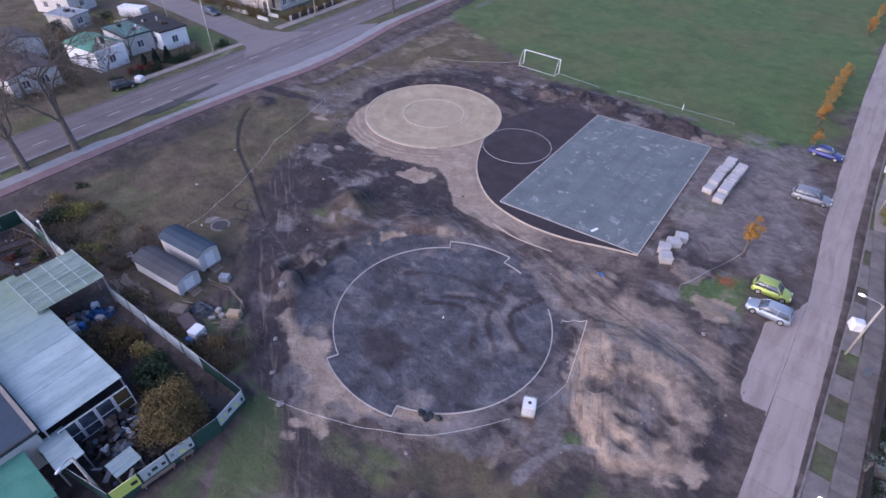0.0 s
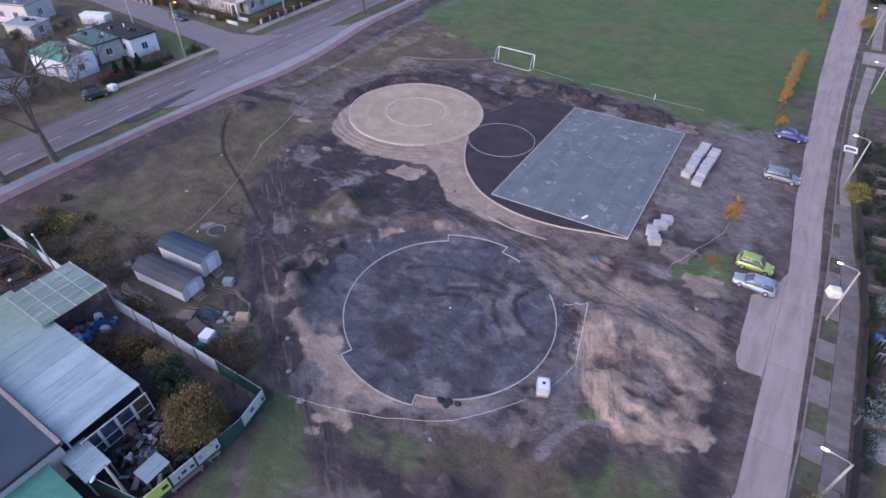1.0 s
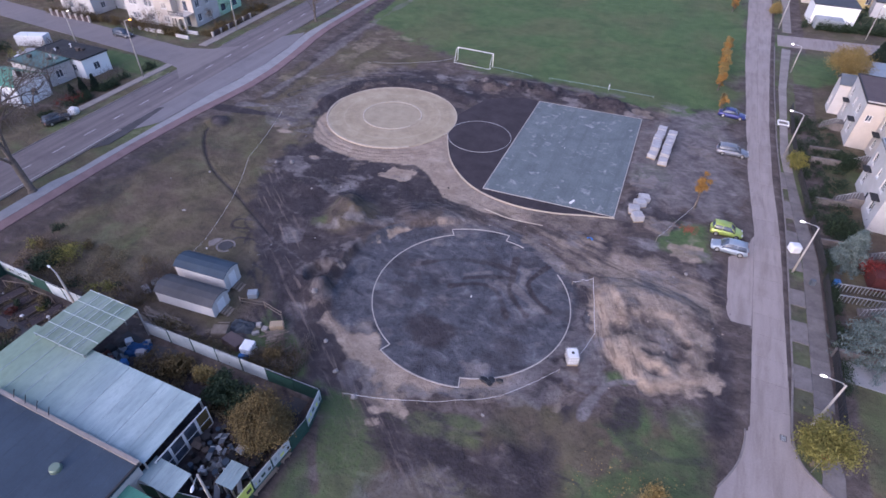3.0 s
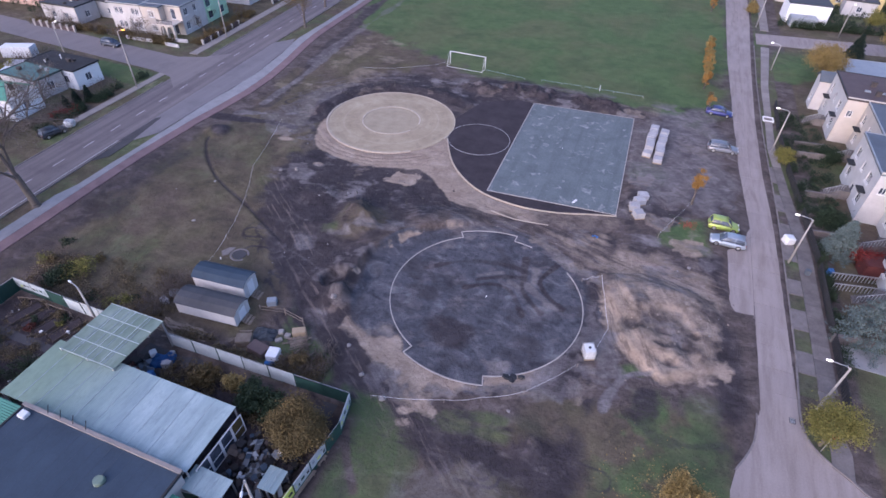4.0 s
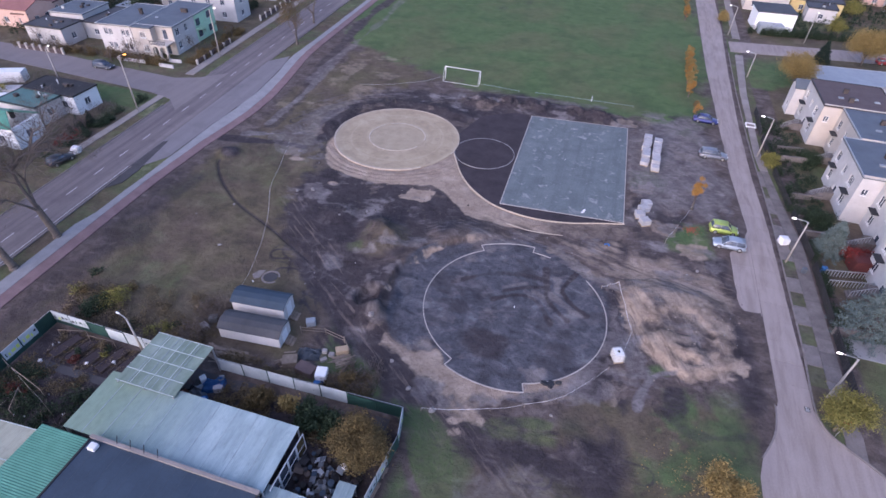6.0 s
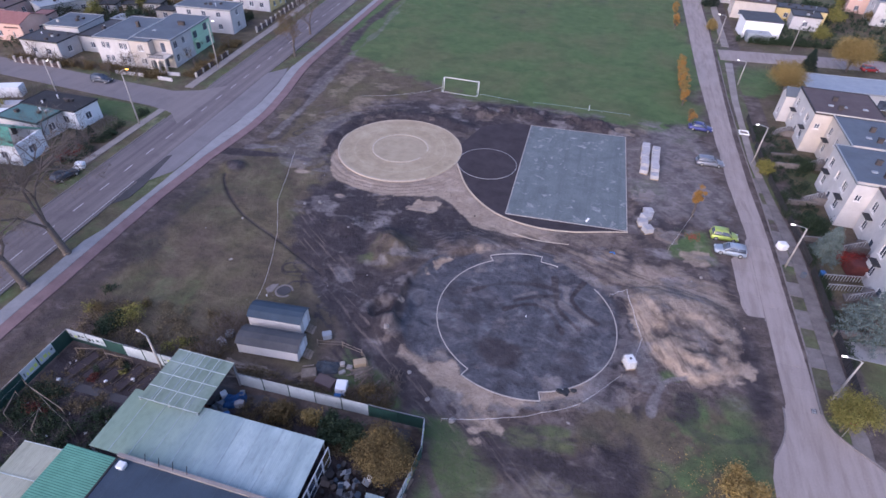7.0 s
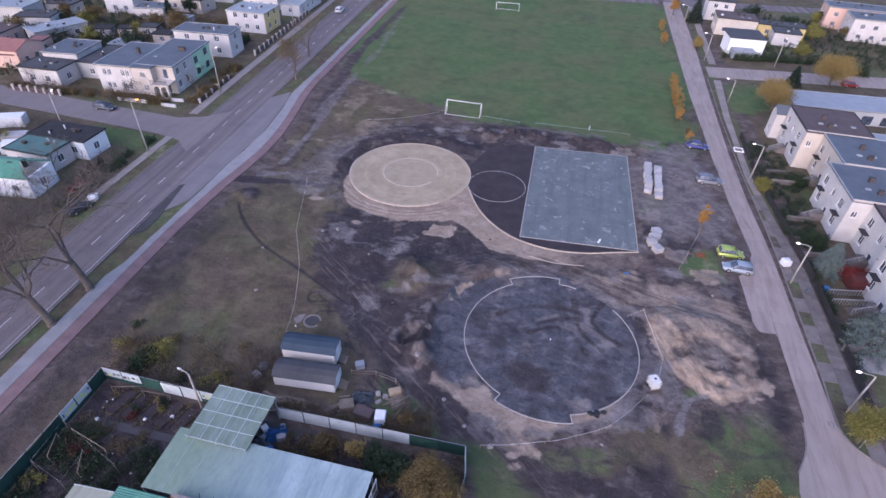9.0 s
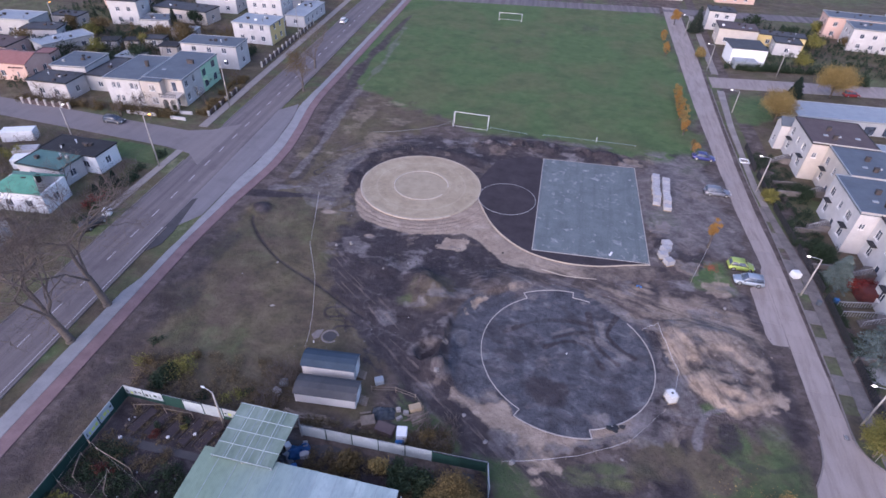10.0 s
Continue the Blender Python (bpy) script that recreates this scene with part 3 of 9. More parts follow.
HOLLOWS = ((16.3, 0.9, 0.8, 1.0, 0.4), (19.6, 0.45, 0.8, 0.35, 0.18), (21.8, -0.65, 0.8, 0.5, 0.25), (20.4, -3.1, 0.9, 0.5, 0.35), (19.5, -1.25, 0.8, 0.3, 0.2), (22.6, 1.2, 0.5, 0.5, 0.15))
APRON = [(-9.4, -9.6), (-9.0, -12.0), (-6.7, -13.9), (-4.3, -14.8), (-2.5, -16.3), (-0.7, -17.3), (1.2, -16.5), (0.7, -15.0), (3.6, -13.9), (6.6, -13.0), (9.4, -11.4), (8.4, -9.6), (4.8, -11.9), (1.0, -12.9), (-3.8, -11.6), (-5.6, -9.2), (-7.2, -7.6)]
BANK = [(-13.4, -5.0), (-13.2, -2.4), (-12.2, 1.6), (-10.9, 4.6), (-8.4, 7.2), (-5.8, 9.2)]


def road_w(y):
    return -63.3 - 0.075 * y


def path_w(y):
    return -54.6 - 0.055 * (y + 10.0)


def cycle_w(y):
    """Middle of the red cycle path, which swings out round the lay-by."""
    return path_w(y) + 0.85 + np.interp(y, (-3, 6, 18, 24, 30, 37, 45, 55, 61, 90), (0, 0.1, 0.9, 1.7, 2.3, 2.3, 1.4, -0.1, -0.6, -0.6))


def grey_w(y):
    """Road-side edge of the grey footpath."""
    return np.where((y < -3) | (y > 75), path_w(y) - 1.85, np.interp(y, (-3, 12, 23, 31, 37, 47, 55.5, 62, 75), (-56.2, -56.6, -57.1, -57.0, -57.1, -58.5, -60.4, -60.6, -61.1)))


def road_e(y):
    return np.interp(y, (-2, 24, 38, 56, 83, 115, 153), (30.2, 29.95, 29.05, 28.5, 28.15, 28.3, 28.15))


def half_e(y):
    """Half the width of the slab street."""
    return np.interp(y, (-2, 24, 38, 56, 83, 115, 153), (1.6, 1.45, 1.6, 1.75, 2.25, 2.7, 2.75))


def kerb_e(y):
    return np.interp(y, (-2, 25, 35, 50, 73, 96), (32.15, 32.1, 31.85, 31.3, 31.1, 31.4))


def walk_e(y):
    return np.interp(y, (0, 22, 33, 47, 73, 103, 170), (34.6, 34.5, 33.4, 32.3, 32.5, 34.0, 34.6))


def heights(x, y):
    """Height of the open ground."""
    n1, n2 = fbm(x, y, 6.0, 4, 1), fbm(x, y, 1.6, 4, 5)
    rough = smooth(-50, -46, x) * smooth(26, 22, x) * smooth(64, 54, y)
    z = rough * (0.16 * (n1 - 0.5) + 0.10 * (n2 - 0.5))
    ring_d, disc_d = np.hypot(x - RING[0], y - RING[1]), np.hypot(x - DISC[0], y - DISC[1])
    # cut sand: a ragged scarp on the west and south, running out level to the east
    cut_in = inside(x, y, MOUND) + 0.9 * (fbm(x, y, 1.5, 4, 15) - 0.5) + 0.9 * (fbm(x, y, 3.6, 3, 9) - 0.5)
    worn = smooth(28, 19, x) * smooth(11, 6, y)
    z += worn * (0.5 * smooth(-0.1, 0.7, cut_in) + 0.3 * smooth(1.5, 2.3, cut_in)) + 0.12 * smooth(0.0, 2.0, cut_in)
    z += smooth(0.0, 1.5, cut_in) * (0.3 * (fbm(x * 0.9 + 0.5 * y, y - 0.5 * x, 2.2, 5, 13) - 0.5))
    z -= 0.3 * smooth(-0.3, 0.6, inside(x, y, BASIN) + 1.2 * (n2 - 0.5)) * (0.6 + 0.8 * n1)
    z += 0.06 * np.sin(7.0 * disc_d + 4 * n1) * smooth(10.6, 11.0, disc_d) * smooth(15.2, 14.4, disc_d) * smooth(29, 26, y) * smooth(-0.3, 0.4, inside(x, y, SPREAD))
    for px, py, rx, ry, deep in HOLLOWS:
        z -= deep * smooth(1.15, 0.6, np.hypot((x - px) / rx, (y - py) / ry) + 0.9 * (n2 - 0.5))
    ridge = along(x, y, [(-17.0, 49.5), (-8.0, 51.5), (2.0, 51.5), (8.0, 50.8)])
    z += smooth(3.2, 0.2, ridge) * (0.2 + 1.0 * smooth(0.35, 0.7, fbm(x, y, 2.6, 4, 3)))
    bank = along(x, y, [(-38.5, 30.0), (-37.0, 38.0), (-31.0, 43.4), (-24.0, 44.2), (-17.5, 42.5)])
    z += smooth(2.2, 0.2, bank) * (0.15 + 0.45 * n2)
    for hx, hy, r, tall in ((-17.6, 5.0, 4.2, 1.7), (-19.6, 7.4, 2.8, 0.8), (-49.0, 16.6, 2.6, 0.7), (-13.2, -8.0, 2.4, 0.75), (9.2, -16.0, 2.6, 0.45), (-25.5, 8.0, 3.0, 0.4), (-10.6, 9.2, 3.0, 0.5)):
        z += tall * smooth(r, 0.2, np.hypot(x - hx, y - hy)) * (0.55 + 0.9 * n2)
    z += smooth(5.0, 1.0, np.hypot(x + 14.5, y + 1.0) - 6.0) * 0.5 * np.abs(fbm(x, y, 1.4, 5, 19) - 0.5)
    ring_a = np.degrees(np.arctan2(y - RING[1], x - RING[0])) % 360
    lip_r = np.interp(ring_a, (100, 135, 146, 157, 170, 194, 215), (12.6, 12.8, 13.2, 13.8, 14.5, 15.1, 15.3)) + 1.1 * (fbm(x, y, 1.8, 4, 17) - 0.5)
    z += 0.75 * smooth(-0.2, 0.35, ring_d - lip_r) * smooth(5.0, 0.8, ring_d - lip_r) * smooth(104, 128, ring_a) * smooth(214, 192, ring_a)
    z -= 0.5 * smooth(1.0, 0.2, np.hypot(x + 11.7, (y + 2.8) / 1.8))
    pit = np.hypot((x + 15.2) / 1.2, (y + 5.2) / 1.4)
    z -= 1.4 * smooth(1.25, 0.75, pit + 0.5 * (n2 - 0.5))
    z += 0.8 * smooth(1.5, 0.3, np.hypot((x + 13.3) / 1.1, y + 7.3)) * (0.6 + 0.8 * n2)
    cut = along(x, y, TRENCH)
    z -= 0.16 * smooth(0.3, 0.1, cut)
    ruts = along(x, y, [(13.0, 12.0), (19.0, 10.0), (24.0, 9.5)])
    z -= 0.10 * smooth(3.0, 0.5, ruts) * np.abs(np.sin(6.0 * (y - 0.3 * x)))
    # made-up surfaces lie in shallow beds
    flat = np.maximum.reduce([smooth(RING[3] + 0.9, RING[3] + 0.4, ring_d), smooth(DISC[2] + 0.9, DISC[2] + 0.3, disc_d), smooth(-1.0, -0.2, inside(x, y, WEDGE)), smooth(-1.0, -0.2, inside(x, y, court_corners))])
    bed = smooth(RING[3] + 0.9, RING[3] + 0.4, ring_d)
    z = z * (1 - flat) - 0.07 * flat + bed * (0.05 + 0.05 * (n2 - 0.5))
    made = np.maximum.reduce([
        smooth(6.2, 5.4, np.abs(x - road_w(y))),
        smooth(3.0, 2.2, np.abs(x - path_w(y) + 0.3)), smooth(2.4, 1.7, np.abs(x - cycle_w(y) + 0.7)) * smooth(-5, 0, y) * smooth(80, 70, y),
        smooth(0.3, -0.2, np.abs(x - road_e(y)) - half_e(y) + 0.6 * np.maximum(0, fbm(x, y, 3.4, 5, 81) - 0.44)),
        smooth(-0.2, 0.4, inside(x, y, [(30.0, 6.8)] + PAD[1:-1] + [(28.4, 23.4), (30.0, 23.4)]) - 2.0 * np.maximum(0, n2 - 0.5)),
        smooth(25.8, 26.6, x) * smooth(-5.0, -7.0, y),
        smooth(-0.4, 0.0, x - kerb_e(y)), smooth(-69.0, -72.0, x),
        smooth(0.0, 1.0, inside(x, y, [(-46, -60), (-3.5, -60), (-3.5, -19.8), (-46, -19.8)]))])
    lip = smooth(4.2, 2.4, np.abs(x - road_e(y)))
    return (z * (1 - 0.8 * lip) + 0.03 * lip) * (1 - made) - 0.06 * made


def ground_height(x, y):
    return float(heights(np.array([float(x)]), np.array([float(y)]))[0])


def build_ground():
    def axis(lo, hi, step, far):
        core = list(np.arange(lo, hi + step / 2, step))
        grow, left, right, d = 1.22, [], [], step
        while not right or right[-1] < far:
            d *= grow
            right.append((right[-1] if right else core[-1]) + d)
            left.append((left[-1] if left else core[0]) - d)
        return np.array(left[::-1] + core + right)
    xs, ys = axis(-58, 38, 0.22, 2600), axis(-36, 74, 0.22, 2600)
    gx, gy = np.meshgrid(xs, ys)
    gz = heights(gx, gy)
    nx, ny = len(xs), len(ys)
    me = bpy.data.meshes.new("ground")
    idx = np.arange(nx * ny).reshape(ny, nx)
    quads = np.stack([idx[:-1, :-1], idx[:-1, 1:], idx[1:, 1:], idx[1:, :-1]], -1).reshape(-1, 4)
    me.from_pydata(np.stack([gx, gy, gz], -1).reshape(-1, 3).tolist(), [], quads.tolist())
    x, y = gx.ravel(), gy.ravel()
    w1, w2 = fbm(x, y, 5.0, 4, 11) - 0.5, fbm(x, y, 14.0, 4, 21) - 0.5
    w3 = fbm(x, y, 1.5, 5, 67) - 0.5
    ring_d, disc_d = np.hypot(x - RING[0], y - RING[1]), np.hypot(x - DISC[0], y - DISC[1])
    ring_a = np.degrees(np.arctan2(y - RING[1], x - RING[0])) % 360
    # lawns
    field = inside(x, y, [(21.8, 50.5), (24.6, 58), (24.2, 168), (-66, 168), (-62.5, 120), (-59.0, 90), (-56.0, 75), (-49.0, 67.5), (-39.0, 63.5), (-28.0, 58.8), (-18.5, 55), (-7, 54.4), (3, 54.4), (12, 54), (18.5, 52)])
    lawn = smooth(-4.5, 3.0, field + 9 * w1)
    olive = np.maximum(smooth(0.46, 0.62, fbm(x, y, 17.0, 5, 23)), 0.9 * smooth(-36, -52, x + 6 * w2) * smooth(112, 84, y)) * smooth(0, 6, field)
    lawn = np.maximum(lawn, 0.55 * smooth(-1.0, 1.6, inside(x, y, [(-5.2, -40), (-5.0, -20), (-6.2, -17.2), (-2.0, -16.6), (1.5, -19.0), (2.6, -24), (2, -40)]) + 4 * w1))
    lawn = np.maximum(lawn, 0.6 * smooth(1.6, 0.6, along(x, y, [(-1, -17.8), (8, -16.8)]) + 2 * w1))
    lawn = np.maximum(lawn, 0.62 * smooth(-1.5, 2.5, inside(x, y, [(15.4, -12.0), (16.8, -7.2), (25.8, -5.6), (26.6, -11), (25.2, -30), (14, -30)]) + 5 * w1) * (0.25 + 0.75 * smooth(0.4, 0.56, fbm(x, y, 4.0, 5, 73))))
    lawn = np.maximum(lawn, 0.7 * smooth(-0.5, 0.6, inside(x, y, [(15.6, -5.2), (17.4, -4.1), (18.3, -5.2), (16.2, -6.8)]) + 1.5 * w3))
    lawn = np.maximum(lawn, 0.75 * smooth(-1, 1.5, inside(x, y, [(33.0, 76), (34.4, 96), (44, 98), (44, 82), (38, 76)]) + 3 * w1))
    lawn = np.maximum(lawn, 0.75 * smooth(-1.0, 1.0, np.minimum(2.6 - np.abs(x - 20.8), 3.6 - np.abs(y - 19.5)) + 3 * w1))
    lawn = np.maximum(lawn, 0.65 * smooth(-1, 2, 3.4 - np.hypot((x - 15.6), (y - 31) * 0.7) + 4 * w1))
    lawn = np.maximum(lawn, 0.26 * smooth(-2, 3, inside(x, y, [(-46, 10), (-38, 6), (-33, 14), (-36, 24), (-45, 26)]) + 8 * w1))
    lawn = np.maximum(lawn, 0.35 * smooth(-1, 1.5, 2.6 - np.hypot(x + 21.4, y - 4.6) + 3 * w1))
    lawn = np.maximum(lawn, 0.62 * smooth(-1, 1.5, inside(x, y, [(-16, -18.5), (-11, -18.5), (-14, -9), (-17, -9)]) + 4 * w1))
    lawn = np.maximum(lawn, 0.55 * smooth(36.6, 37.6, x) * smooth(-0.15, 0.2, w2))
    lawn = np.maximum(lawn, 0.45 * smooth(-73.5, -76.0, x + 0.085 * y - 2) * smooth(-0.1, 0.2, w2))
    lawn = np.maximum(lawn, 0.9 * smooth(-1, 1, inside(x, y, [(-88.8, 26.5), (-89.8, 30.6), (-75, 30.2), (-74.2, 23.8)]) + 2 * w1))
    meadow = inside(x, y, [(-52, -18), (-52, 56), (-40, 46), (-35, 20), (-30, 4), (-22, -6), (-20, -18)])
    lawn = np.maximum(lawn, smooth(0, 3, meadow) * np.clip(1.5 * w2 + 1.0 * w1, 0, 0.3))
    verge_w = (np.abs(x - road_w(y)) < 8.0) & (x < path_w(y))
    lawn = np.where(verge_w, np.where(x > road_w(y), 0.4, 0.36) + 1.2 * w1, lawn)
    
    lawn = np.where((x > kerb_e(y)) & (x < 34.6) & (y > -10), np.where((y > -1.9) | (y < -5.0), np.where(y < 8, 0.6, 0.45), 0.1) + 0.9 * w1, lawn)
    # withered grass
    dry = smooth(-2, 4, inside(x, y, [(-50.8, -60), (-50.8, 60), (-48, 80), (-36, 68), (-33, 58), (-37, 40), (-31, 8), (-20, -4), (-17, -18.5), (-46, -18.5), (-46, -60)]) + 7 * w1)
    dry = np.maximum(dry, smooth(-1, 2, inside(x, y, [(8, -9), (27, -7), (27, -40), (-5, -40), (0, -19), (8, -16)]) + 6 * w1) * 0.7)
    dry = np.maximum(dry, smooth(37, 38, x) + smooth(-69, -70, x))
    dry = np.where(np.abs(x - road_w(y)) < 8.0, np.maximum(dry, 0.9), dry)
    dry = np.where((x > kerb_e(y)) & (x < 34.6) & (y > -10), 0.5 + 1.2 * w1, dry)
    # dark topsoil
    soil = smooth(-1.5, 1.5, inside(x, y, [(-31, 6), (-34, 15), (-30, 18), (-18, 17.5), (-12, 15.5), (-10, 12), (-11, 9.0), (-16, 7.5), (-17, 2), (-24, 1)]) + 8 * w1)
    soil = np.maximum(soil, smooth(-1.5, 1.5, inside(x, y, [(-37.5, 24), (-40, 33), (-38, 41), (-32, 46), (-20, 48), (-17, 54), (-8, 55), (6, 53), (13, 50.5), (10, 48.2), (-7, 47.6), (-13, 44), (-17, 40), (-26, 41.6), (-35, 38), (-36.6, 30)]) + 4 * w1))
    soil = np.maximum(soil, 0.72 * smooth(3.2, 1.4, along(x, y, [(-31, 7), (-26, 0.5), (-21, -4), (-17, -8), (-12, -12), (-8, -15.5), (4, -20)]) + 3 * w1 + 2 * w3))
    soil = np.maximum(soil, 0.6 * smooth(-1.0, 2.0, inside(x, y, [(-33, 4), (-30, 17), (-12, 15.5), (-9, 10.5), (-13, 3), (-15, -4), (-20, -6)]) + 4 * w1 + 3 * w3))
    cut = along(x, y, TRENCH)
    soil = np.maximum(soil, 0.62 * smooth(0.42, 0.15, cut))
    soil = np.maximum(soil, 0.85 * smooth(2.6, 1.0, np.hypot(x + 48.6, y - 16.6) + 2.5 * w1))
    soil = np.maximum(soil, 0.9 * smooth(1.3, 0.5, along(x, y, [(-53.6, 20.6), (-48.7, 21.0), (-43.7, 22.4), (-38.8, 22.4)]) + 1.5 * w1))
    soil = np.maximum(soil, 0.85 * smooth(-0.8, 0.8, inside(x, y, [(10.4, 6.2), (12.0, 7.4), (13.0, 2), (13.9, -2), (13.2, -5), (12.0, -8), (10.9, -9), (10.6, -7), (11.9, -2), (11.7, 3)]) + 1.5 * w1))
    soil = np.maximum(soil, 0.85 * smooth(-0.8, 0.8, inside(x, y, [(22.1, 10.0), (22.4, 14.4), (25.0, 15.6), (25.3, 10.6)]) + 1.8 * w1))
    soil = np.maximum(soil, 0.8 * smooth(1.2, 0.5, along(x, y, [(-32.4, 43.8), (-37.8, 37.7), (-39.8, 32.0), (-37.4, 25.4)]) + 1.2 * w1))
    soil = np.maximum(soil, 0.3 * smooth(0.6, 0.2, np.abs(x - 31.85) + 0.5 * w1) * smooth(-4, 0, y) * smooth(34, 28, y))
    soil = np.maximum(soil, 0.4 * smooth(2.5, 0.3, along(x, y, [(-32.6, 101.7), (-23.3, 111.2), (-12.8, 126.7), (1.7, 138.7)]) + 4 * w1))
    soil = np.maximum(soil, 0.35 * smooth(-1, 1.5, inside(x, y, [(13.5, 11), (14, 18), (20, 16), (27, 13), (27, 9), (20, 9.8)]) + 4 * w1))
    soil = np.maximum(soil, 0.95 * smooth(3.0, 1.4, np.hypot(x - 11.6, y + 8.2) + 2 * w1))
    soil = np.maximum(soil, smooth(1.9, 1.0, np.hypot((x + 15.2) / 1.2, (y + 5.2) / 1.3) + 1.2 * w1))
    soil = np.maximum(soil, 0.7 * smooth(2.4, 0.6, along(x, y, [(25.5, 3), (26.2, -6)])))
    soil = np.maximum(soil, 0.75 * smooth(-1.5, 2, inside(x, y, [(-3, -18.4), (8, -17.6), (13.5, -13.7), (15.4, -17.4), (14.4, -26), (11.5, -21.5), (7.0, -19.2), (2, -20.6)]) + 5 * w1))
    soil = np.maximum(soil, 0.85 * smooth(-1, 1, inside(x, y, [(11.6, -7.6), (13.2, -7.4), (14.9, -9.8), (14.2, -11.6), (12.4, -10.2)]) + 1.5 * w1))
    soil = np.maximum(soil, 0.8 * smooth(-1.2, 1.2, inside(x, y, [(-20, -6), (-17.5, -1), (-14.8, 1.5), (-13.7, -3), (-14.2, -7), (-11.5, -11.5), (-15.5, -12.5)]) + 4 * w1))
    soil = np.maximum(soil, 0.45 * smooth(0.9, 0.3, along(x, y, [(17.6, -10.2), (20.4, -11.6), (22.6, -11.4), (25.5, -10.2)]) + 1.5 * w1))
    soil = np.maximum(soil, 0.5 * smooth(1.5, 0.5, np.abs(np.hypot((x - 4.5) / 1.2, y + 25.5) - 6.3) + 2 * w1))
    soil = np.maximum(soil, 0.3 * smooth(1.6, 0.4, along(x, y, [(18.8, 72), (18.0, 100), (17.2, 132)]) + 6 * w1) * smooth(0.02, 0.2, w1 + 0.12))
    soil = np.maximum(soil, 0.3 * smooth(3.0, 0.4, along(x, y, [(-10, 143), (10, 148)]) + 3 * w1))
    dry = np.maximum(dry, 0.6 * smooth(4, 1, along(x, y, [(-30, 105), (-8, 118), (12, 116)]) + 12 * w1))
    # grass round the compound's corner and the worn way past it
    green = np.maximum.reduce([
        0.8 * smooth(-0.7, 0.9, inside(x, y, [(-12.6, -13.4), (-9.6, -14.4), (-8.6, -17.4), (-11.4, -17.4), (-12.6, -15.5)]) + 2 * w1),
        0.82 * smooth(-0.8, 1.0, inside(x, y, [(-6.8, -17.2), (-4.3, -16.9), (-0.6, -19.0), (0.9, -23.4), (-2.6, -24.4), (-5.2, -20.4)]) + 2 * w1),
        0.6 * smooth(-0.6, 0.8, inside(x, y, [(-4.7, -23.0), (-3.6, -24.0), (-2.2, -27.5), (-5.0, -30.0)]) + 2 * w1),
        0.6 * smooth(1.1, 0.3, along(x, y, [(2.6, -16.4), (7.5, -15.2)]) + 1.5 * w1)])
    lawn, soil, dry = np.maximum(lawn, green), np.maximum(soil * (1 - 0.85 * np.clip(green, 0, 1)), 0.42 * np.clip(green, 0, 1)), dry * (1 - 0.8 * np.clip(green, 0, 1))
    way_past = along(x, y, [(-13.5, -9.5), (-11.0, -11.6), (-7.3, -13.8), (-4.0, -15.8), (-1.2, -17.8), (2.0, -19.0)])
    soil = np.maximum(soil, 0.7 * smooth(1.1, 0.4, way_past + 1.4 * w1))
    lawn = lawn * (1 - 0.9 * smooth(0.9, 0.3, way_past + 1.2 * w1)) * (1 - 0.8 * smooth(0.55, 0.2, along(x, y, [(-5.2, -20.4), (-3.6, -23.1), (-1.6, -25.5)]) + 0.6 * w1))
    soil = np.maximum(soil, 0.52 * smooth(-1.5, 2.0, inside(x, y, [(-52.8, -60), (-52.6, 10), (-48, 10), (-46.2, -14), (-46.2, -60)]) + 5 * w1 + 2 * w3))
    # sand and clay
    rim = along(x, y, [(12.3, 7.4), (13.4, 4.3), (14.7, 1.2), (15.7, -1.7), (17.2, -3.2), (18.8, -4.0), (20.2, -4.9), (21.6, -3.8), (25.0, -1.8)])
    patchy = smooth(0.38, 0.6, fbm(x, y, 2.4, 5, 31))
    heap = smooth(4.6, 3.0, np.hypot((x + 17.7) * 1.1, y - 5.0) + 3 * w1)
    soil = soil * (1 - 0.5 * heap)
    dry = np.maximum(np.maximum(dry, 0.6 * heap), 0.75 * olive)
    lawn = np.maximum(lawn, 0.6 * smooth(1.7, 0.4, np.hypot(x + 20.3, y - 2.6) + 2 * w1))
    lawn = np.maximum(lawn, 0.32 * smooth(2.6, 1.0, np.hypot(x + 43.4, y - 5.1) + 2 * w1))
    lawn = np.maximum(lawn, 0.4 * smooth(2.4, 0.8, np.hypot(x + 34.4, y - 7.7) + 2 * w1))
    basin = smooth(-0.5, 0.7, inside(x, y, BASIN) + 2.2 * w3 + 1.0 * w1)
    sand = smooth(-0.6 - 0.18 * np.clip(x - 17, 0, 8), 0.6 + 0.35 * np.maximum(0, x - 18) + 0.3 * np.maximum(0, y - 3), inside(x, y, MOUND) + 2.4 * w1 + 1.8 * w3) * np.clip(0.5 + 0.3 * patchy + 1.0 * w3, 0, 1) * (1 - 0.25 * smooth(22, 27, x)) * (1 - 0.4 * basin)
    for px, py, rx, ry, deep in HOLLOWS:
        sand = sand * (1 - 0.5 * smooth(1.25, 0.6, np.hypot((x - px) / rx, (y - py) / ry) + 2.2 * w3))
    sand = np.maximum(sand, 0.95 * smooth(1.5, 0.4, rim + 3.0 * w3) * (0.6 + 0.4 * patchy))
    sand = np.maximum(sand, smooth(-0.4, 0.4, inside(x, y, [(15.0, -0.8), (17.6, -0.6), (18.6, -2.2), (19.8, -4.6), (17.7, -4.0), (16.2, -3.2), (15.1, -1.9)]) + 1.0 * w3))
    apron_sw = inside(x, y, APRON) + 1.2 * w1 + 1.6 * w3
    collar = smooth(-0.3, 0.35, inside(x, y, COLLAR) + 1.1 * w3 + 0.5 * w1)
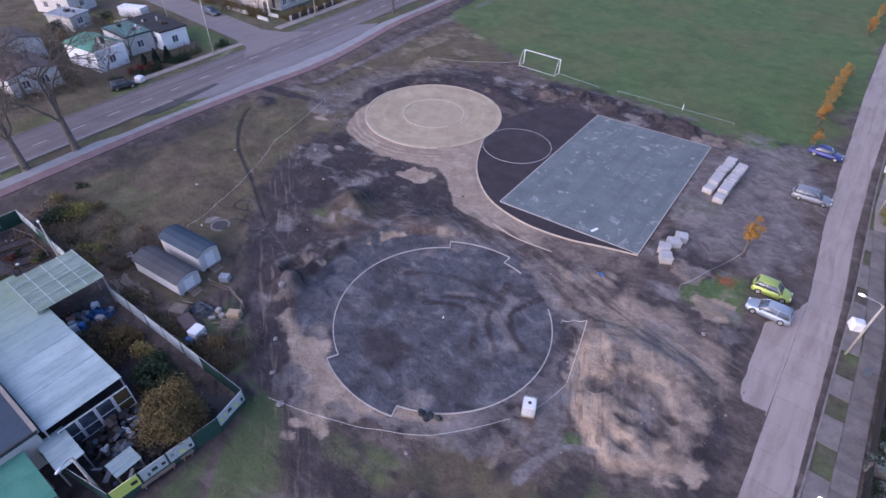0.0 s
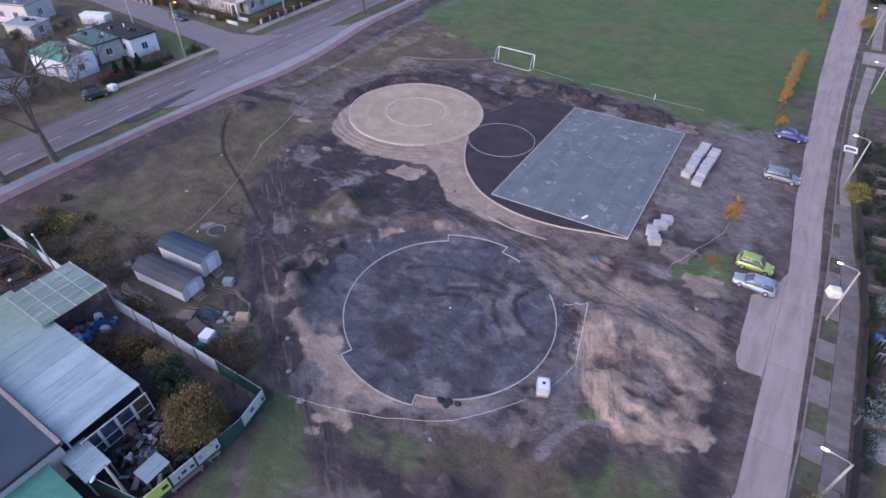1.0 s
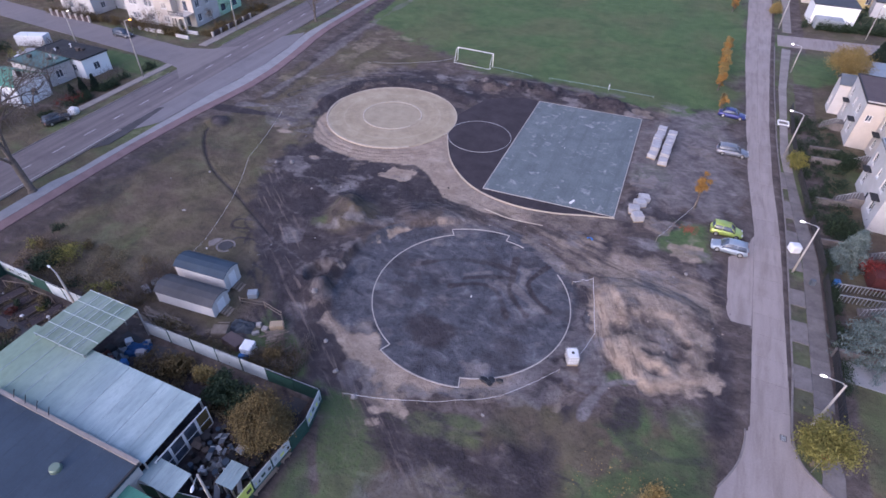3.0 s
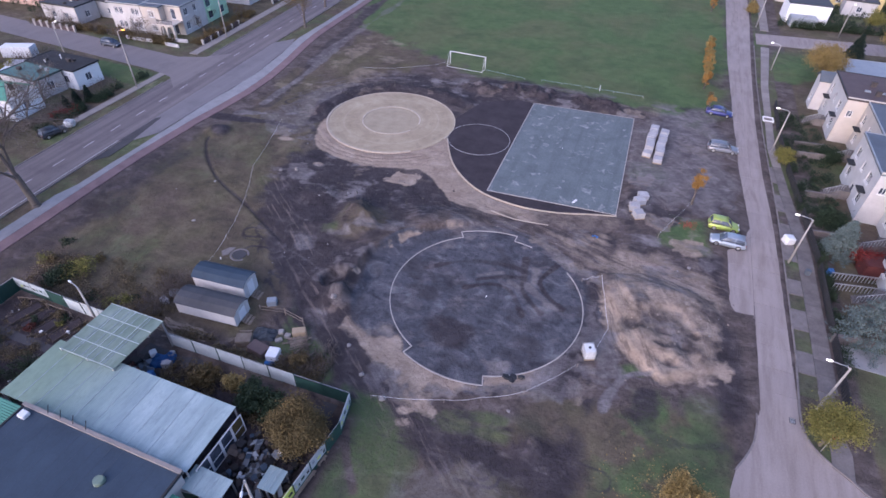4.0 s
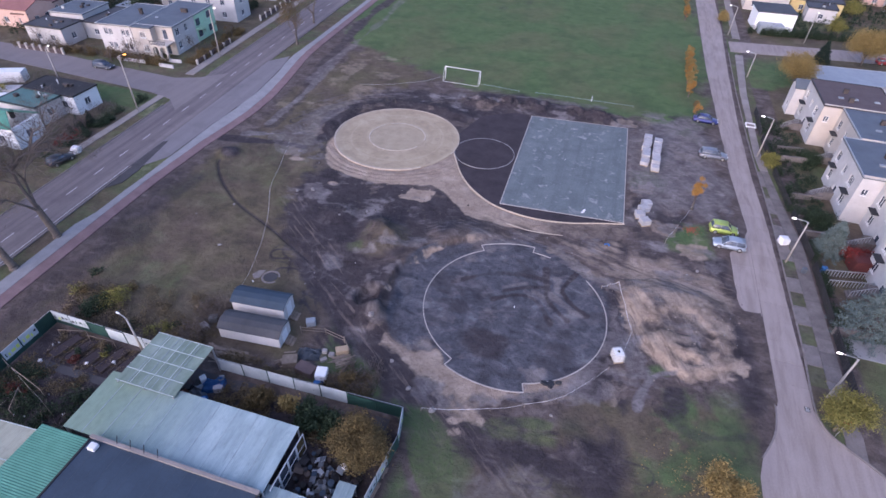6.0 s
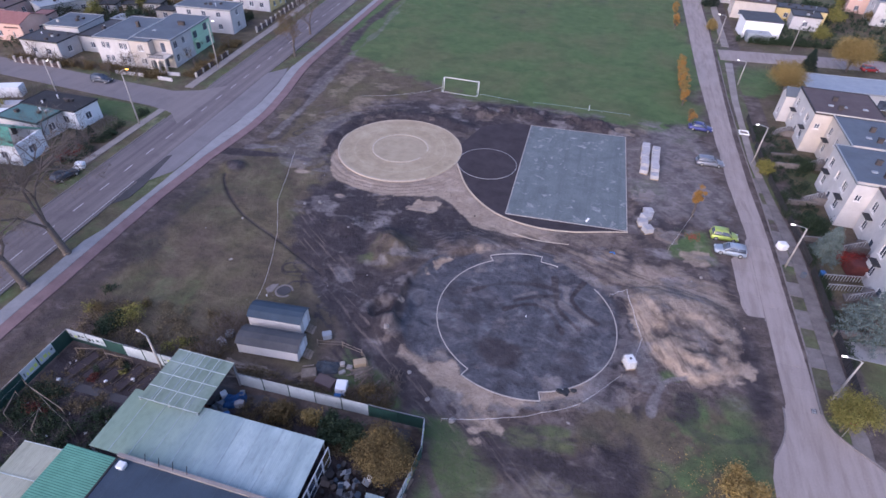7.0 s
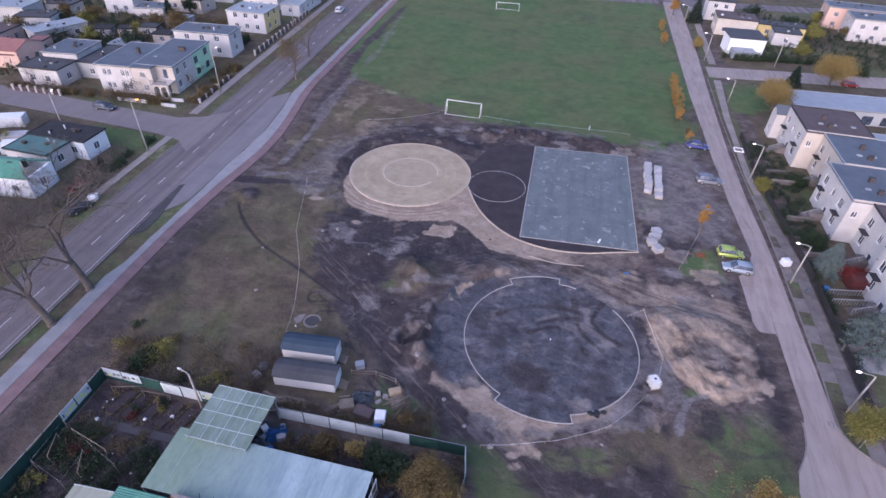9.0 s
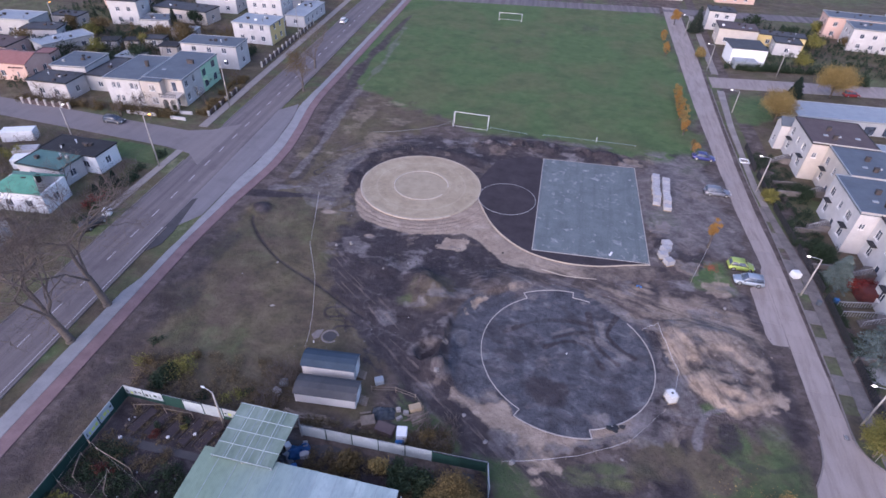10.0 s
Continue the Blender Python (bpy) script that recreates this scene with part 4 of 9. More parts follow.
    low = 0.35 * smooth(-0.4, 0.5, 1.9 + 2.0 * w1 + 3.0 * w3 - np.abs(ring_d - RING[2] - 1.2) - 0.13 * np.maximum(0, np.abs(ring_a - 240) - 24)) * (0.36 + 0.6 * smooth(0.35, 0.62, fbm(x, y, 1.6, 5, 33)))
    low = np.maximum(low, 0.9 * smooth(0.35, 0.05, np.abs(ring_d - RING[2] - 0.45) - 0.25 + 0.8 * w1) * smooth(284, 288, ring_a) * smooth(325, 312, ring_a))
    sand = np.maximum(np.maximum(sand, low), 0.62 * smooth(-0.35, 0.45, apron_sw) * (0.72 + 0.5 * smooth(0.4, 0.6, fbm(x, y, 1.7, 4, 33))))
    for px, py, r in ((0.0, -16.6, 0.9), (-1.1, -17.4, 0.5), (-0.2, -18.4, 0.6), (-7.4, -11.6, 0.8), (-2.8, -14.0, 0.9)):
        sand = np.maximum(sand, 0.75 * smooth(r + 0.25, r - 0.25, np.hypot((x - px) * 0.8, y - py) + 2.6 * w3))
    sand = np.maximum(sand, 0.7 * smooth(-0.5, 0.6, 1.4 + 3.5 * w3 - np.hypot((x + 9.5) / 1.5, y + 10.2)))
    apron = inside(x, y, SPREAD)
    spread_sand = smooth(-0.35, 0.35, apron + 1.0 * w1 + 1.0 * w3) * (1 - 0.65 * smooth(-4, 6, x))
    sand = np.maximum(sand, spread_sand)
    wheel_rings = 0.5 + 0.5 * np.sin(disc_d * 7.0 + 3 * w1)
    sand = sand * np.where((disc_d > DISC[2]) & (disc_d < 15.5) & (y < 29), 0.74 + 0.26 * wheel_rings, 1.0)
    for px, py, r, w in ((-16.6, 16.1, 1.5, 1.0), (-33.4, 20.8, 0.0, 0), (-39.5, 20.6, 1.2, 0.5), (14.6, 29.5, 1.3, 0.8), (21.2, 16.2, 1.5, 0.7), (20.6, 41.5, 1.7, 0.55), (11.0, 50.6, 1.3, 0.5), (17.5, 20.3, 1.3, 0.5)):
        if w:
            sand = np.maximum(sand, w * smooth(r + 0.3, r - 0.3, np.maximum(np.abs(x - px) * 0.8, np.abs(y - py)) + 2.2 * w3))
    tracks = np.abs(np.sin(1.9 * (y + 0.35 * x) + 5 * w1))
    sand = np.maximum(sand, 0.7 * smooth(-1.5, 2.5, inside(x, y, [(11, 10), (14, 14), (22, 13), (26.5, 12), (26.5, 4), (20, 6), (13, 4)]) + 6 * w1))
    sand = np.maximum(sand, 0.62 * smooth(-1, 2, inside(x, y, [(3, 12.5), (12, 15.8), (14, 11), (19, 9.8), (13, 6.5), (8, 9.2)]) + 3 * w1) * (0.35 + 0.65 * tracks))
    sand = np.maximum(sand, 0.85 * smooth(0.6, 0.12, along(x, y, BANK) + 1.6 * w1) * smooth(0.42, 0.58, fbm(x, y, 1.5, 4, 39)))
    # shadow side of the bank, painted as a broken dark strip through the soil mask
    soil = np.maximum(soil, 0.8 * smooth(1.5, 0.5, along(x - 0.7, y + 0.5, BANK) + 1.4 * w1) * smooth(0.3, 0.55, fbm(x, y, 1.9, 4, 37)))
    sand = np.maximum(sand, 0.8 * smooth(1.0, 0.3, np.hypot((x + 38.0) / 2.0, y - 18.9) + w1))
    sand = np.maximum(sand, 0.75 * smooth(0.9, 0.3, np.hypot((x + 29.6) / 1.6, y - 14.6) + w1))
    sand = np.maximum(sand, 0.5 * smooth(-2, 3, inside(x, y, [(-52, 30), (-40, 36), (-28, 50), (-22, 56), (-34, 62), (-48, 70), (-53, 60)]) + 8 * w1) * 0.7 * smooth(0.4, 0.66, fbm(x, y, 4.0, 5, 29)))
    # gravel, ash and pale trampled ground
    rest = 0.62 * np.clip(np.maximum(low, smooth(-0.35, 0.45, apron_sw)), 0, 1) * smooth(0.36, 0.56, fbm(x, y, 1.3, 4, 57))
    verge_sand = (np.abs(x - road_w(y)) < 8.0) & (x < path_w(y))
    sand = np.where(verge_sand, np.maximum(sand, 0.06 + 0.9 * w1), sand)
    gravel = 0.5 * smooth(2.4, 0.8, np.abs(ring_d - 12.0) + 5 * w1) * smooth(0.48, 0.62, fbm(x, y, 3.0, 4, 35))
    gravel = np.maximum(gravel, 0.75 * smooth(1.0, 0.3, along(x, y, [(-50.2, 23.1), (-44.1, 25.4), (-39.9, 27.3)]) + 1.4 * w1) * smooth(0.42, 0.55, fbm(x, y, 2.0, 4, 37)))
    gravel = np.maximum(gravel, 0.6 * smooth(1.1, 0.5, along(x, y, [(-50.0, 54.0), (-48.8, 41.0), (-48.6, 33.4), (-48.4, 27.5)]) + 1.5 * w1))
    gravel = np.maximum(gravel, 0.5 * smooth(2.0, 0.8, np.hypot(x + 13.1, y + 8.1) + 2.0 * w1))
    gravel = np.maximum(gravel, 0.3 * smooth(0.1, 0.03, cut))
    gravel = np.maximum(gravel, rest)
    gravel = np.maximum(gravel, 0.62 * smooth(-2, 2, inside(x, y, [(12.5, 20), (12.5, 52), (24, 58), (26.5, 40), (26.8, 24), (18, 22)]) + 9 * w1))
    gravel = np.maximum(gravel, 0.5 * smooth(-2, 2, inside(x, y, [(-44, 24), (-36, 19), (-37, 36), (-39, 40), (-45, 34)]) + 11 * w1))
    dry = np.maximum(dry, 0.85 * smooth(-2, 3, inside(x, y, [(-51, 36), (-40, 40), (-28, 52), (-24, 57), (-50, 72)]) + 9 * w1))
    gravel = np.maximum(gravel, 0.45 * smooth(-1.5, 1.0, 4.6 - np.hypot((x - 6.4) / 1.2, y + 25.5) + 3 * w1))
    gravel = np.maximum(gravel, 0.7 * smooth(-0.3, 0.4, inside(x, y, [(9.2, -11.2), (12.0, -11.6), (12.3, -10.2), (9.8, -9.9)]) + 0.8 * w1))
    gravel = np.maximum(gravel, 0.45 * smooth(1.2, 0.4, along(x, y, [(-50.5, 46), (-51, 60), (-51.5, 87), (-55.5, 120)]) + 2.5 * w1))
    gravel = np.maximum(gravel, 0.75 * smooth(0.6, 0.2, along(x, y, ARC_TRACK) + 1.0 * w1))
    soil = np.maximum(soil, 0.55 * smooth(2.0, 0.8, along(x, y, [(-47.5, 27), (-49.9, 46), (-52.5, 60), (-55.7, 82), (-56.8, 108), (-57.0, 132)]) + 2.5 * w1))
    lawn = lawn * (1 - 0.8 * smooth(1.6, 0.5, along(x, y, [(-47.5, 27), (-49.9, 46), (-52.5, 60), (-55.7, 82), (-56.8, 108), (-57.0, 132)]) + 2.5 * w1))
    lawn = lawn * (1 - 0.9 * smooth(-1, 1, inside(x, y, [(-46, -60), (-4.5, -60), (-4.5, -19.8), (-46, -19.8)])))
    soil = np.maximum(soil, 0.95 * smooth(-1, 1, inside(x, y, [(-45, -60), (-5.0, -60), (-5.0, -20.4), (-45, -20.4)])))
    site = smooth(0, 4, inside(x, y, [(-44, 24), (-34, 4), (-20, -8), (-12, -18), (10, -20), (27, -8), (27, 60), (-10, 57), (-40, 50)]))
    gravel = np.maximum(gravel, site * 0.62 * smooth(0.52, 0.68, fbm(x * 0.8 + y * 0.3, y * 1.2 - x * 0.2, 3.2, 5, 43)))
    soil = np.maximum(soil, site * 0.7 * smooth(0.55, 0.7, fbm(x, y, 4.5, 5, 47)))
    calm = smooth(7.0, 10.0, np.hypot(x + 12.5, y - 1.0))
    sand = np.maximum(sand, calm * site * 0.32 * smooth(0.6, 0.72, fbm(x, y, 3.8, 5, 49)))
    # wheel tracks: pairs of ruts across the site, dark or pale
    rng = np.random.RandomState(5)
    near = (x > -50) & (x < 28) & (y > -34) & (y < 62)
    xn, yn = x[near], y[near]
    dark_t, pale_t = np.zeros(len(xn)), np.zeros(len(xn))
    for k in range(60):
        way = ((26, 12), (12, 13), (2, 14.5), (-8, 12), (-14, 10), (-22, 12)) if k % 4 == 0 else ((-25, -3), (-24, -4), (-23, -5), (-19.5, -8), (-13, -14), (-2, -19), (10, -20)) if k % 4 == 1 else ((24, 30), (18, 40), (14, 51), (2, 54), (-16, 52), (-38, 44), (-46, 34)) if k % 4 == 2 else ((-16, 8), (-10, 13), (2, 13), (12, 9.5), (20, 9.8), (27, 11))
        shift = rng.normal(0, 1.6, 2)
        line = glide([(a + shift[0] + rng.normal(0, 0.9), b + shift[1] + rng.normal(0, 0.9)) for a, b in way], 4)
        d = along(xn, yn, line)
        rut = smooth(0.26, 0.08, np.abs(d - 0.85)) * rng.uniform(0.3, 0.8)
        if rng.rand() < 0.55:
            dark_t = np.maximum(dark_t, rut)
        else:
            pale_t = np.maximum(pale_t, rut)
    brk = smooth(0.35, 0.6, fbm(xn, yn, 4.0, 3, 41))
    soil[near] = np.maximum(soil[near], dark_t * brk)
    gravel[near] = np.maximum(gravel[near], 0.55 * pale_t * brk)
    # the ballast bed, with turning marks and damp patches
    reach = 1.7 + 2.2 * smooth(55, 25, np.abs(ring_a - 185))
    ballast = smooth(RING[2] + reach + 0.8, RING[2] + reach - 0.4, ring_d + 1.2 * w1)
    west = ballast * smooth(60, 35, np.abs(ring_a - 178))
    soil, gravel, dry, sand = soil * (1 - 0.6 * west), gravel * (1 - 0.7 * west), dry * (1 - west), np.where(along(x, y, BANK) < 1.2, sand, sand * (1 - 0.9 * west))
    sand = np.maximum(sand, collar * np.clip(0.85 + 0.8 * w3, 0, 1))
    gravel, soil, ballast = gravel * (1 - 0.75 * collar) * (1 - 0.85 * spread_sand), soil * (1 - 0.9 * collar) * (1 - 0.8 * spread_sand), ballast * (1 - collar)
    soil = np.maximum(soil, 0.8 * smooth(0.55, 0.2, along(x, y, [(-9.8, -11.8), (-7.2, -13.9), (-5.4, -14.3), (-1.7, -16.1)]) + 0.8 * w3))
    gravel = np.maximum(gravel, 0.45 * basin * smooth(0.4, 0.6, fbm(x, y, 1.1, 4, 91)))
    loose_ne = smooth(1.3, 0.6, along(x, y, [(3.6, 10.4), (6.6, 9.2), (8.6, 7.4), (10.6, 7.0)]) + 1.6 * w3)
    sand, gravel = np.maximum(sand, 0.5 * loose_ne), np.maximum(gravel, 0.55 * loose_ne * smooth(0.42, 0.6, fbm(x, y, 1.0, 4, 93)))
    disc_a = np.degrees(np.arctan2(y - DISC[1], x - DISC[0])) % 360
    churn = smooth(13.9, 12.9, disc_d + 1.6 * w1 + 1.0 * w3) * smooth(10.2, 10.6, disc_d) * smooth(60, 80, disc_a) * smooth(212, 196, disc_a)
    soil, gravel, dry = np.maximum(soil, churn * (0.72 + 0.28 * np.sin(6.5 * disc_d + 3 * w1))), gravel * (1 - 0.8 * churn), dry * (1 - 0.9 * churn)
    core = smooth(RING[3] + 0.1, RING[3] - 0.2, ring_d) * np.where((ring_d < RING[2]) | ((ring_a > 88) & (ring_a < 124)) | ((ring_a > 243) & (ring_a < 287)), 1, 0)
    damp = 0.75 * smooth(0.46, 0.68, fbm(x * 0.9 + 0.3 * y, y * 1.3, 4.2, 5, 51))
    for dx, dy, rx, ry, w in ((-0.8, -7.2, 3.0, 1.7, 1.1), (-5.6, -3.2, 2.4, 0.9, 0.8), (7.3, -5.8, 1.6, 1.0, 0.8), (1.4, -10.6, 2.4, 0.7, 0.6), (-7.0, -5.4, 1.6, 0.8, 0.6), (-2.4, -2.0, 2.6, 0.6, 0.5)):
        damp = np.maximum(damp, w * smooth(1.4, 0.5, np.hypot((x - dx) / rx, (y - dy) / ry) + 1.8 * w1))
    marks, pale_arc = np.zeros(len(x)), np.zeros(len(x))
    tyres = ([(3.7, 6.4), (4.3, 3.2), (4.6, 1.4), (6.0, -0.2), (7.3, -1.3)], [(7.5, 7.1), (6.5, 4.8), (6.2, 3.0), (7.5, 1.4), (9.3, 0.1)],
             [(-1.3, -0.8), (0.9, 0.7), (3.1, 0.85), (4.5, -0.6), (5.6, -2.4)], [(-0.5, 0.9), (2.0, 2.4), (4.2, 3.0)], [(-6.5, 0.5), (-3.0, 3.2), (1.0, 4.4), (5.0, 4.2)])
    for k, way in enumerate(tyres):
        marks = np.maximum(marks, smooth(0.5, 0.22, along(x, y, glide(way, 5)) + 0.45 * w1 + 0.3 * w3) * (1.0, 1.0, 0.7, 0.6, 0.4)[k])
    for way, wide in (([(4.9, 2.1), (6.6, 0.95), (8.7, 0.1)], 0.5), ([(3.0, 1.95), (4.4, 1.45)], 0.3), ([(5.2, 5.0), (5.6, 3.0)], 0.4), ([(-0.6, 1.6), (1.8, 3.2)], 0.25)):
        pale_arc = np.maximum(pale_arc, smooth(wide + 0.15, wide - 0.2, along(x, y, way) + 0.6 * w3))
    streak = fbm(x * 0.8 + y * 0.3, y * 1.1 - x * 0.3, 1.6, 5, 61)
    pale = smooth(0.52, 0.68, streak) * smooth(0.42, 0.6, fbm(x, y, 5.0, 3, 71))
    soil = soil * (1 - core) + core * np.clip(0.62 * damp + 0.85 * marks * np.clip(0.85 + 1.6 * w1, 0.3, 1.2), 0, 0.92)
    gravel = gravel * (1 - core) + core * np.clip((0.4 * pale + 0.42 * smooth(0.5, 0.66, fbm(x, y, 2.2, 5, 63))) * (1 - 0.8 * damp) + 0.6 * pale_arc * (1 - marks), 0, 1)
    sand, lawn, dry = sand * (1 - core), lawn * (1 - core), dry * (1 - core)
    ballast = np.maximum(ballast, core)
    # masks of the scraped stretches: the haul way to the street, the heap's lip, the way past the compound
    off = (1 - core) * smooth(RING[2] + 0.6, RING[2] + 1.4, ring_d)
    haul = smooth(3.6, 1.4, along(x, y, [(-8.0, 11.6), (0.0, 13.0), (9.0, 11.2), (15.0, 9.4), (22.0, 9.8), (26.0, 11.5)]) + 3 * w1) * off
    lip = np.maximum(smooth(2.6, 0.9, along(x, y, [(13.4, 6.0), (14.8, 1.0), (15.8, -1.6), (19.0, -4.4)]) + 2 * w1), 0.6 * smooth(0.0, 2.5, inside(x, y, MOUND) + 2 * w1)) * off
    trod = smooth(2.6, 1.0, along(x, y, [(-34, 10), (-28.4, 4.5), (-23.3, -1.1), (-16.9, -7.1), (-12.6, -11), (-8.8, -14.4), (-5.2, -16.2), (-1.8, -18.3), (6, -21)]) + 3 * w1) * off
    for name, chans in (("cover", (dry, lawn, soil)), ("loose", (sand, gravel, ballast)), ("marks", (haul, lip, trod))):
        col = np.ones((len(x), 4), np.float32)
        for k, c in enumerate(chans):
            col[:, k] = np.clip(c, 0, 1)
        me.attributes.new(name, "FLOAT_COLOR", "POINT").data.foreach_set("color", col.ravel())
    me.materials.append(M["ground"])
    me.polygons.foreach_set("use_smooth", np.ones(len(me.polygons), bool))
    tagged(new("ground", me), "churned earth, sand, withered grass and green playing field", "ground", kind="structure")


build_ground()

# ---- western main road, its cycle path and pavements ----
def run(y0, y1, shift, line, step=6.0):
    n = int((y1 - y0) / step)
    return [(float(line(y0 + (y1 - y0) * k / n)) + shift, y0 + (y1 - y0) * k / n) for k in range(n + 1)]


bm = bmesh.new()
strip(bm, run(-120, 420, 0, road_w), 8.2, -0.1, 0.0, 0.3)
setting("road_west", bm, M["asphalt"], "worn grey asphalt main road with dashed centre line", "road")
bm = bmesh.new()
prism(bm, [(-60.3, 6.0), (-58.9, 8.7)] + [(float(grey_w(y)) - 0.01 - random.uniform(0, 0.25), y) for y in (12.5, 15, 18, 21, 24, 27, 30, 33, 36, 40, 44, 48, 52)] + [(-60.9, 56.0), (-63.6, 52.0), (-62.4, 36.0)], -0.1, 0.004)
setting("road_widening", bm, M["asphalt_pale"], "worn asphalt widening of the main road", "road")
bm = bmesh.new()
prism(bm, [(-59.9, 1.5), (-58.2, 4.0), (-58.4, 7.6), (-59.3, 12.0), (-60.2, 16.5), (-60.9, 16.0), (-60.4, 8.0)], -0.1, 0.009)
setting("road_patch", bm, M["asphalt_dark"], "dark patched strip of asphalt", "road")
bm = bmesh.new()
ys = list(np.arange(-120, 421, 3.0))
prism(bm, [(float(cycle_w(y)) - 0.87, y) for y in ys] + [(float(grey_w(y)) + random.uniform(-0.07, 0.07), y) for y in ys[::-1]], -0.1, 0.03)
setting("pavement_path", bm, M["paving"], "grey concrete footpath along the main road", "pavement")
bm = bmesh.new()
strip(bm, run(-120, 420, 0.0, cycle_w, 3.0), 1.66, -0.1, 0.03)
setting("pavement_cycle", bm, M["paving_red"], "dull red paved cycle path", "pavement")
bm = bmesh.new()
strip(bm, run(5.0, 30.0, 0, lambda y: -71.4 - 0.055 * (y - 7)), 1.4, -0.1, 0.04)
strip(bm, run(40.0, 420, 0, lambda y: -70.9 - 0.085 * y), 1.8, -0.1, 0.04)
setting("pavement_west", bm, M["paving_old"], "grey slab pavement beside the houses", "pavement")
bm = bmesh.new()
for side in (-1, 1):
    for y0, y1 in ((-120, 8), (56, 420)) if side > 0 else ((-120, 27), (42, 420)):
        strip(bm, run(y0, y1, 3.87 if side > 0 else -4.47, road_w), 0.15, -0.1, 0.09)
setting("kerb_west", bm, M["kerb_worn"], "concrete kerb of the main road", "kerb")
bm = bmesh.new()
prism(bm, [(-66.5, 26.0), (-70.5, 29.5), (-76, 30.6), (-180, 36.0), (-180, 42.5), (-76, 37.6), (-71.5, 39.5), (-67.5, 43.5)], -0.1, 0.002)
setting("road_side", bm, M["asphalt_side"], "worn asphalt side street", "road")
dashes = thing("road_marking", pose(0, 0, 0), "white dashed centre line painted on asphalt", "road marking", kind="structure")
for k in range(48):
    y0 = -61.0 + k * 5.45
    bm = bmesh.new()
    strip(bm, [(road_w(y0) + 0.12, y0), (road_w(y0 + 2) + 0.12, y0 + 2)], 0.16, 0.0, 0.006)
    part("dash", bm, M["paint"], dashes)
bm = bmesh.new()
strip(bm, run(-60, 8, 3.3, road_w), 0.12, 0.0, 0.006)
part("edge_line", bm, M["paint"], dashes)

# ---- eastern street of concrete slabs ----
bm = bmesh.new()
ys = list(np.arange(-6, 176, 2.0))
prism(bm, [(float(road_e(y) + half_e(y)) + random.uniform(-0.04, 0.08), y) for y in ys] + [(float(road_e(y) - half_e(y)) - random.uniform(-0.04, 0.08), y) for y in ys[::-1]], -0.12, -0.015)
road_east = setting("road_east", bm, M["slab_dirt"], "street of pale worn concrete slabs with dark joints", "road")
slab_meshes = []
for k in range(4):
    bm = bmesh.new()
    cut = [random.uniform(0.0, 0.07) for _ in range(8)]
    prism(bm, [(-0.5 + cut[0] * 0.3, -1.48), (-0.5, -1.48 + cut[1]), (-0.5 + cut[2] * 0.2, 0.2), (-0.5, 1.48 - cut[3]), (-0.5 + cut[4] * 0.3, 1.48), (0.5 - cut[5] * 0.3, 1.48), (0.5, 1.48 - cut[6]), (0.5 - cut[7] * 0.25, -0.3), (0.5, -1.48 + cut[1]), (0.5 - cut[0] * 0.3, -1.48)][::-1], -0.05, 0.0)
    slab_meshes.append(finish(bm, "slab"))
    slab_meshes[-1].materials.append(M["slab"])
for k in range(60):
    y = -4.0 + k * 3.0
    wide = float(half_e(y)) * 2
    turn = math.degrees(math.atan2(float(road_e(y - 1.5) - road_e(y + 1.5)), 3.0))
    for c, part_wide in ((0, 1.0),) if y < 31 else ((-0.25, 0.5), (0.25, 0.5)):
        size = Matrix.Diagonal((wide * part_wide - 0.03, 0.998, 1, 1))
        piece("slab", slab_meshes[(k * 3 + int(c * 8)) % 4], road_east, pose(float(road_e(y)) + c * wide, y, random.uniform(-0.006, 0.01), random.uniform(-0.15, 0.15), random.uniform(-0.15, 0.15), turn + random.uniform(-0.3, 0.3)) @ size)
pad = thing("parking_pad", pose(0, 0, 0), "pale worn concrete parking pad beside the street", "pavement", kind="structure")
for area in ([(28.5, 6.8), (27.6, 6.7), (26.6, 7.1), (26.2, 7.9), (26.0, 9.1), (26.1, 10.3), (25.95, 11.4), (28.5, 11.0)], [(28.5, 11.04), (25.95, 11.44), (25.9, 15.4), (28.5, 15.6)], [(28.5, 15.64), (25.9, 15.44), (25.8, 17.7), (27.2, 19.8), (28.5, 23.4)]):
    bm = bmesh.new()
    prism(bm, area[::-1], -0.1, random.uniform(-0.004, 0.006))
    part("slab", bm, M["slab"], pad)
bm = bmesh.new()
prism(bm, [(31.8, -5.2), (28.4, -5.2), (28.25, -6.9), (27.9, -8.9), (27.2, -10.6), (26.45, -12.0), (26.0, -14.0), (25.6, -40), (60, -40), (60, -17), (40, -13.5), (36.3, -10.5), (35.2, -9.6), (33.15, -8.0), (32.2, -6.6)], -0.1, 0.006)
setting("road_junction", bm, M["slab"], "worn pale street junction", "road")
bm = bmesh.new()
strip(bm, glide([(32.1, 2), (31.9, -4.2), (32.25, -6.5), (33.2, -7.9), (35.3, -9.5), (36.4, -10.4), (40, -13.4), (60, -17)]), 0.15, -0.1, 0.1)
strip(bm, run(2, 96, 0.0, kerb_e), 0.14, -0.1, 0.08)
strip(bm, glide([(28.25, -5.6), (28.2, -7.0), (27.85, -8.9), (27.15, -10.6), (26.4, -12.0)]), 0.15, -0.1, 0.06)
setting("kerb_east", bm, M["kerb_worn"], "worn concrete kerb of the slab street", "kerb")
pave_e = thing("pavement_east", pose(0, 0, 0), "grey-brown concrete slab pavement along the gardens", "pavement", kind="structure")
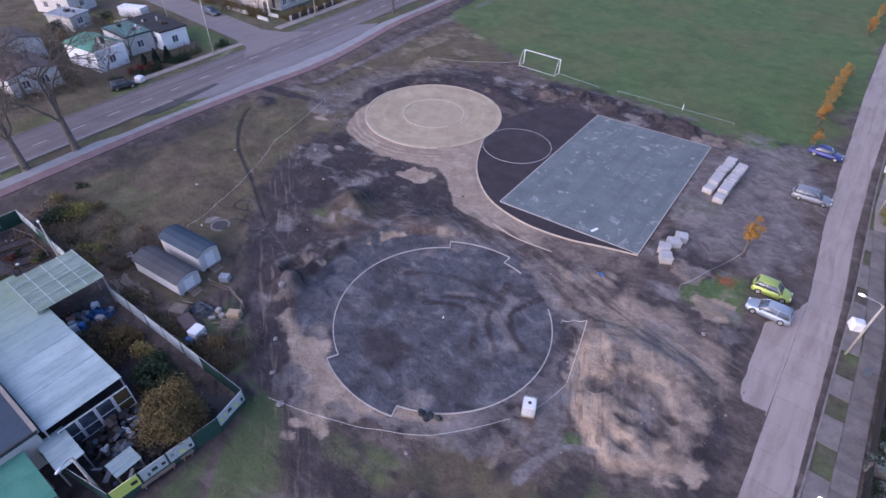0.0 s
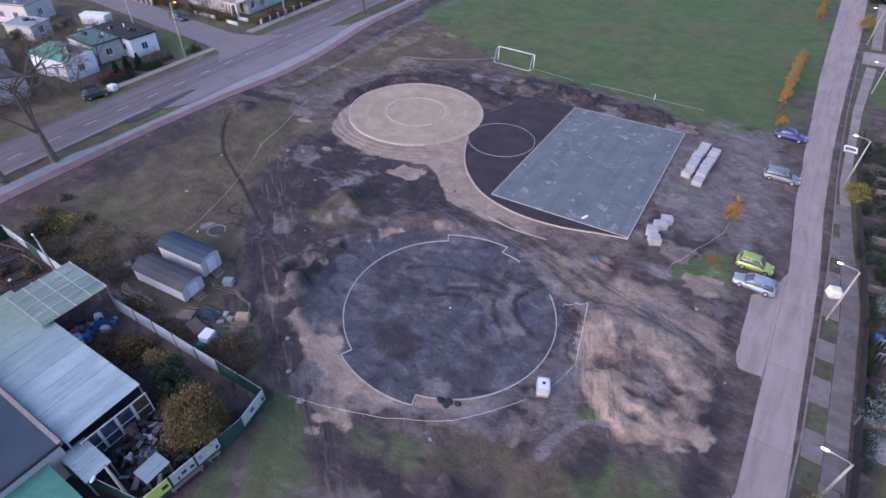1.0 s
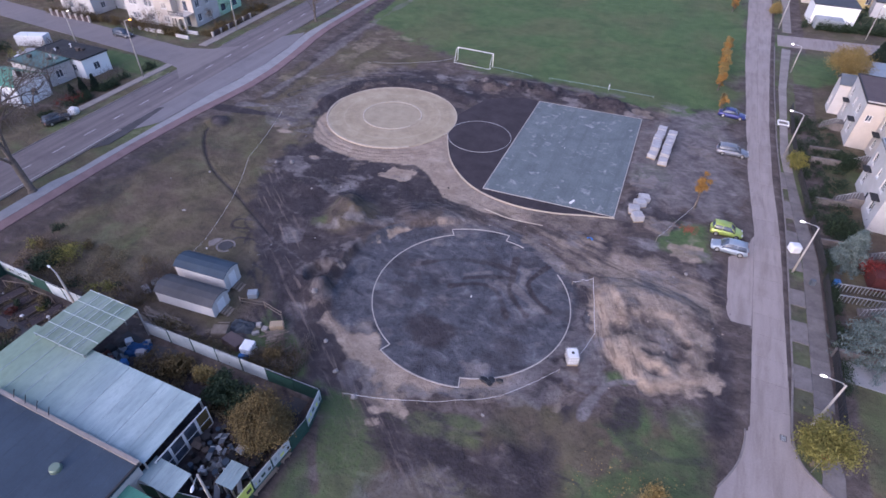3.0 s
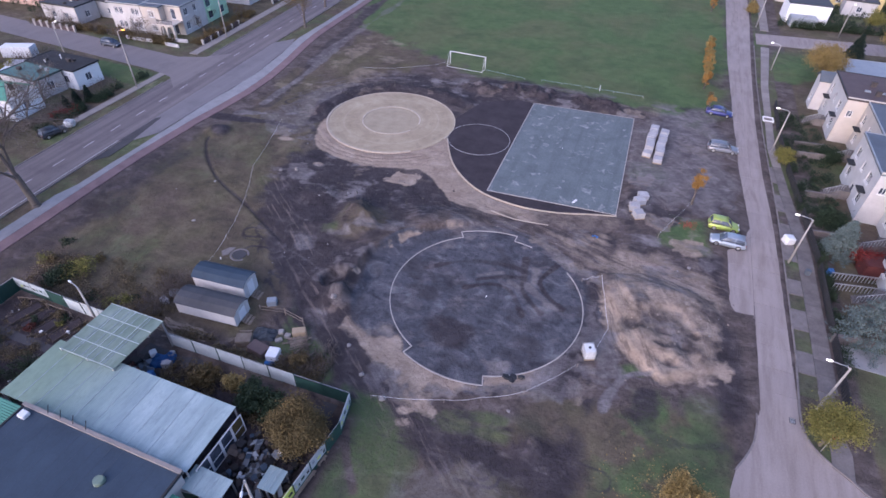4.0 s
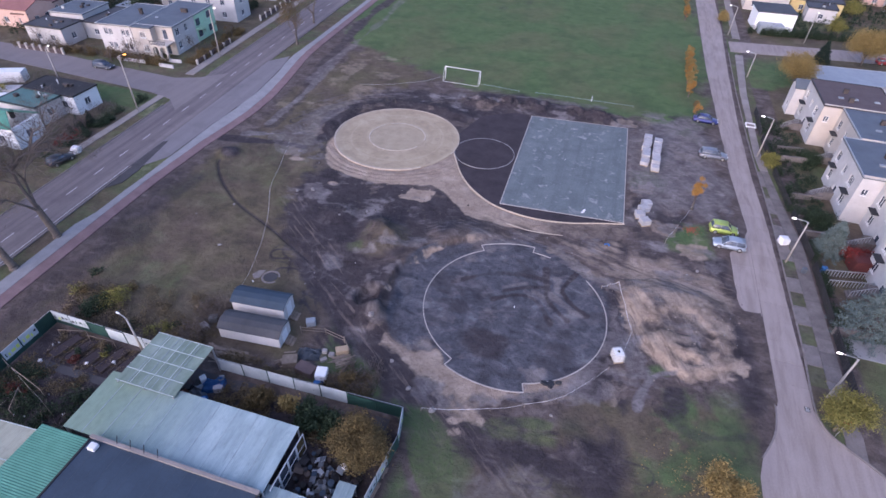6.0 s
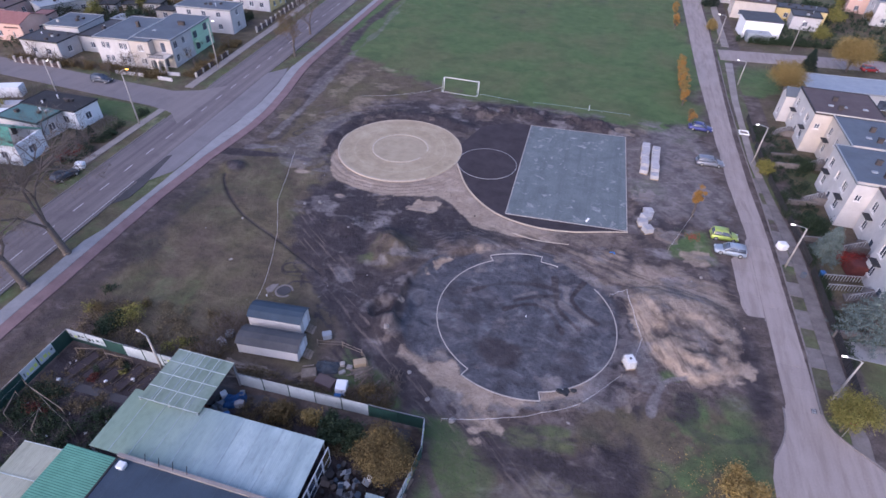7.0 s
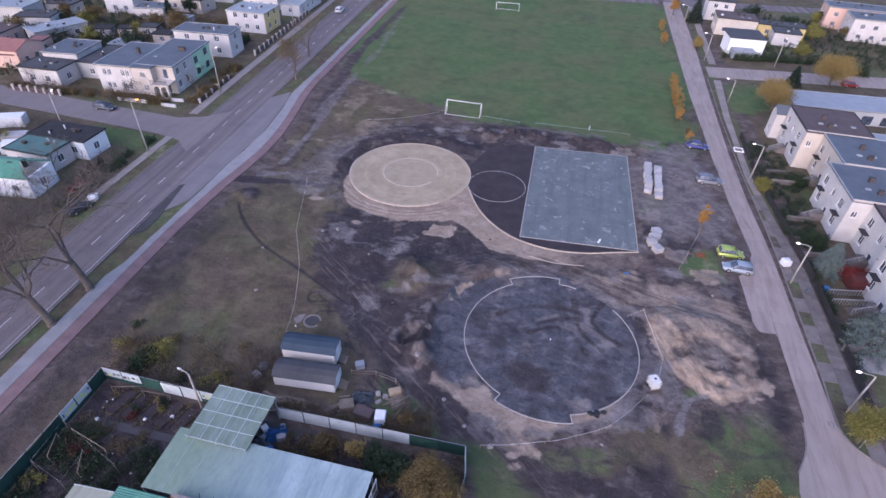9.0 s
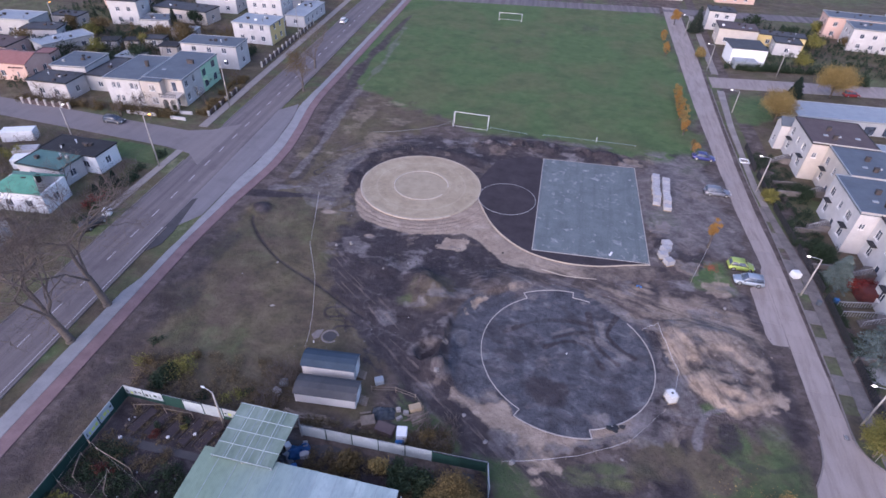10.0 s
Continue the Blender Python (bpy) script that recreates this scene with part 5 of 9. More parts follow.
for k in range(83):
    y0, y1 = -0.6 + 2.0 * k, -0.6 + 2.0 * k + 1.97
    if 94 < y0 < 107:
        continue
    h0 = float(np.interp(y0, (22, 36, 60, 100), (0.82, 0.6, 0.55, 0.9)))
    x0, x1 = float(walk_e(y0)), float(walk_e(y1))
    bm = bmesh.new()
    prism(bm, [(x0 - h0, y0), (x0 + h0, y0), (x1 + h0, y1), (x1 - h0, y1)], -0.1, 0.04 + random.uniform(0, 0.012))
    part("slab", bm, M["paving_brown" if y0 < 40 else "paving_old"], pave_e)
bm = bmesh.new()
prism(bm, [(32.0, 97.2), (32.0, 104.6), (140, 122), (140, 113.5)], -0.1, 0.002)
setting("road_side_east", bm, M["slab"], "pale side street", "road")
bm = bmesh.new()
prism(bm, [(-75, 150), (30, 166), (60, 170), (160, 184), (160, 191), (60, 178), (30, 174), (-76, 159)], -0.1, 0.001)
setting("road_north", bm, M["asphalt"], "asphalt street beyond the playing field", "road")
drive = bmesh.new()
prism(drive, [(34.0, -7.5), (33.9, -8.7), (35.5, -9.7), (35.65, -7.0), (35.1, -4.4), (35.1, -0.7), (33.7, -0.7), (34.0, -5.0)], -0.1, 0.034)
for y0, y1 in ((1.0, 3.9), (7.0, 10.1), (12.6, 15.2), (18.7, 26.4), (29.3, 33.4), (36.6, 41.0)):
    e0, e1 = (float(np.interp(y, (22, 36), (0.86, 0.64))) for y in (y0, y1))
    prism(drive, [(float(kerb_e(y0)) + 0.09, y0), (float(walk_e(y0)) - e0, y0), (float(walk_e(y1)) - e1, y1), (float(kerb_e(y1)) + 0.09, y1)], -0.1, 0.03)
setting("driveway", drive, M["paving_brown"], "worn paved driveway crossings between grass squares", "driveway")

# ---- the beds under construction ----
cx, cy, r1, r2 = RING
bm = bmesh.new()
for line in (arc(cx, cy, r2, 88.7, 123.8), arc(cx, cy, r1, 123.8, 243.6), arc(cx, cy, r2, 243.6, 286.7), arc(cx, cy, r1, 286.7, 405), arc(cx, cy, r1, 436, 448.7)):
    strip(bm, line, 0.1, -0.1, 0.05)
for a in (88.7, 123.8, 243.6, 286.7):
    c, s = math.cos(radians(a)), math.sin(radians(a))
    strip(bm, [(cx + r1 * c, cy + r1 * s), (cx + r2 * c, cy + r2 * s)], 0.1, -0.1, 0.055)
setting("kerb_large_bed", bm, M["kerb"], "thin pale concrete edging of the round bed", "kerb")
cx, cy, r1, r2 = DISC
bm = bmesh.new()
prism(bm, arc(cx, cy, r1, 0, 357), -0.1, 0.02)
setting("sand_disc", bm, M["sand"], "levelled disc of pale sand", "ground")
bm = bmesh.new()
prism(bm, arc(cx, cy, r2, 0, 357), -0.05, 0.03)
setting("inner_disc", bm, M["sand_grey"], "inner disc of grey-beige fine gravel", "ground")
bm = bmesh.new()
strip(bm, arc(cx, cy, r1, -12, 170), 0.13, -0.1, 0.07)
strip(bm, arc(cx, cy, r1, 170, 312), 0.26, -0.1, 0.13)
strip(bm, arc(cx, cy, r2, 5, 335), 0.22, -0.1, 0.1)
setting("kerb_disc", bm, M["kerb_sandy"], "pale concrete ring edging set in sand", "kerb")
bm = bmesh.new()
prism(bm, WEDGE, -0.1, -0.012)
setting("dark_bed", bm, M["bed_dark"], "wedge of dark purple-brown subsoil", "ground")
bm = bmesh.new()
strip(bm, CURVE, 0.14, -0.1, 0.07)
strip(bm, glide([(-3.2, 13.9), (0.2, 13.35), (4.6, 13.8)]), 0.12, -0.1, 0.06)
setting("kerb_curve", bm, M["kerb_sandy"], "curved pale concrete edging of the new path", "kerb")
bm = bmesh.new()
prism(bm, arc(SPOT[0], SPOT[1], SPOT[2], 0, 357), -0.1, 0.004)
setting("round_bed", bm, M["bed_dark"], "small round bed of dark subsoil", "ground")
bm = bmesh.new()
strip(bm, arc(SPOT[0], SPOT[1], SPOT[2], 0, 360), 0.06, -0.1, 0.03)
setting("kerb_round_bed", bm, M["block"], "thin steel-grey edging ring", "kerb")
bm = bmesh.new()
prism(bm, court_corners, -0.1, 0.025)
setting("court", bm, M["court"], "rectangular blue-grey gravel sports court", "court")
bm = bmesh.new()
strip(bm, court_corners + court_corners[:1], 0.12, -0.1, 0.06)
setting("kerb_court", bm, M["kerb"], "concrete edging of the sports court", "kerb")

# ---- buildings ----
def wall_panel(bm, m, length, tall, thick, holes, y0=0.0):
    """One joined wall along local x, its outer face at y0, with openings through it."""
    us = sorted({0, length, *(h[0] for h in holes), *(h[0] + h[2] for h in holes)})
    vs = sorted({0, tall, *(h[1] for h in holes), *(h[1] + h[3] for h in holes)})
    full = {}
    for i, (u0, u1) in enumerate(zip(us, us[1:])):
        for j, (v0, v1) in enumerate(zip(vs, vs[1:])):
            u, v = (u0 + u1) / 2, (v0 + v1) / 2
            full[i, j] = not any(h[0] < u < h[0] + h[2] and h[1] < v < h[1] + h[3] for h in holes)
    made = {}

    def at(i, j, k):
        if (i, j, k) not in made:
            made[i, j, k] = bm.verts.new(m @ Vector((us[i], y0 + k * thick, vs[j])))
        return made[i, j, k]
    for (i, j), solid in full.items():
        if solid:
            bm.faces.new((at(i, j, 0), at(i + 1, j, 0), at(i + 1, j + 1, 0), at(i, j + 1, 0)))
            bm.faces.new((at(i, j, 1), at(i, j + 1, 1), at(i + 1, j + 1, 1), at(i + 1, j, 1)))
            for di, dj, a, b in ((-1, 0, (0, 0), (0, 1)), (1, 0, (1, 0), (1, 1)), (0, -1, (0, 0), (1, 0)), (0, 1, (0, 1), (1, 1))):
                if not full.get((i + di, j + dj)):
                    p, q = (i + a[0], j + a[1]), (i + b[0], j + b[1])
                    bm.faces.new((at(*p, 0), at(*q, 0), at(*q, 1), at(*p, 1)))


def window_part(parent, m, w, h, bars=2, door=False):
    bm = bmesh.new()
    b = 0.07
    step = (w - b) / bars
    wall_panel(bm, m, w, h, 0.08, [(b + k * step, b, step - b, h - 2 * b) for k in range(bars)], 0.09)
    win = part("door" if door else "window", bm, M["frame"], parent)
    for k in range(bars):
        bm = bmesh.new()
        box(bm, b + k * step - 0.01, 0.12, b - 0.01, b + k * step + step - b + 0.01, 0.14, h - b + 0.01, m)
        part("pane", bm, M["pane"], win)
    if not door:
        bm = bmesh.new()
        box(bm, -0.06, -0.08, -0.06, w + 0.06, 0.088, -0.002, m)
        part("sill", bm, M["frame"], win)


def house(m, w, d, h, label, wall="white", roof="felt", south=(), east=(), west=(), chimneys=(), skylights=(), over=0.25, rise=0.0, name="house", group="", east_wall=None, west_wall=None, south_wall=None, hip=False):
    """A flat or gently pitched house; openings are (along, up, wide, high[, bars]) on each side."""
    ob = thing(name, m, label, "house", group)
    sides = (("south", pose(0, 0, 0), w, south, south_wall), ("east", pose(w, 0, 0, 0, 0, 90), d, east, east_wall),
             ("north", pose(w, d, 0, 0, 0, 180), w, (), None), ("west", pose(0, d, 0, 0, 0, -90), d, west, west_wall))
    for k, (side, mm, length, holes, paint) in enumerate(sides):
        bm = bmesh.new()
        cut = 0.3 if k % 2 else 0.0
        mm = mm @ Matrix.Translation((cut, 0, 0))
        wall_panel(bm, mm, length - 2 * cut, h, 0.3, [(q[0] - cut, *q[1:4]) for q in holes])
        part("wall", bm, M[paint or wall], ob)
        for q in holes:
            window_part(ob, mm @ Matrix.Translation((q[0] - cut, 0, q[1])), q[2], q[3], q[4] if len(q) > 4 else 2, q[1] < 0.3)
    bm = bmesh.new()
    if rise:
        lo, hi = h + 0.01, h + rise
        o = over
        vs = [bm.verts.new(p) for p in ((-o, -o, lo), (w + o, -o, lo), (w + o, d + o, lo), (-o, d + o, lo), (-o, d / 2, hi), (w + o, d / 2, hi),
                                        (-o, -o, lo + 0.15), (w + o, -o, lo + 0.15), (w + o, d + o, lo + 0.15), (-o, d + o, lo + 0.15), (-o, d / 2, hi + 0.15), (w + o, d / 2, hi + 0.15))]
        for f in ((0, 1, 5, 4), (4, 5, 2, 3), (6, 10, 11, 7), (10, 9, 8, 11), (0, 6, 7, 1), (2, 8, 9, 3), (0, 4, 10, 6), (4, 3, 9, 10), (1, 7, 11, 5), (5, 11, 8, 2)):
            bm.faces.new([vs[i] for i in f])
        if hip:
            for v in (vs[4], vs[10]):
                v.co.x += d / 2
            for v in (vs[5], vs[11]):
                v.co.x -= d / 2
        for x0, x1 in () if hip else ((0.02, 0.28), (w - 0.28, w - 0.02)):
            gab = bmesh.new()
            a = [gab.verts.new((x, y, z)) for x in (x0, x1) for y, z in ((0.05, h), (d - 0.05, h), (d / 2, h + rise - 0.04))]
            gab.faces.new(a[:3]), gab.faces.new(a[3:][::-1])
            for i in range(3):
                gab.faces.new((a[i], a[(i + 1) % 3], a[3 + (i + 1) % 3], a[3 + i]))
            part("gable", gab, M[wall], ob)
    else:
        box(bm, -over, -over, h + 0.01, w + over, d + over, h + 0.22)
    roof_ob = part("roof", bm, M[roof], ob)
    if not rise:
        rim = bmesh.new()
        o = over + 0.02
        for x0, y0, x1, y1 in ((-o, -o, w + o, -o + 0.16), (-o, d + o - 0.16, w + o, d + o), (-o, -o + 0.16, -o + 0.16, d + o - 0.16), (w + o - 0.16, -o + 0.16, w + o, d + o - 0.16)):
            box(rim, x0, y0, h + 0.16, x1, y1, h + 0.3)
        part("parapet", rim, M["metal" if roof in ("felt_light", "felt_blue") else "dark"], ob)
    for x, y, *size in chimneys:
        bm = bmesh.new()
        a, tall = (size + [0.35, 1.0])[:2] if size else (0.35, 1.0)
        box(bm, x - a, y - 0.3, h + 0.05, x + a, y + 0.3, h + rise * 0.5 + tall)
        box(bm, x - a - 0.06, y - 0.36, h + rise * 0.5 + tall, x + a + 0.06, y + 0.36, h + rise * 0.5 + tall + 0.1)
        part("chimney", bm, M["brick"], roof_ob)
    for x, y in skylights:
        bm = bmesh.new()
        soft_box(bm, x - 0.4, y - 0.28, h + 0.15, x + 0.4, y + 0.28, h + 0.4, 0.06)
        part("skylight", bm, M["felt_light"], roof_ob)
    return ob


def two_rows(length, n, w=1.3, low=1.0, high=4.0, tall=1.4):
    gap = (length - n * w) / (n + 1)
    return [(gap + k * (gap + w), z, w, tall) for z in (low, high) for k in range(n)]


# terrace on the east side: every second house stands forward
TERRACE = "row houses along the slab street"
terrace = (
    (40.2, 54.0, 11.6, "white", "felt_brown", "white row house with brown-grey roof and skylights"),
    (43.0, 42.6, 11.4, "cream", "felt_blue", "cream row house with blue-grey roof, set back"),
    (40.6, 31.0, 11.6, "white", "felt_blue", "white row house with blue-grey roof and outdoor stair"),
    (43.3, 20.2, 10.8, "white", "felt_brown", "white row house with brown roof, set back"),
    (41.2, 8.6, 11.6, "white", "felt", "white row house beside the blue-grey spruce"),
)
for x, y, d, wall, roof, label in terrace:
    x += 0.6
    front = [(1.0, 4.2, 1.3, 1.5), (5.0, 4.2, 0.9, 1.3), (8.0, 4.2, 1.5, 1.5, 3), (1.2, 1.3, 1.2, 1.4), (8.2, 1.3, 1.4, 1.4), (5.0, 0.0, 1.1, 2.1, 1)]
    ob = house(pose(x, y, -0.06), 11.0, d - 0.04, 7.0, label, wall, roof, west=front, south=[(0.7, 4.4, 0.8, 1.0)] if x < 42 else (), skylights=[(3.2, d * 0.35), (5.4, d * 0.35), (8.6, d * 0.35)], over=0.1, group=TERRACE,
               south_wall="cream" if y > 50 else None)
    bm = bmesh.new()
    box(bm, -0.06, -0.04, 7.22, 11.06, 0.2, 7.42)
    part("coping", bm, M["cream"], ob, "pale coping of the party wall")
    for u in (2.6, 6.4):
        bm = bmesh.new()
        box(bm, 4.0, u, 7.2, 4.7, u + 0.5, 7.9)
        box(bm, 3.94, u - 0.06, 7.9, 4.76, u + 0.56, 8.0)
        part("chimney", bm, M["brick"], ob)
    for u in (1.4, 8.7):
        bm = bmesh.new()
        soft_box(bm, -0.9, d - u - 1.8, 3.55, 0.0, d - u, 3.7, 0.03)
        part("awning", bm, M["dark"], ob, "dark flat awning over the window")
    bm = bmesh.new()
    box(bm, -1.1, d - 6.6, 0.0, -0.01, d - 4.6, 1.26)
    stair = part("landing", bm, M["paving_brown"], ob)
    for k in range(7):
        bm = bmesh.new()
        box(bm, -3.2 + k * 0.3, d - 6.6, 0.0, -2.9 + k * 0.3, d - 5.3, 0.18 * (k + 1))
        part("step", bm, M["paving_brown"], stair)
    for k in range(8):
        bm = bmesh.new()
        tube(bm, (-3.1 + k * 0.3, d - 6.56, 0.15 + 0.18 * k), (-3.1 + k * 0.3, d - 6.56, 1.1 + 0.18 * k), 0.03, seg=5)
        part("baluster", bm, M["metal"], stair)
    bm = bmesh.new()
    tube(bm, (-3.1, d - 6.56, 1.1), (-1.0, d - 6.56, 2.36), 0.04, seg=5)
    part("handrail", bm, M["metal"], stair)

house(pose(39.2, 65.8, -0.06), 8.5, 3.2, 5.0, "narrow white house end with dark roof", "white", "felt_blue", west=[(1.0, 1.0, 1.0, 1.3)], rise=1.2)
house(pose(46.0, 77.2, -0.06, 0, 0, 5), 34.0, 8.6, 2.9, "long low garage block with pale blue roof", "grey_wall", "felt_light", south=[(2 + 4 * k, 0.0, 2.4, 2.1, 1) for k in range(8)], over=0.2, name="garage_block")
house(pose(52.5, 60.0, -0.06), 12, 6.0, 3.2, "low rear building with white and blue roof", "white", "felt_light", south=two_rows(12, 3, low=0.9, high=0.9)[:3])

# houses on the west side
house(pose(-98.5, 44.1, -0.06, 0, 0, 7), 7.55, 13.9, 5.7, "white half of a two-storey double house, grey-blue flat roof", "white", "felt_blue",
      south=[(1.2, 3.7, 0.8, 1.3), (2.3, 3.7, 0.8, 1.3), (5.2, 3.7, 0.8, 1.3), (6.2, 3.7, 0.8, 1.3), (1.4, 0.9, 0.8, 1.3), (2.5, 0.9, 0.8, 1.3), (5.0, 0.9, 0.9, 1.3), (6.1, 0.9, 0.8, 1.3)],
      chimneys=[(5.4, 7.6, 0.3, 1.3)], group="double house")
duplex = house(pose(-91.15, 46.8, -0.06, 0, 0, 7), 8.35, 16.4, 5.7, "cream-white half of a two-storey double house with arched porch", "cream", "felt_blue",
               south=[(5.8, 3.1, 1.1, 2.1, 1), (5.8, 0.0, 1.1, 2.2, 1)], east_wall="white",
               east=[(1.0, 3.7, 1.3, 1.4), (4.3, 3.7, 1.0, 1.4), (1.0, 0.9, 1.2, 1.5), (4.3, 0.9, 1.0, 1.5), (8.6, 3.4, 1.8, 1.7, 1), (13.2, 3.8, 1.4, 1.4), (8.9, 0.9, 1.8, 1.5), (13.2, 0.9, 1.2, 1.4)],
               chimneys=[(5.8, 9.4, 0.7, 0.9)], skylights=[(2.2, 4.6)], group="double house")
bm = bmesh.new()
for u in (4.6, 6.2, 7.8):
    box(bm, u, -3.2, 0, u + 0.4, -2.8, 2.0)
for u in (5.0, 6.6):
    for k in range(6):
        a0, a1 = 3.14159 * k / 6, 3.14159 * (k + 1) / 6
        xa, xb = u + 0.7 - 0.7 * math.cos(a0), u + 0.7 - 0.7 * math.cos(a1)
        box(bm, xa, -3.2, 1.95 + 0.65 * math.sin((a0 + a1) / 2), xb, -2.8, 2.8)
for u in (4.6, 6.2, 7.8):
    box(bm, u, -3.2, 2.0, u + 0.4, -2.8, 2.8)
box(bm, 4.55, -3.3, 2.8, 8.3, -0.01, 3.0)
part("porch", bm, M["cream"], duplex, "cream arched porch with roof terrace")
bm = bmesh.new()
for k in range(10):
    box(bm, 4.62 + 0.38 * k, -3.28, 3.0, 4.7 + 0.38 * k, -3.22, 3.75)
box(bm, 4.55, -3.3, 3.75, 8.3, -3.18, 3.85)
part("terrace_railing", bm, M["dark"], duplex, "dark terrace railing")
bm = bmesh.new()
box(bm, 0.0, -1.75, 0.0, 4.4, -0.01, 5.7)
bay = part("bay", bm, M["cream"], duplex, "forward bay of the cream front")
bm = bmesh.new()
box(bm, -0.05, -1.95, 5.71, 4.6, -0.28, 5.93)
part("bay_roof", bm, M["felt_blue"], duplex)
for u, v in ((1.8, 0.9), (1.8, 3.7)):
    window_part(bay, pose(u, -1.87, v), 1.3, 1.3)
bm = bmesh.new()
box(bm, 8.35, 8.2, 0.02, 8.4, 16.38, 5.68)
part("mint_panel", bm, M["mint"], duplex, "mint green painted half")
bm = bmesh.new()
box(bm, 8.41, 8.3, 2.8, 9.6, 11.4, 2.95)
box(bm, 9.52, 8.3, 2.95, 9.6, 11.4, 3.8)
part("balcony", bm, M["mint"], duplex)
for u, v in ((8.6, 3.4), (13.2, 3.8), (8.9, 0.9), (13.2, 0.9)):
    bm = bmesh.new()
    box(bm, 8.405, u, v, 8.44, u + 1.5, v + 1.4)
    part("window", bm, M["pane"], duplex, "dark window pane")

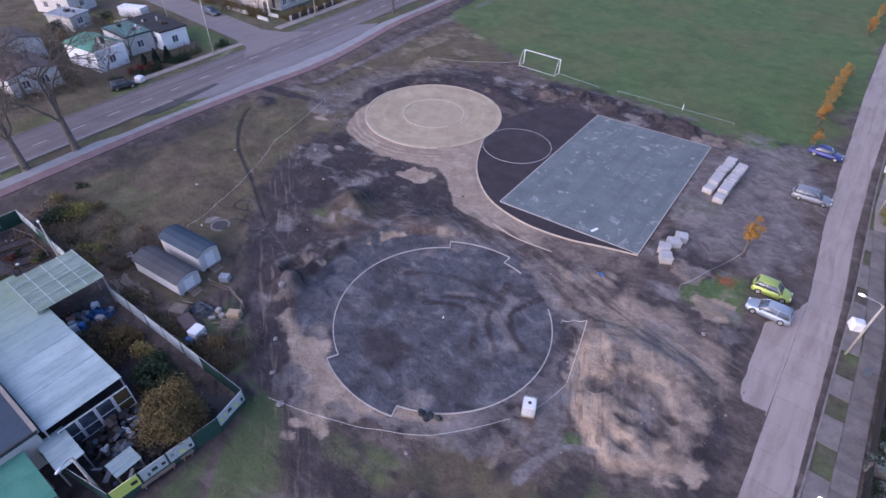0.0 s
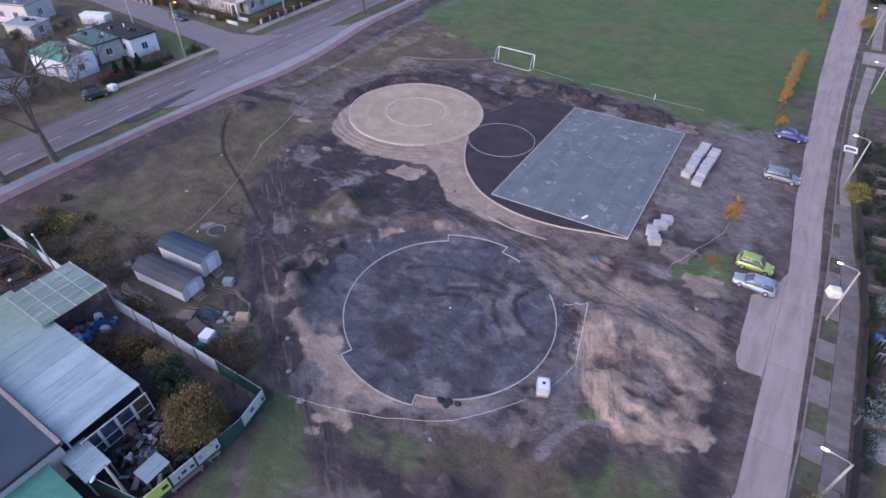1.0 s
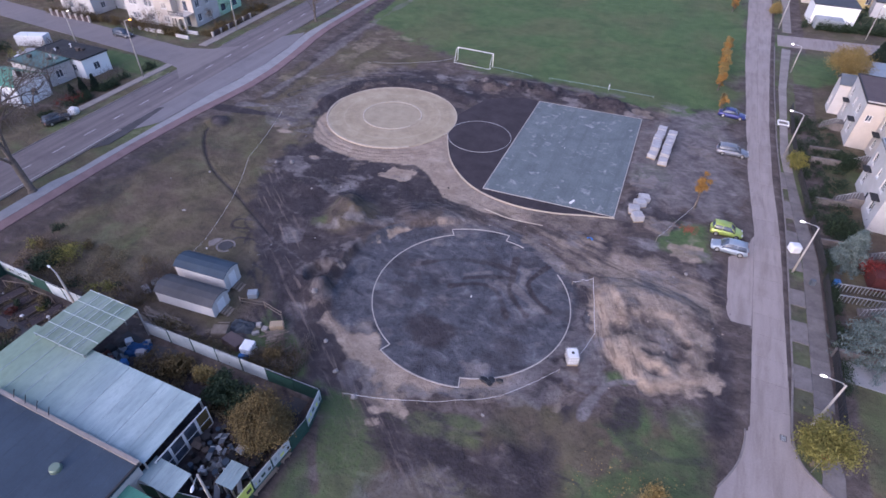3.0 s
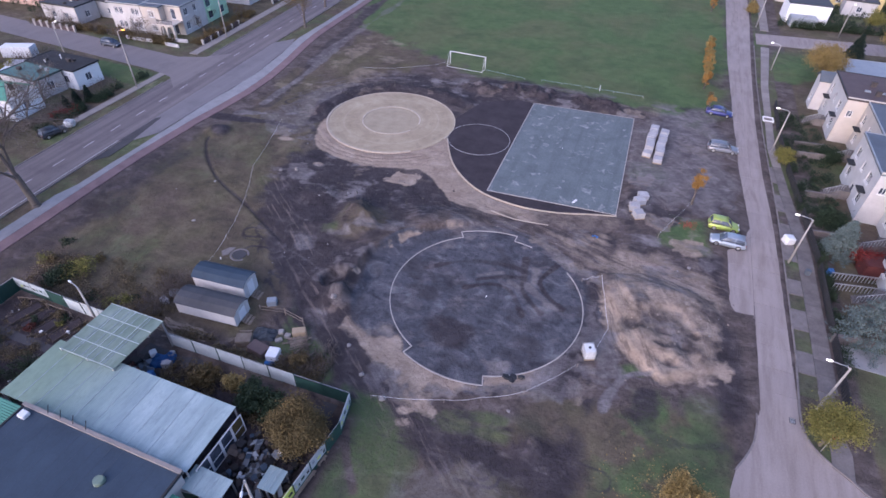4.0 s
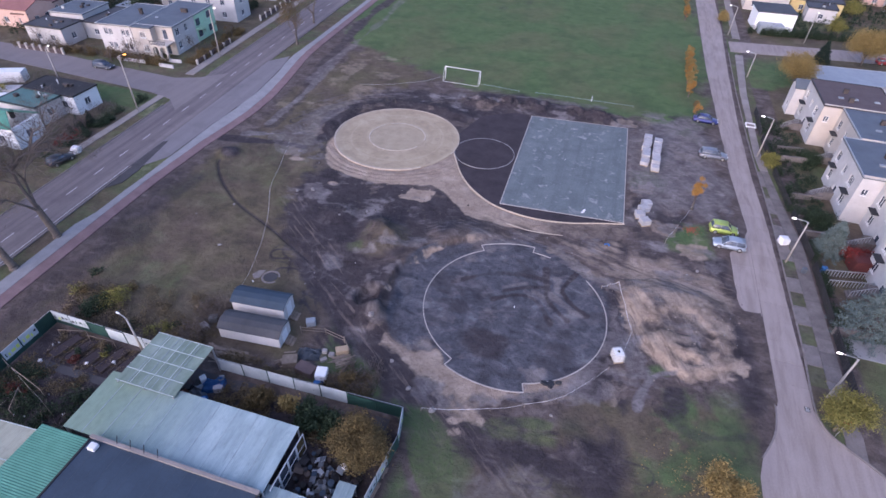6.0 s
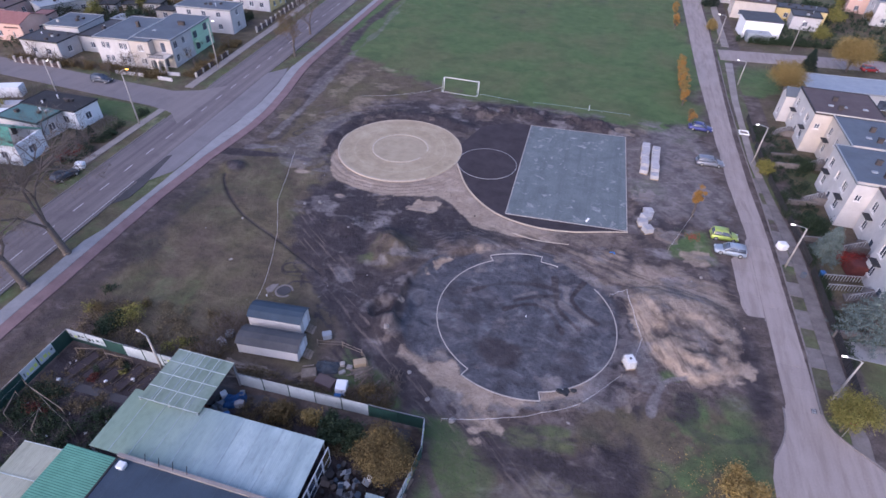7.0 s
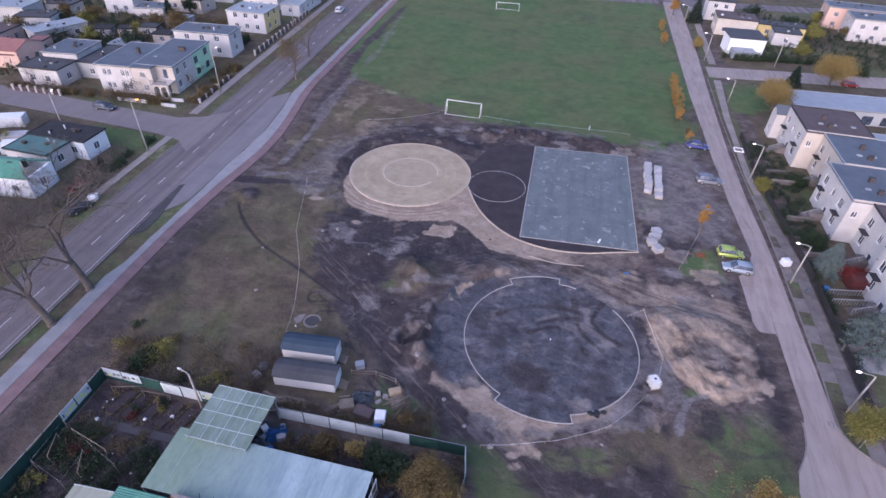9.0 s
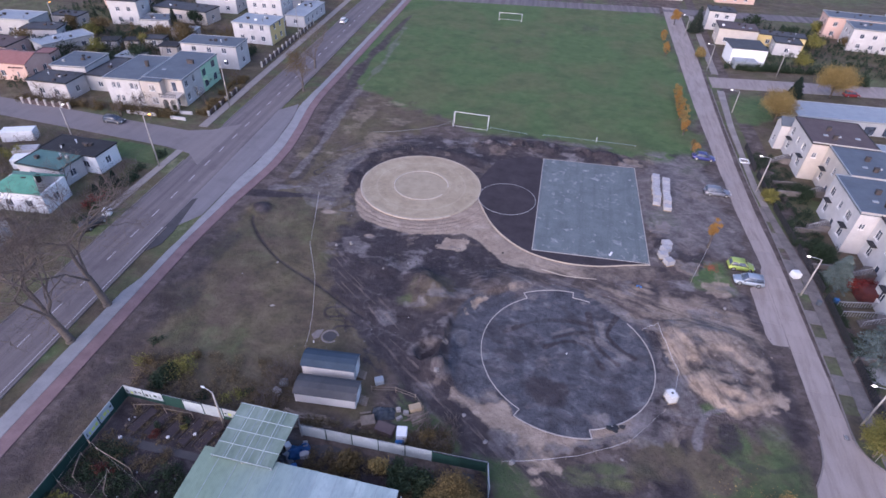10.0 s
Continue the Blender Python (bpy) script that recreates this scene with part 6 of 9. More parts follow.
far_houses = (
    # x, y, turn, wide, deep, tall, walls, roof, rise, label
    (-97.8, 69.2, 6, 14.2, 6.6, 5.4, "white", "felt_blue", 0, "white two-storey house with flat grey roof"),
    (-95.8, 89.5, 2, 11.0, 9.0, 5.1, "white", "felt_light", 0, "white two-storey house with pale roof and yellow end wall"),
    (-103.0, 110.0, 5, 11.0, 9.0, 7.2, "white", "felt", 0, "tall white house with many windows"),
    (-89.2, 107.4, 3, 6.0, 17.0, 3.1, "white", "felt_light", 0, "low white house along the main road"),
    (-117.0, 42.2, 4, 9.2, 6.0, 3.6, "white", "felt", 0, "low white bungalow with dark flat roof"),
    (-116.8, 49.0, 8, 8.0, 9.0, 4.5, "white", "felt_blue", 0, "white bungalow with grey terraced roof"),
    (-108.2, 49.0, 4, 6.0, 11.0, 3.4, "grey_wall", "felt", 0, "low grey outbuilding with dark roof"),
    (-139.2, 47.0, 6, 15.5, 8.0, 3.9, "pinkish", "tiles_red", 1.4, "pinkish house with red roof"),
    (-152.0, 56.2, 8, 13.3, 8.0, 3.3, "pinkish", "felt_brown", 0, "long low pink house with brown roof"),
    (-137.5, 64.5, -24, 6.0, 12.5, 3.2, "grey_wall", "felt_light", 0, "low grey house with pale blue roof"),
    (-147.0, 70.5, 18, 9.2, 6.0, 3.3, "white", "felt", 0, "white house with dark roof"),
    (-160.0, 73.0, 10, 12.0, 8.0, 4.2, "grey_wall", "felt_light", 0, "grey house with pale roof"),
    (-137.0, 92.0, 10, 8.5, 7.0, 6.5, "white", "felt", 0, "tall white house with windows"),
    (-124.0, 88.0, 14, 8.0, 6.0, 3.4, "white", "felt_blue", 0, "low white house with grey roof"),
    (-129.0, 100.5, -2, 18.0, 7.0, 3.6, "cream", "felt", 0, "cream house with dark flat roof"),
    (-122.0, 112.0, 8, 13.0, 8.0, 6.0, "white", "felt_blue", 0, "white two-storey house far off"),
    (-150.0, 105.0, 8, 12.0, 8.0, 5.0, "pinkish", "tiles_red", 1.2, "pink house with red roof far off"),
    (-104.0, 126.0, 8, 14.0, 9.0, 5.6, "white", "felt", 0, "white house with dark roof far off"),
    (-135.0, 128.0, 8, 14.0, 9.0, 5.6, "cream", "tiles_red", 1.3, "cream house with red roof far off"),
    (-92.0, 146.0, 8, 12.0, 9.0, 6.0, "white", "felt_blue", 0, "white flat-roofed house far off"),
    (-112.0, 63.0, 6, 6.0, 4.0, 2.5, "grey_wall", "felt_light", 0, "low shed with pale roof"),
    (-127.5, 48.0, 14, 3.6, 13.5, 3.0, "pinkish", "tiles_red", 0, "long low pink outbuilding with red roof"),
    (-124.0, 71.8, 18, 4.2, 3.4, 2.3, "grey_wall", "felt_black", 0, "small dark garden shed"),
    (-118.8, 74.2, 16, 3.6, 3.0, 2.2, "cream", "felt_black", 0, "small garden shed with black roof"),
    (-114.6, 76.6, 12, 5.0, 3.6, 2.4, "grey_wall", "felt", 0, "low garden shed with dark roof"),
    (-107.0, 72.5, 10, 4.6, 3.8, 2.6, "cream", "felt_black", 0, "cream garden shed with black roof"),
    (-112.0, 84.5, 6, 6.5, 4.0, 2.8, "white", "felt_light", 0, "low white outbuilding with pale roof"),
    (-150.0, 84.0, 8, 8.0, 5.0, 3.2, "cream", "felt", 0, "low cream house among trees"),
    (38.0, 135.5, -2, 11.0, 8.0, 4.6, "cream", "felt_brown", 0, "cream two-storey house with skylights"),
    (37.0, 151.0, -2, 8.0, 7.0, 5.6, "white", "felt", 0, "white house with dark roof near the corner"),
    (53.0, 130.5, -4, 7.0, 6.0, 3.4, "white", "felt", 0, "low white outbuilding with grey roof"),
    (50.0, 138.0, -4, 13.0, 5.0, 3.4, "yellow_wall", "felt", 0, "low ochre outbuilding with dark roof"),
    (76.5, 143.0, -4, 16.0, 9.0, 6.2, "white", "felt_blue", 0, "white two-storey house with grey roof"),
    (73.0, 155.0, -4, 18.0, 8.0, 6.2, "pinkish", "felt_blue", 0, "salmon pink house with blue-grey roof"),
    (88.0, 128.0, -4, 12.0, 8.0, 6.0, "pinkish", "felt", 0, "pink house with dark roof"),
    (96.0, 165.0, -4, 16.0, 9.0, 6.0, "white", "tiles_red", 1.2, "white house with red roof far off"),
    (20.0, 186.0, 6, 14.0, 9.0, 6.0, "cream", "felt", 0, "cream house beyond the field"),
    (46.0, 190.0, 6, 14.0, 9.0, 6.0, "pinkish", "tiles_red", 1.2, "pink house beyond the field"),
    (-10.0, 182.0, 6, 14.0, 9.0, 6.0, "white", "felt", 0, "white house beyond the field"),
    (-44.0, 178.0, 6, 16.0, 9.0, 6.0, "white", "felt_brown", 0, "white house with brown roof beyond the field"),
    (-87.7, 5.0, 8, 8.5, 5.6, 3.5, "garage_white", "tin_green", 1.4, "bright white cottage with green hipped tin roof"),
    (-90.8, 13.2, 0, 8.2, 5.0, 3.2, "white", "tin_teal", 0, "low white house with faded teal tin roof"),
    (-91.0, 18.4, 1, 10.8, 5.2, 3.3, "garage_white", "felt_black", 0, "low white house with black felt roof"),
    (-108.5, 10.5, 20, 6.0, 4.6, 2.6, "grey_wall", "felt_light", 0, "low grey garage with dark roof"),
    (-121.5, 13.5, 22, 9.0, 7.0, 3.6, "white", "felt_blue", 0, "low white house with grey roof behind the cottages"),
    (-101.0, -4.0, 6, 8.0, 7.0, 3.4, "white", "felt", 1.0, "white cottage with dark roof"),
    (-88.0, -7.6, 2, 8.6, 7.4, 3.0, "white", "felt_brown", 1.0, "white cottage with black-brown roof among trees"),
)
for x, y, turn, w, d, h, wall, roof, rise, label in far_houses:
    n, k = max(1, int(w / 3.6)), max(1, int(d / 3.6))
    rows = (lambda length, c: two_rows(length, c, 1.2, 0.9, 3.7, 1.3)) if h > 5 else (lambda length, c: two_rows(length, c, 1.2, 1.0, 1.0, 1.25)[:c])
    south, other = (rows(w, n) if w > 3 else ()), (rows(d, k) if d > 3 else ())
    home = house(pose(x, y, -0.06, 0, 0, turn), w, d, h, label, wall, roof, south, other if x < 0 else (), () if x < 0 else other, [(w * (0.25 + 0.1 * (int(x) % 5)), d * (0.35 + 0.1 * (int(y) % 4)), 0.3, 0.6), (w * 0.7, d * 0.62, 0.2, 0.45)] if w > 5 else (), [(w * 0.62, d * 0.3), (w * 0.8, d * 0.3)] if "skylights" in label else (), 0.2, rise, hip="hipped" in label, east_wall="yellow_wall" if "yellow end" in label else None)
    if not rise and w > 5:
        rr = np.random.RandomState(int(abs(x * 3 + y)))
        for k in range(rr.randint(2, 5)):
            u, v, tall = rr.uniform(0.8, w - 0.8), rr.uniform(0.8, d - 0.8), rr.uniform(0.25, 0.7)
            bm = bmesh.new()
            if k % 2:
                tube(bm, (u, v, h + 0.2), (u, v, h + 0.25 + tall), 0.09, 0.09, 8)
                tube(bm, (u, v, h + 0.25 + tall), (u, v, h + 0.33 + tall), 0.16, 0.16, 8)
            else:
                soft_box(bm, u - 0.3, v - 0.25, h + 0.2, u + 0.3, v + 0.25, h + 0.25 + tall * 0.7, 0.03)
            part("roof_vent", bm, M[("dark", "metal", "plastic_white", "brick")[rr.randint(4)]], home)
ob = thing("garage", pose(38.8, 117.2, -0.06, 0, 0, 4), "bright white gabled garage end", "garage")
bm = bmesh.new()
wall_panel(bm, pose(0, 0, 0), 9.2, 4.3, 0.3, ())
box(bm, 0, 0.3, 0, 0.3, 7.0, 4.3)
box(bm, 8.9, 0.3, 0, 9.2, 7.0, 4.3)
part("wall", bm, M["garage_white"], ob)
bm = bmesh.new()
box(bm, -0.2, -0.1, 4.31, 9.4, 9.2, 4.5)
part("roof", bm, M["felt"], ob)
bm = bmesh.new()
soft_box(bm, 0.6, -3.6, 0.0, 6.4, -0.02, 2.2, 0.15)
part("annex", bm, M["felt_light"], ob, "pale blue lean-to")

# ---- the fenced compound ----
def corrugated(bm, w, d, z, pitch=0.2, tall=0.03, slope=0.0, thick=0.02):
    n = max(4, int(w / pitch * 2))
    lo, hi = [], []
    for k in range(n + 1):
        zz = z + (tall if k % 2 else 0)
        lo.append([bm.verts.new((w * k / n, y, zz + slope * y)) for y in (0, d)])
        hi.append([bm.verts.new((w * k / n, y, zz + slope * y + thick)) for y in (0, d)])
    for a, b, c, e in zip(lo, lo[1:], hi, hi[1:]):
        bm.faces.new((a[0], b[0], b[1], a[1])), bm.faces.new((c[0], c[1], e[1], e[0]))
        bm.faces.new((a[0], c[0], e[0], b[0])), bm.faces.new((a[1], b[1], e[1], c[1]))
    bm.faces.new((lo[0][0], lo[0][1], hi[0][1], hi[0][0])), bm.faces.new((lo[-1][0], hi[-1][0], hi[-1][1], lo[-1][1]))


def canopy(name, m, w, d, tall, sheets, material, label, ribs=0, mossy=0, slope=0.02, cross=()):
    ob = thing(name, m, label, "canopy")
    sw = w / sheets
    meshes = {}
    for k in range(sheets):
        key = "sheet_mossy" if k < mossy else material
        if key not in meshes:
            bm = bmesh.new()
            corrugated(bm, sw + 0.05, d, tall, 0.16, 0.045 if material == "tin_green" else 0.012, slope)
            meshes[key] = finish(bm, "sheet")
            meshes[key].materials.append(M[key])
        piece("sheet", meshes[key], ob, pose(k * sw, 0, 0.012 * (k % 2)))
        if k and material not in ("tin_green", "sheet_cream"):
            bm = bmesh.new()
            a, b = (k * sw - 0.03, 0.0, tall + slope * 0.0), (k * sw + 0.03, d, tall + slope * d)
            box(bm, a[0], a[1], a[2] + 0.03, b[0], b[1], a[2] + 0.055)
            if slope:
                for v in bm.verts:
                    v.co.z += slope * v.co.y
            part("seam", bm, M["sheet_seam"], ob)
    for x in (0.1, w / 2, w - 0.1):
        for y in (0.1, d - 0.1):
            bm = bmesh.new()
            box(bm, x - 0.06, y - 0.06, 0, x + 0.06, y + 0.06, tall - 0.1 + slope * y)
            part("post", bm, M["metal"], ob)
    for y in (0.1, d - 0.1):
        bm = bmesh.new()
        box(bm, 0, y - 0.05, tall - 0.1 + slope * y, w, y + 0.05, tall - 0.005 + slope * y)
        part("beam", bm, M["metal"], ob)
    for k in range(ribs):
        y = 0.05 + (d - 0.1) * k / (ribs - 1)
        bm = bmesh.new()
        box(bm, 0, y - 0.03, tall + 0.045 + slope * y, w, y + 0.03, tall + 0.08 + slope * y)
        part("rib", bm, M["rib"], ob)
    for x in cross:
        bm = bmesh.new()
        box(bm, x - 0.03, 0.1, tall + 0.085, x + 0.03, d - 0.1, tall + 0.105)
        part("rib", bm, M["rib"], ob)
    return ob


canopy("canopy", pose(-30.6, -25.6, -0.06, 0, 0, 1), 6.1, 5.9, 3.55, 5, "sheet_mossy", "mossy translucent sheet canopy with white ribs", 5, 5, 0.0, (1.5, 3.05, 4.6))
canopy("canopy", pose(-31.6, -30.6, -0.06, 0, 0, 1.2), 18.9, 5.9, 3.1, 10, "sheet_long", "long canopy of weathered pale fibre sheets", 0, 0, 0.02)
canopy("canopy", pose(-36.9, -37.5, -0.06, 0, 0, 4), 5.2, 5.8, 2.8, 4, "sheet_cream", "low canopy of cream sheets", 3, 0, 0.0)
shop = house(pose(-27.8, -52.0, -0.06, 0, 0, 1.0), 15.4, 21.2, 3.3, "flat-roofed low building with dark blue-grey felt roof", "grey_wall", "felt_navy", east=[(4, 1, 1.6, 1.2), (10, 0, 1.2, 2.1, 1)], over=0.1, name="low_building")
bm = bmesh.new()
tube(bm, (10.5, 18.6, 3.5), (10.5, 18.6, 3.85), 0.45, 0.35, 12)
part("vent", bm, M["sheet_mossy"], shop)
for k in range(4):
    bm = bmesh.new()
    tube(bm, (2.6 + 1.3 * k, 21.0, 3.4), (2.3 + 1.3 * k, 21.7, 4.2), 0.035, seg=5)
    part("bracket", bm, M["dark"], shop)
bm = bmesh.new()
box(bm, -0.12, 21.12, 3.3, 15.5, 21.42, 3.72)
part("fascia", bm, M["paving_old"], shop, "grey-tan edge board of the roof")
for k in range(1, 15):
    bm = bmesh.new()
    box(bm, 1.03 * k - 0.02, -0.05, 3.52, 1.03 * k + 0.02, 21.1, 3.53)
    part("felt_lap", bm, M["felt_lap"], shop)
bm = bmesh.new()
soft_box(bm, 0.5, 20.2, 3.5, 1.2, 20.8, 3.9, 0.05)
part("roof_box", bm, M["plastic_white"], shop)
green = thing("green_roof_shed", pose(-33.9, -47.6, -0.06, 0, 0, 1.5), "shed with bright green corrugated tin roof", "shed")
for k in range(6):
    bm = bmesh.new()
    corrugated(bm, 16.6, 1.08, 3.1, 0.2, 0.04, 0.0)
    part("sheet", bm, M["tin_green"], green).matrix_local = pose(1.0 + 1.05 * (k + 1), 0, 0.01 * (k % 2), 0, 0, 90)
bm = bmesh.new()
box(bm, 1.2, 0.2, 0, 7.0, 16.2, 3.05)
part("wall", bm, M["grey_wall"], green)
lean = canopy("lean_to", pose(-13.0, -31.0, -0.06), 3.4, 1.9, 2.1, 3, "sheet", "small lean-to roof of blue-grey sheets", 0, 0, 0.05)
canopy("green_shelter", pose(-13.2, -38.4, -0.06, 0, 0, 0.5), 5.6, 6.7, 2.6, 5, "tin_green", "open shelter with bright green corrugated tin roof", 0, 0, 0.0)
canopy("lean_to", pose(-7.9, -28.7, -0.06, 0, 0, 2), 1.5, 1.9, 1.7, 3, "sheet", "little ribbed tin shelter behind the banner fence", 0, 0, 0.0)

FENCE = "fence runs round the compound"


def fence_run(x0, y0, x1, y1, kinds, label, tall=1.9):
    """A fence of posts and panels; one letter a panel: w white sheet, g green, b banner, l lime banner, c corrugated."""
    d = math.hypot(x1 - x0, y1 - y0)
    ob = thing("fence", pose(x0, y0, -0.06, 0, 0, math.degrees(math.atan2(y1 - y0, x1 - x0))), label, "fence", FENCE)
    step = d / len(kinds)
    for k in range(len(kinds) + 1):
        bm = bmesh.new()
        box(bm, k * step - 0.04, -0.04, 0, k * step + 0.04, 0.04, tall + 0.08)
        part("post", bm, M["green_panel"], ob)
    for k, c in enumerate(kinds):
        bm = bmesh.new()
        if c == "c":
            b2 = bmesh.new()
            corrugated(b2, step - 0.1, tall - 0.1, 0.0, 0.18, 0.035)
            merge(bm, b2, pose(k * step + 0.05, 0.03, 0.1, 90, 0, 0))
        else:
            box(bm, k * step + 0.05, -0.015, 0.1, (k + 1) * step - 0.05, 0.015, tall - random.uniform(0.0, 0.22))
        part("panel", bm, M["green_panel" if c in "gbl" else "banner"], ob)
        if c in "bl":
            bm = bmesh.new()
            for s in (-1, 1):
                box(bm, k * step + 0.08, min(s * 0.02, s * 0.045), 0.7, (k + 1) * step - 0.08, max(s * 0.02, s * 0.045), tall + 0.02)
            part("banner", bm, M["lime" if c == "l" else "banner"], ob, "lime and white advertising banner" if c == "l" else "white advertising banner")
            x, top = k * step + 0.2, (k + 1) * step - 0.25
            while x < top:
                wide = random.uniform(0.15, 0.45)
                bm = bmesh.new()
                for s in (-1, 1):
                    z0 = random.uniform(0.85, 1.2)
                    box(bm, x, min(s * 0.046, s * 0.05), z0, min(x + wide, top), max(s * 0.046, s * 0.05), z0 + random.uniform(0.2, 0.5))
                part("print", bm, M[random.choice(("lime", "lime", "green_panel", "dark", "felt_light"))], ob)
                x += wide + random.uniform(0.1, 0.35)
    bm = bmesh.new()
    box(bm, 0, -0.02, tall + 0.0, d, 0.02, tall + 0.03)
    part("rail", bm, M["metal"], ob)


fence_run(-44.9, -20.0, -31.0, -19.9, "bbgwcb", "compound fence of green panels and white sheets")
fence_run(-24.8, -19.6, -5.5, -18.8, "wccwcgg", "compound fence of pale corrugated sheets on green posts")
fence_run(-5.5, -18.8, -4.9, -21.6, "b", "fence corner with a white banner")
fence_run(-4.9, -21.6, -5.6, -29.6, "gbbl", "fence with a row of lime and white banners")
fence_run(-5.6, -29.6, -15.0, -31.6, "ggggg", "green panel fence at the corner")
fence_run(-44.9, -20.0, -44.5, -34.0, "gbbgggg", "green mesh fence with white banners facing the road")
fence_run(-44.5, -34.0, -45.5, -60.0, "gggggggg", "green mesh fence along the cycle path")
# white sheds on the meadow side of the fence
def shed(x, y, turn, w, d, tall, label, roof="felt_navy"):
    ob = thing("shed", pose(x, y, 0.25, 0, 0, turn), label, "shed", "white sheds")
    bm = bmesh.new()
    for a in range(3):
        for b in range(2):
            soft_box(bm, 0.2 + a * (w - 0.6) / 2, 0.2 + b * (d - 0.6), -0.4, 0.5 + a * (w - 0.6) / 2, 0.5 + b * (d - 0.6), 0.0, 0.03)
    part("footing", bm, M["block"], ob)
    prof = [(0, 0), (d, 0), (d, tall - 0.45), (d * 0.78, tall - 0.12), (d / 2, tall), (d * 0.22, tall - 0.12), (0, tall - 0.45)]
    bm = bmesh.new()
    a = [bm.verts.new((0, y, z)) for y, z in prof]
    b = [bm.verts.new((w, y, z)) for y, z in prof]
    bm.faces.new(a[::-1]), bm.faces.new(b)
    for k in range(len(prof)):
        bm.faces.new((a[k], a[(k + 1) % 7], b[(k + 1) % 7], b[k]))
    part("body", bm, M["white"], ob)
    bm = bmesh.new()
    o = 0.12
    top = [(d + o, tall - 0.52), (d * 0.78, tall - 0.1), (d / 2, tall + 0.02), (d * 0.22, tall - 0.1), (-o, tall - 0.52)]
    rows = [[bm.verts.new((x, y, z + up)) for y, z in top] for up in (0.005, 0.07) for x in (-o, w + o)]
    for k in range(4):
        bm.faces.new((rows[0][k], rows[1][k], rows[1][k + 1], rows[0][k + 1])), bm.faces.new((rows[2][k], rows[2][k + 1], rows[3][k + 1], rows[3][k]))
        for i, j in ((0, 2), (1, 3)):
            bm.faces.new((rows[i][k], rows[i][k + 1], rows[j][k + 1], rows[j][k]))
    for k in (0, 4):
        bm.faces.new((rows[0][k], rows[1][k], rows[3][k], rows[2][k]))
    part("roof", bm, M[roof], ob)
    bm = bmesh.new()
    box(bm, w + 0.005, d * 0.3, 0.05, w + 0.05, d * 0.72, tall - 0.6)
    part("door", bm, M["plastic_white"], ob)
    for k in range(3):
        bm = bmesh.new()
        box(bm, w + 0.1 + 0.3 * k, d * 0.28, -0.28 - 0.0 * k + 0.14 * (2 - k) - 0.05, w + 0.38 + 0.3 * k, d * 0.75, 0.14 * (2 - k) - 0.2)
        part("step", bm, M["wood"], ob)


shed(-27.75, -12.7, 6, 6.0, 2.4, 2.35, "white curved-roof shed with dark felt roof, higher one")
shed(-27.1, -16.1, 6, 6.7, 2.5, 1.95, "white curved-roof shed with dark felt roof, lower one", "felt")

# ---- street lamps and poles ----
def street_lamp(x, y, tall, reach, turn, lit="lamp_white", wood=False, label="tall street lamp with a lit white head"):
    ob = thing("street_lamp", pose(x, y, -0.06, 0, 0, turn), label, "street lamp", "street lamps")
    bm = bmesh.new()
    tube(bm, (0, 0, 0), (0, 0, tall), 0.13, 0.08, 10)
    part("pole", bm, M["pole"], ob)
    bm = bmesh.new()
    pipe(bm, [(0, 0, tall - 0.15), (0.25, 0, tall + 0.1), (reach, 0, tall + 0.25)], 0.04)
    part("arm", bm, M["metal"], ob)
    bm = bmesh.new()
    bmesh.ops.create_uvsphere(bm, u_segments=12, v_segments=8, radius=1)
    for v in bm.verts:
        v.co = Vector((reach + 0.18 + v.co.x * 0.27, v.co.y * 0.11, tall + 0.24 + v.co.z * 0.08))
    part("lamp_head", bm, M[lit], ob)
    return ob


for x, y, t in ((32.6, 18.3, 6.4), (33.4, -2.9, 6.0), (32.2, 46.1, 6.8), (34.1, 82.2, 5.0), (32.3, 109.8, 6.7), (29.6, 140.0, 6.0)):
    street_lamp(x, y, t, 1.5, 180)
street_lamp(50.0, 111.0, 6.7, 0.8, 60)
street_lamp(64.5, 76.0, 6.5, 0.8, 60)
street_lamp(-72.4, 23.6, 9.8, 0.9, 20, "lamp_amber", label="wooden street lamp pole with a lit amber lamp")
street_lamp(-93.6, 27.4, 6.8, 0.6, 90, label="street lamp beside the side street")
street_lamp(-74.6, 50.6, 9.7, 1.0, 10, label="tall street lamp beside the pavement")
street_lamp(-80.6, 98.0, 9.0, 1.0, 10, "lamp_white")
street_lamp(-145.0, 80.0, 8.0, 0.8, 0, "lamp_amber", label="amber street lamp among far houses")
street_lamp(-33.0, -20.6, 5.6, 0.9, 170, "plastic_white", label="leaning pole with an unlit lamp by the fence")
street_lamp(-7.2, -29.8, 5.4, 0.9, 300, "plastic_white", label="pole with an unlit lamp by the banner fence")

# ---- vehicles ----
def road_sign(x, y, tall):
    """A round red sign with a white bar on a thin post."""
    sign = thing("road_sign", pose(x, y, 0), "round red and white road sign on a thin steel post", "road sign")
    bm = bmesh.new()
    tube(bm, (0, 0, -0.1), (0, 0, tall), 0.032, 0.032, 8)
    part("post", bm, M["metal"], sign)
    bm = bmesh.new()
    tube(bm, (0, -0.04, tall - 0.32), (0, -0.065, tall - 0.32), 0.32, 0.32, 24)
    plate = part("plate", bm, M["sign_red"], sign)
    bm = bmesh.new()
    soft_box(bm, -0.23, -0.075, tall - 0.38, 0.23, -0.062, tall - 0.26, 0.005)
    part("bar", bm, M["frame"], plate, "white bar")


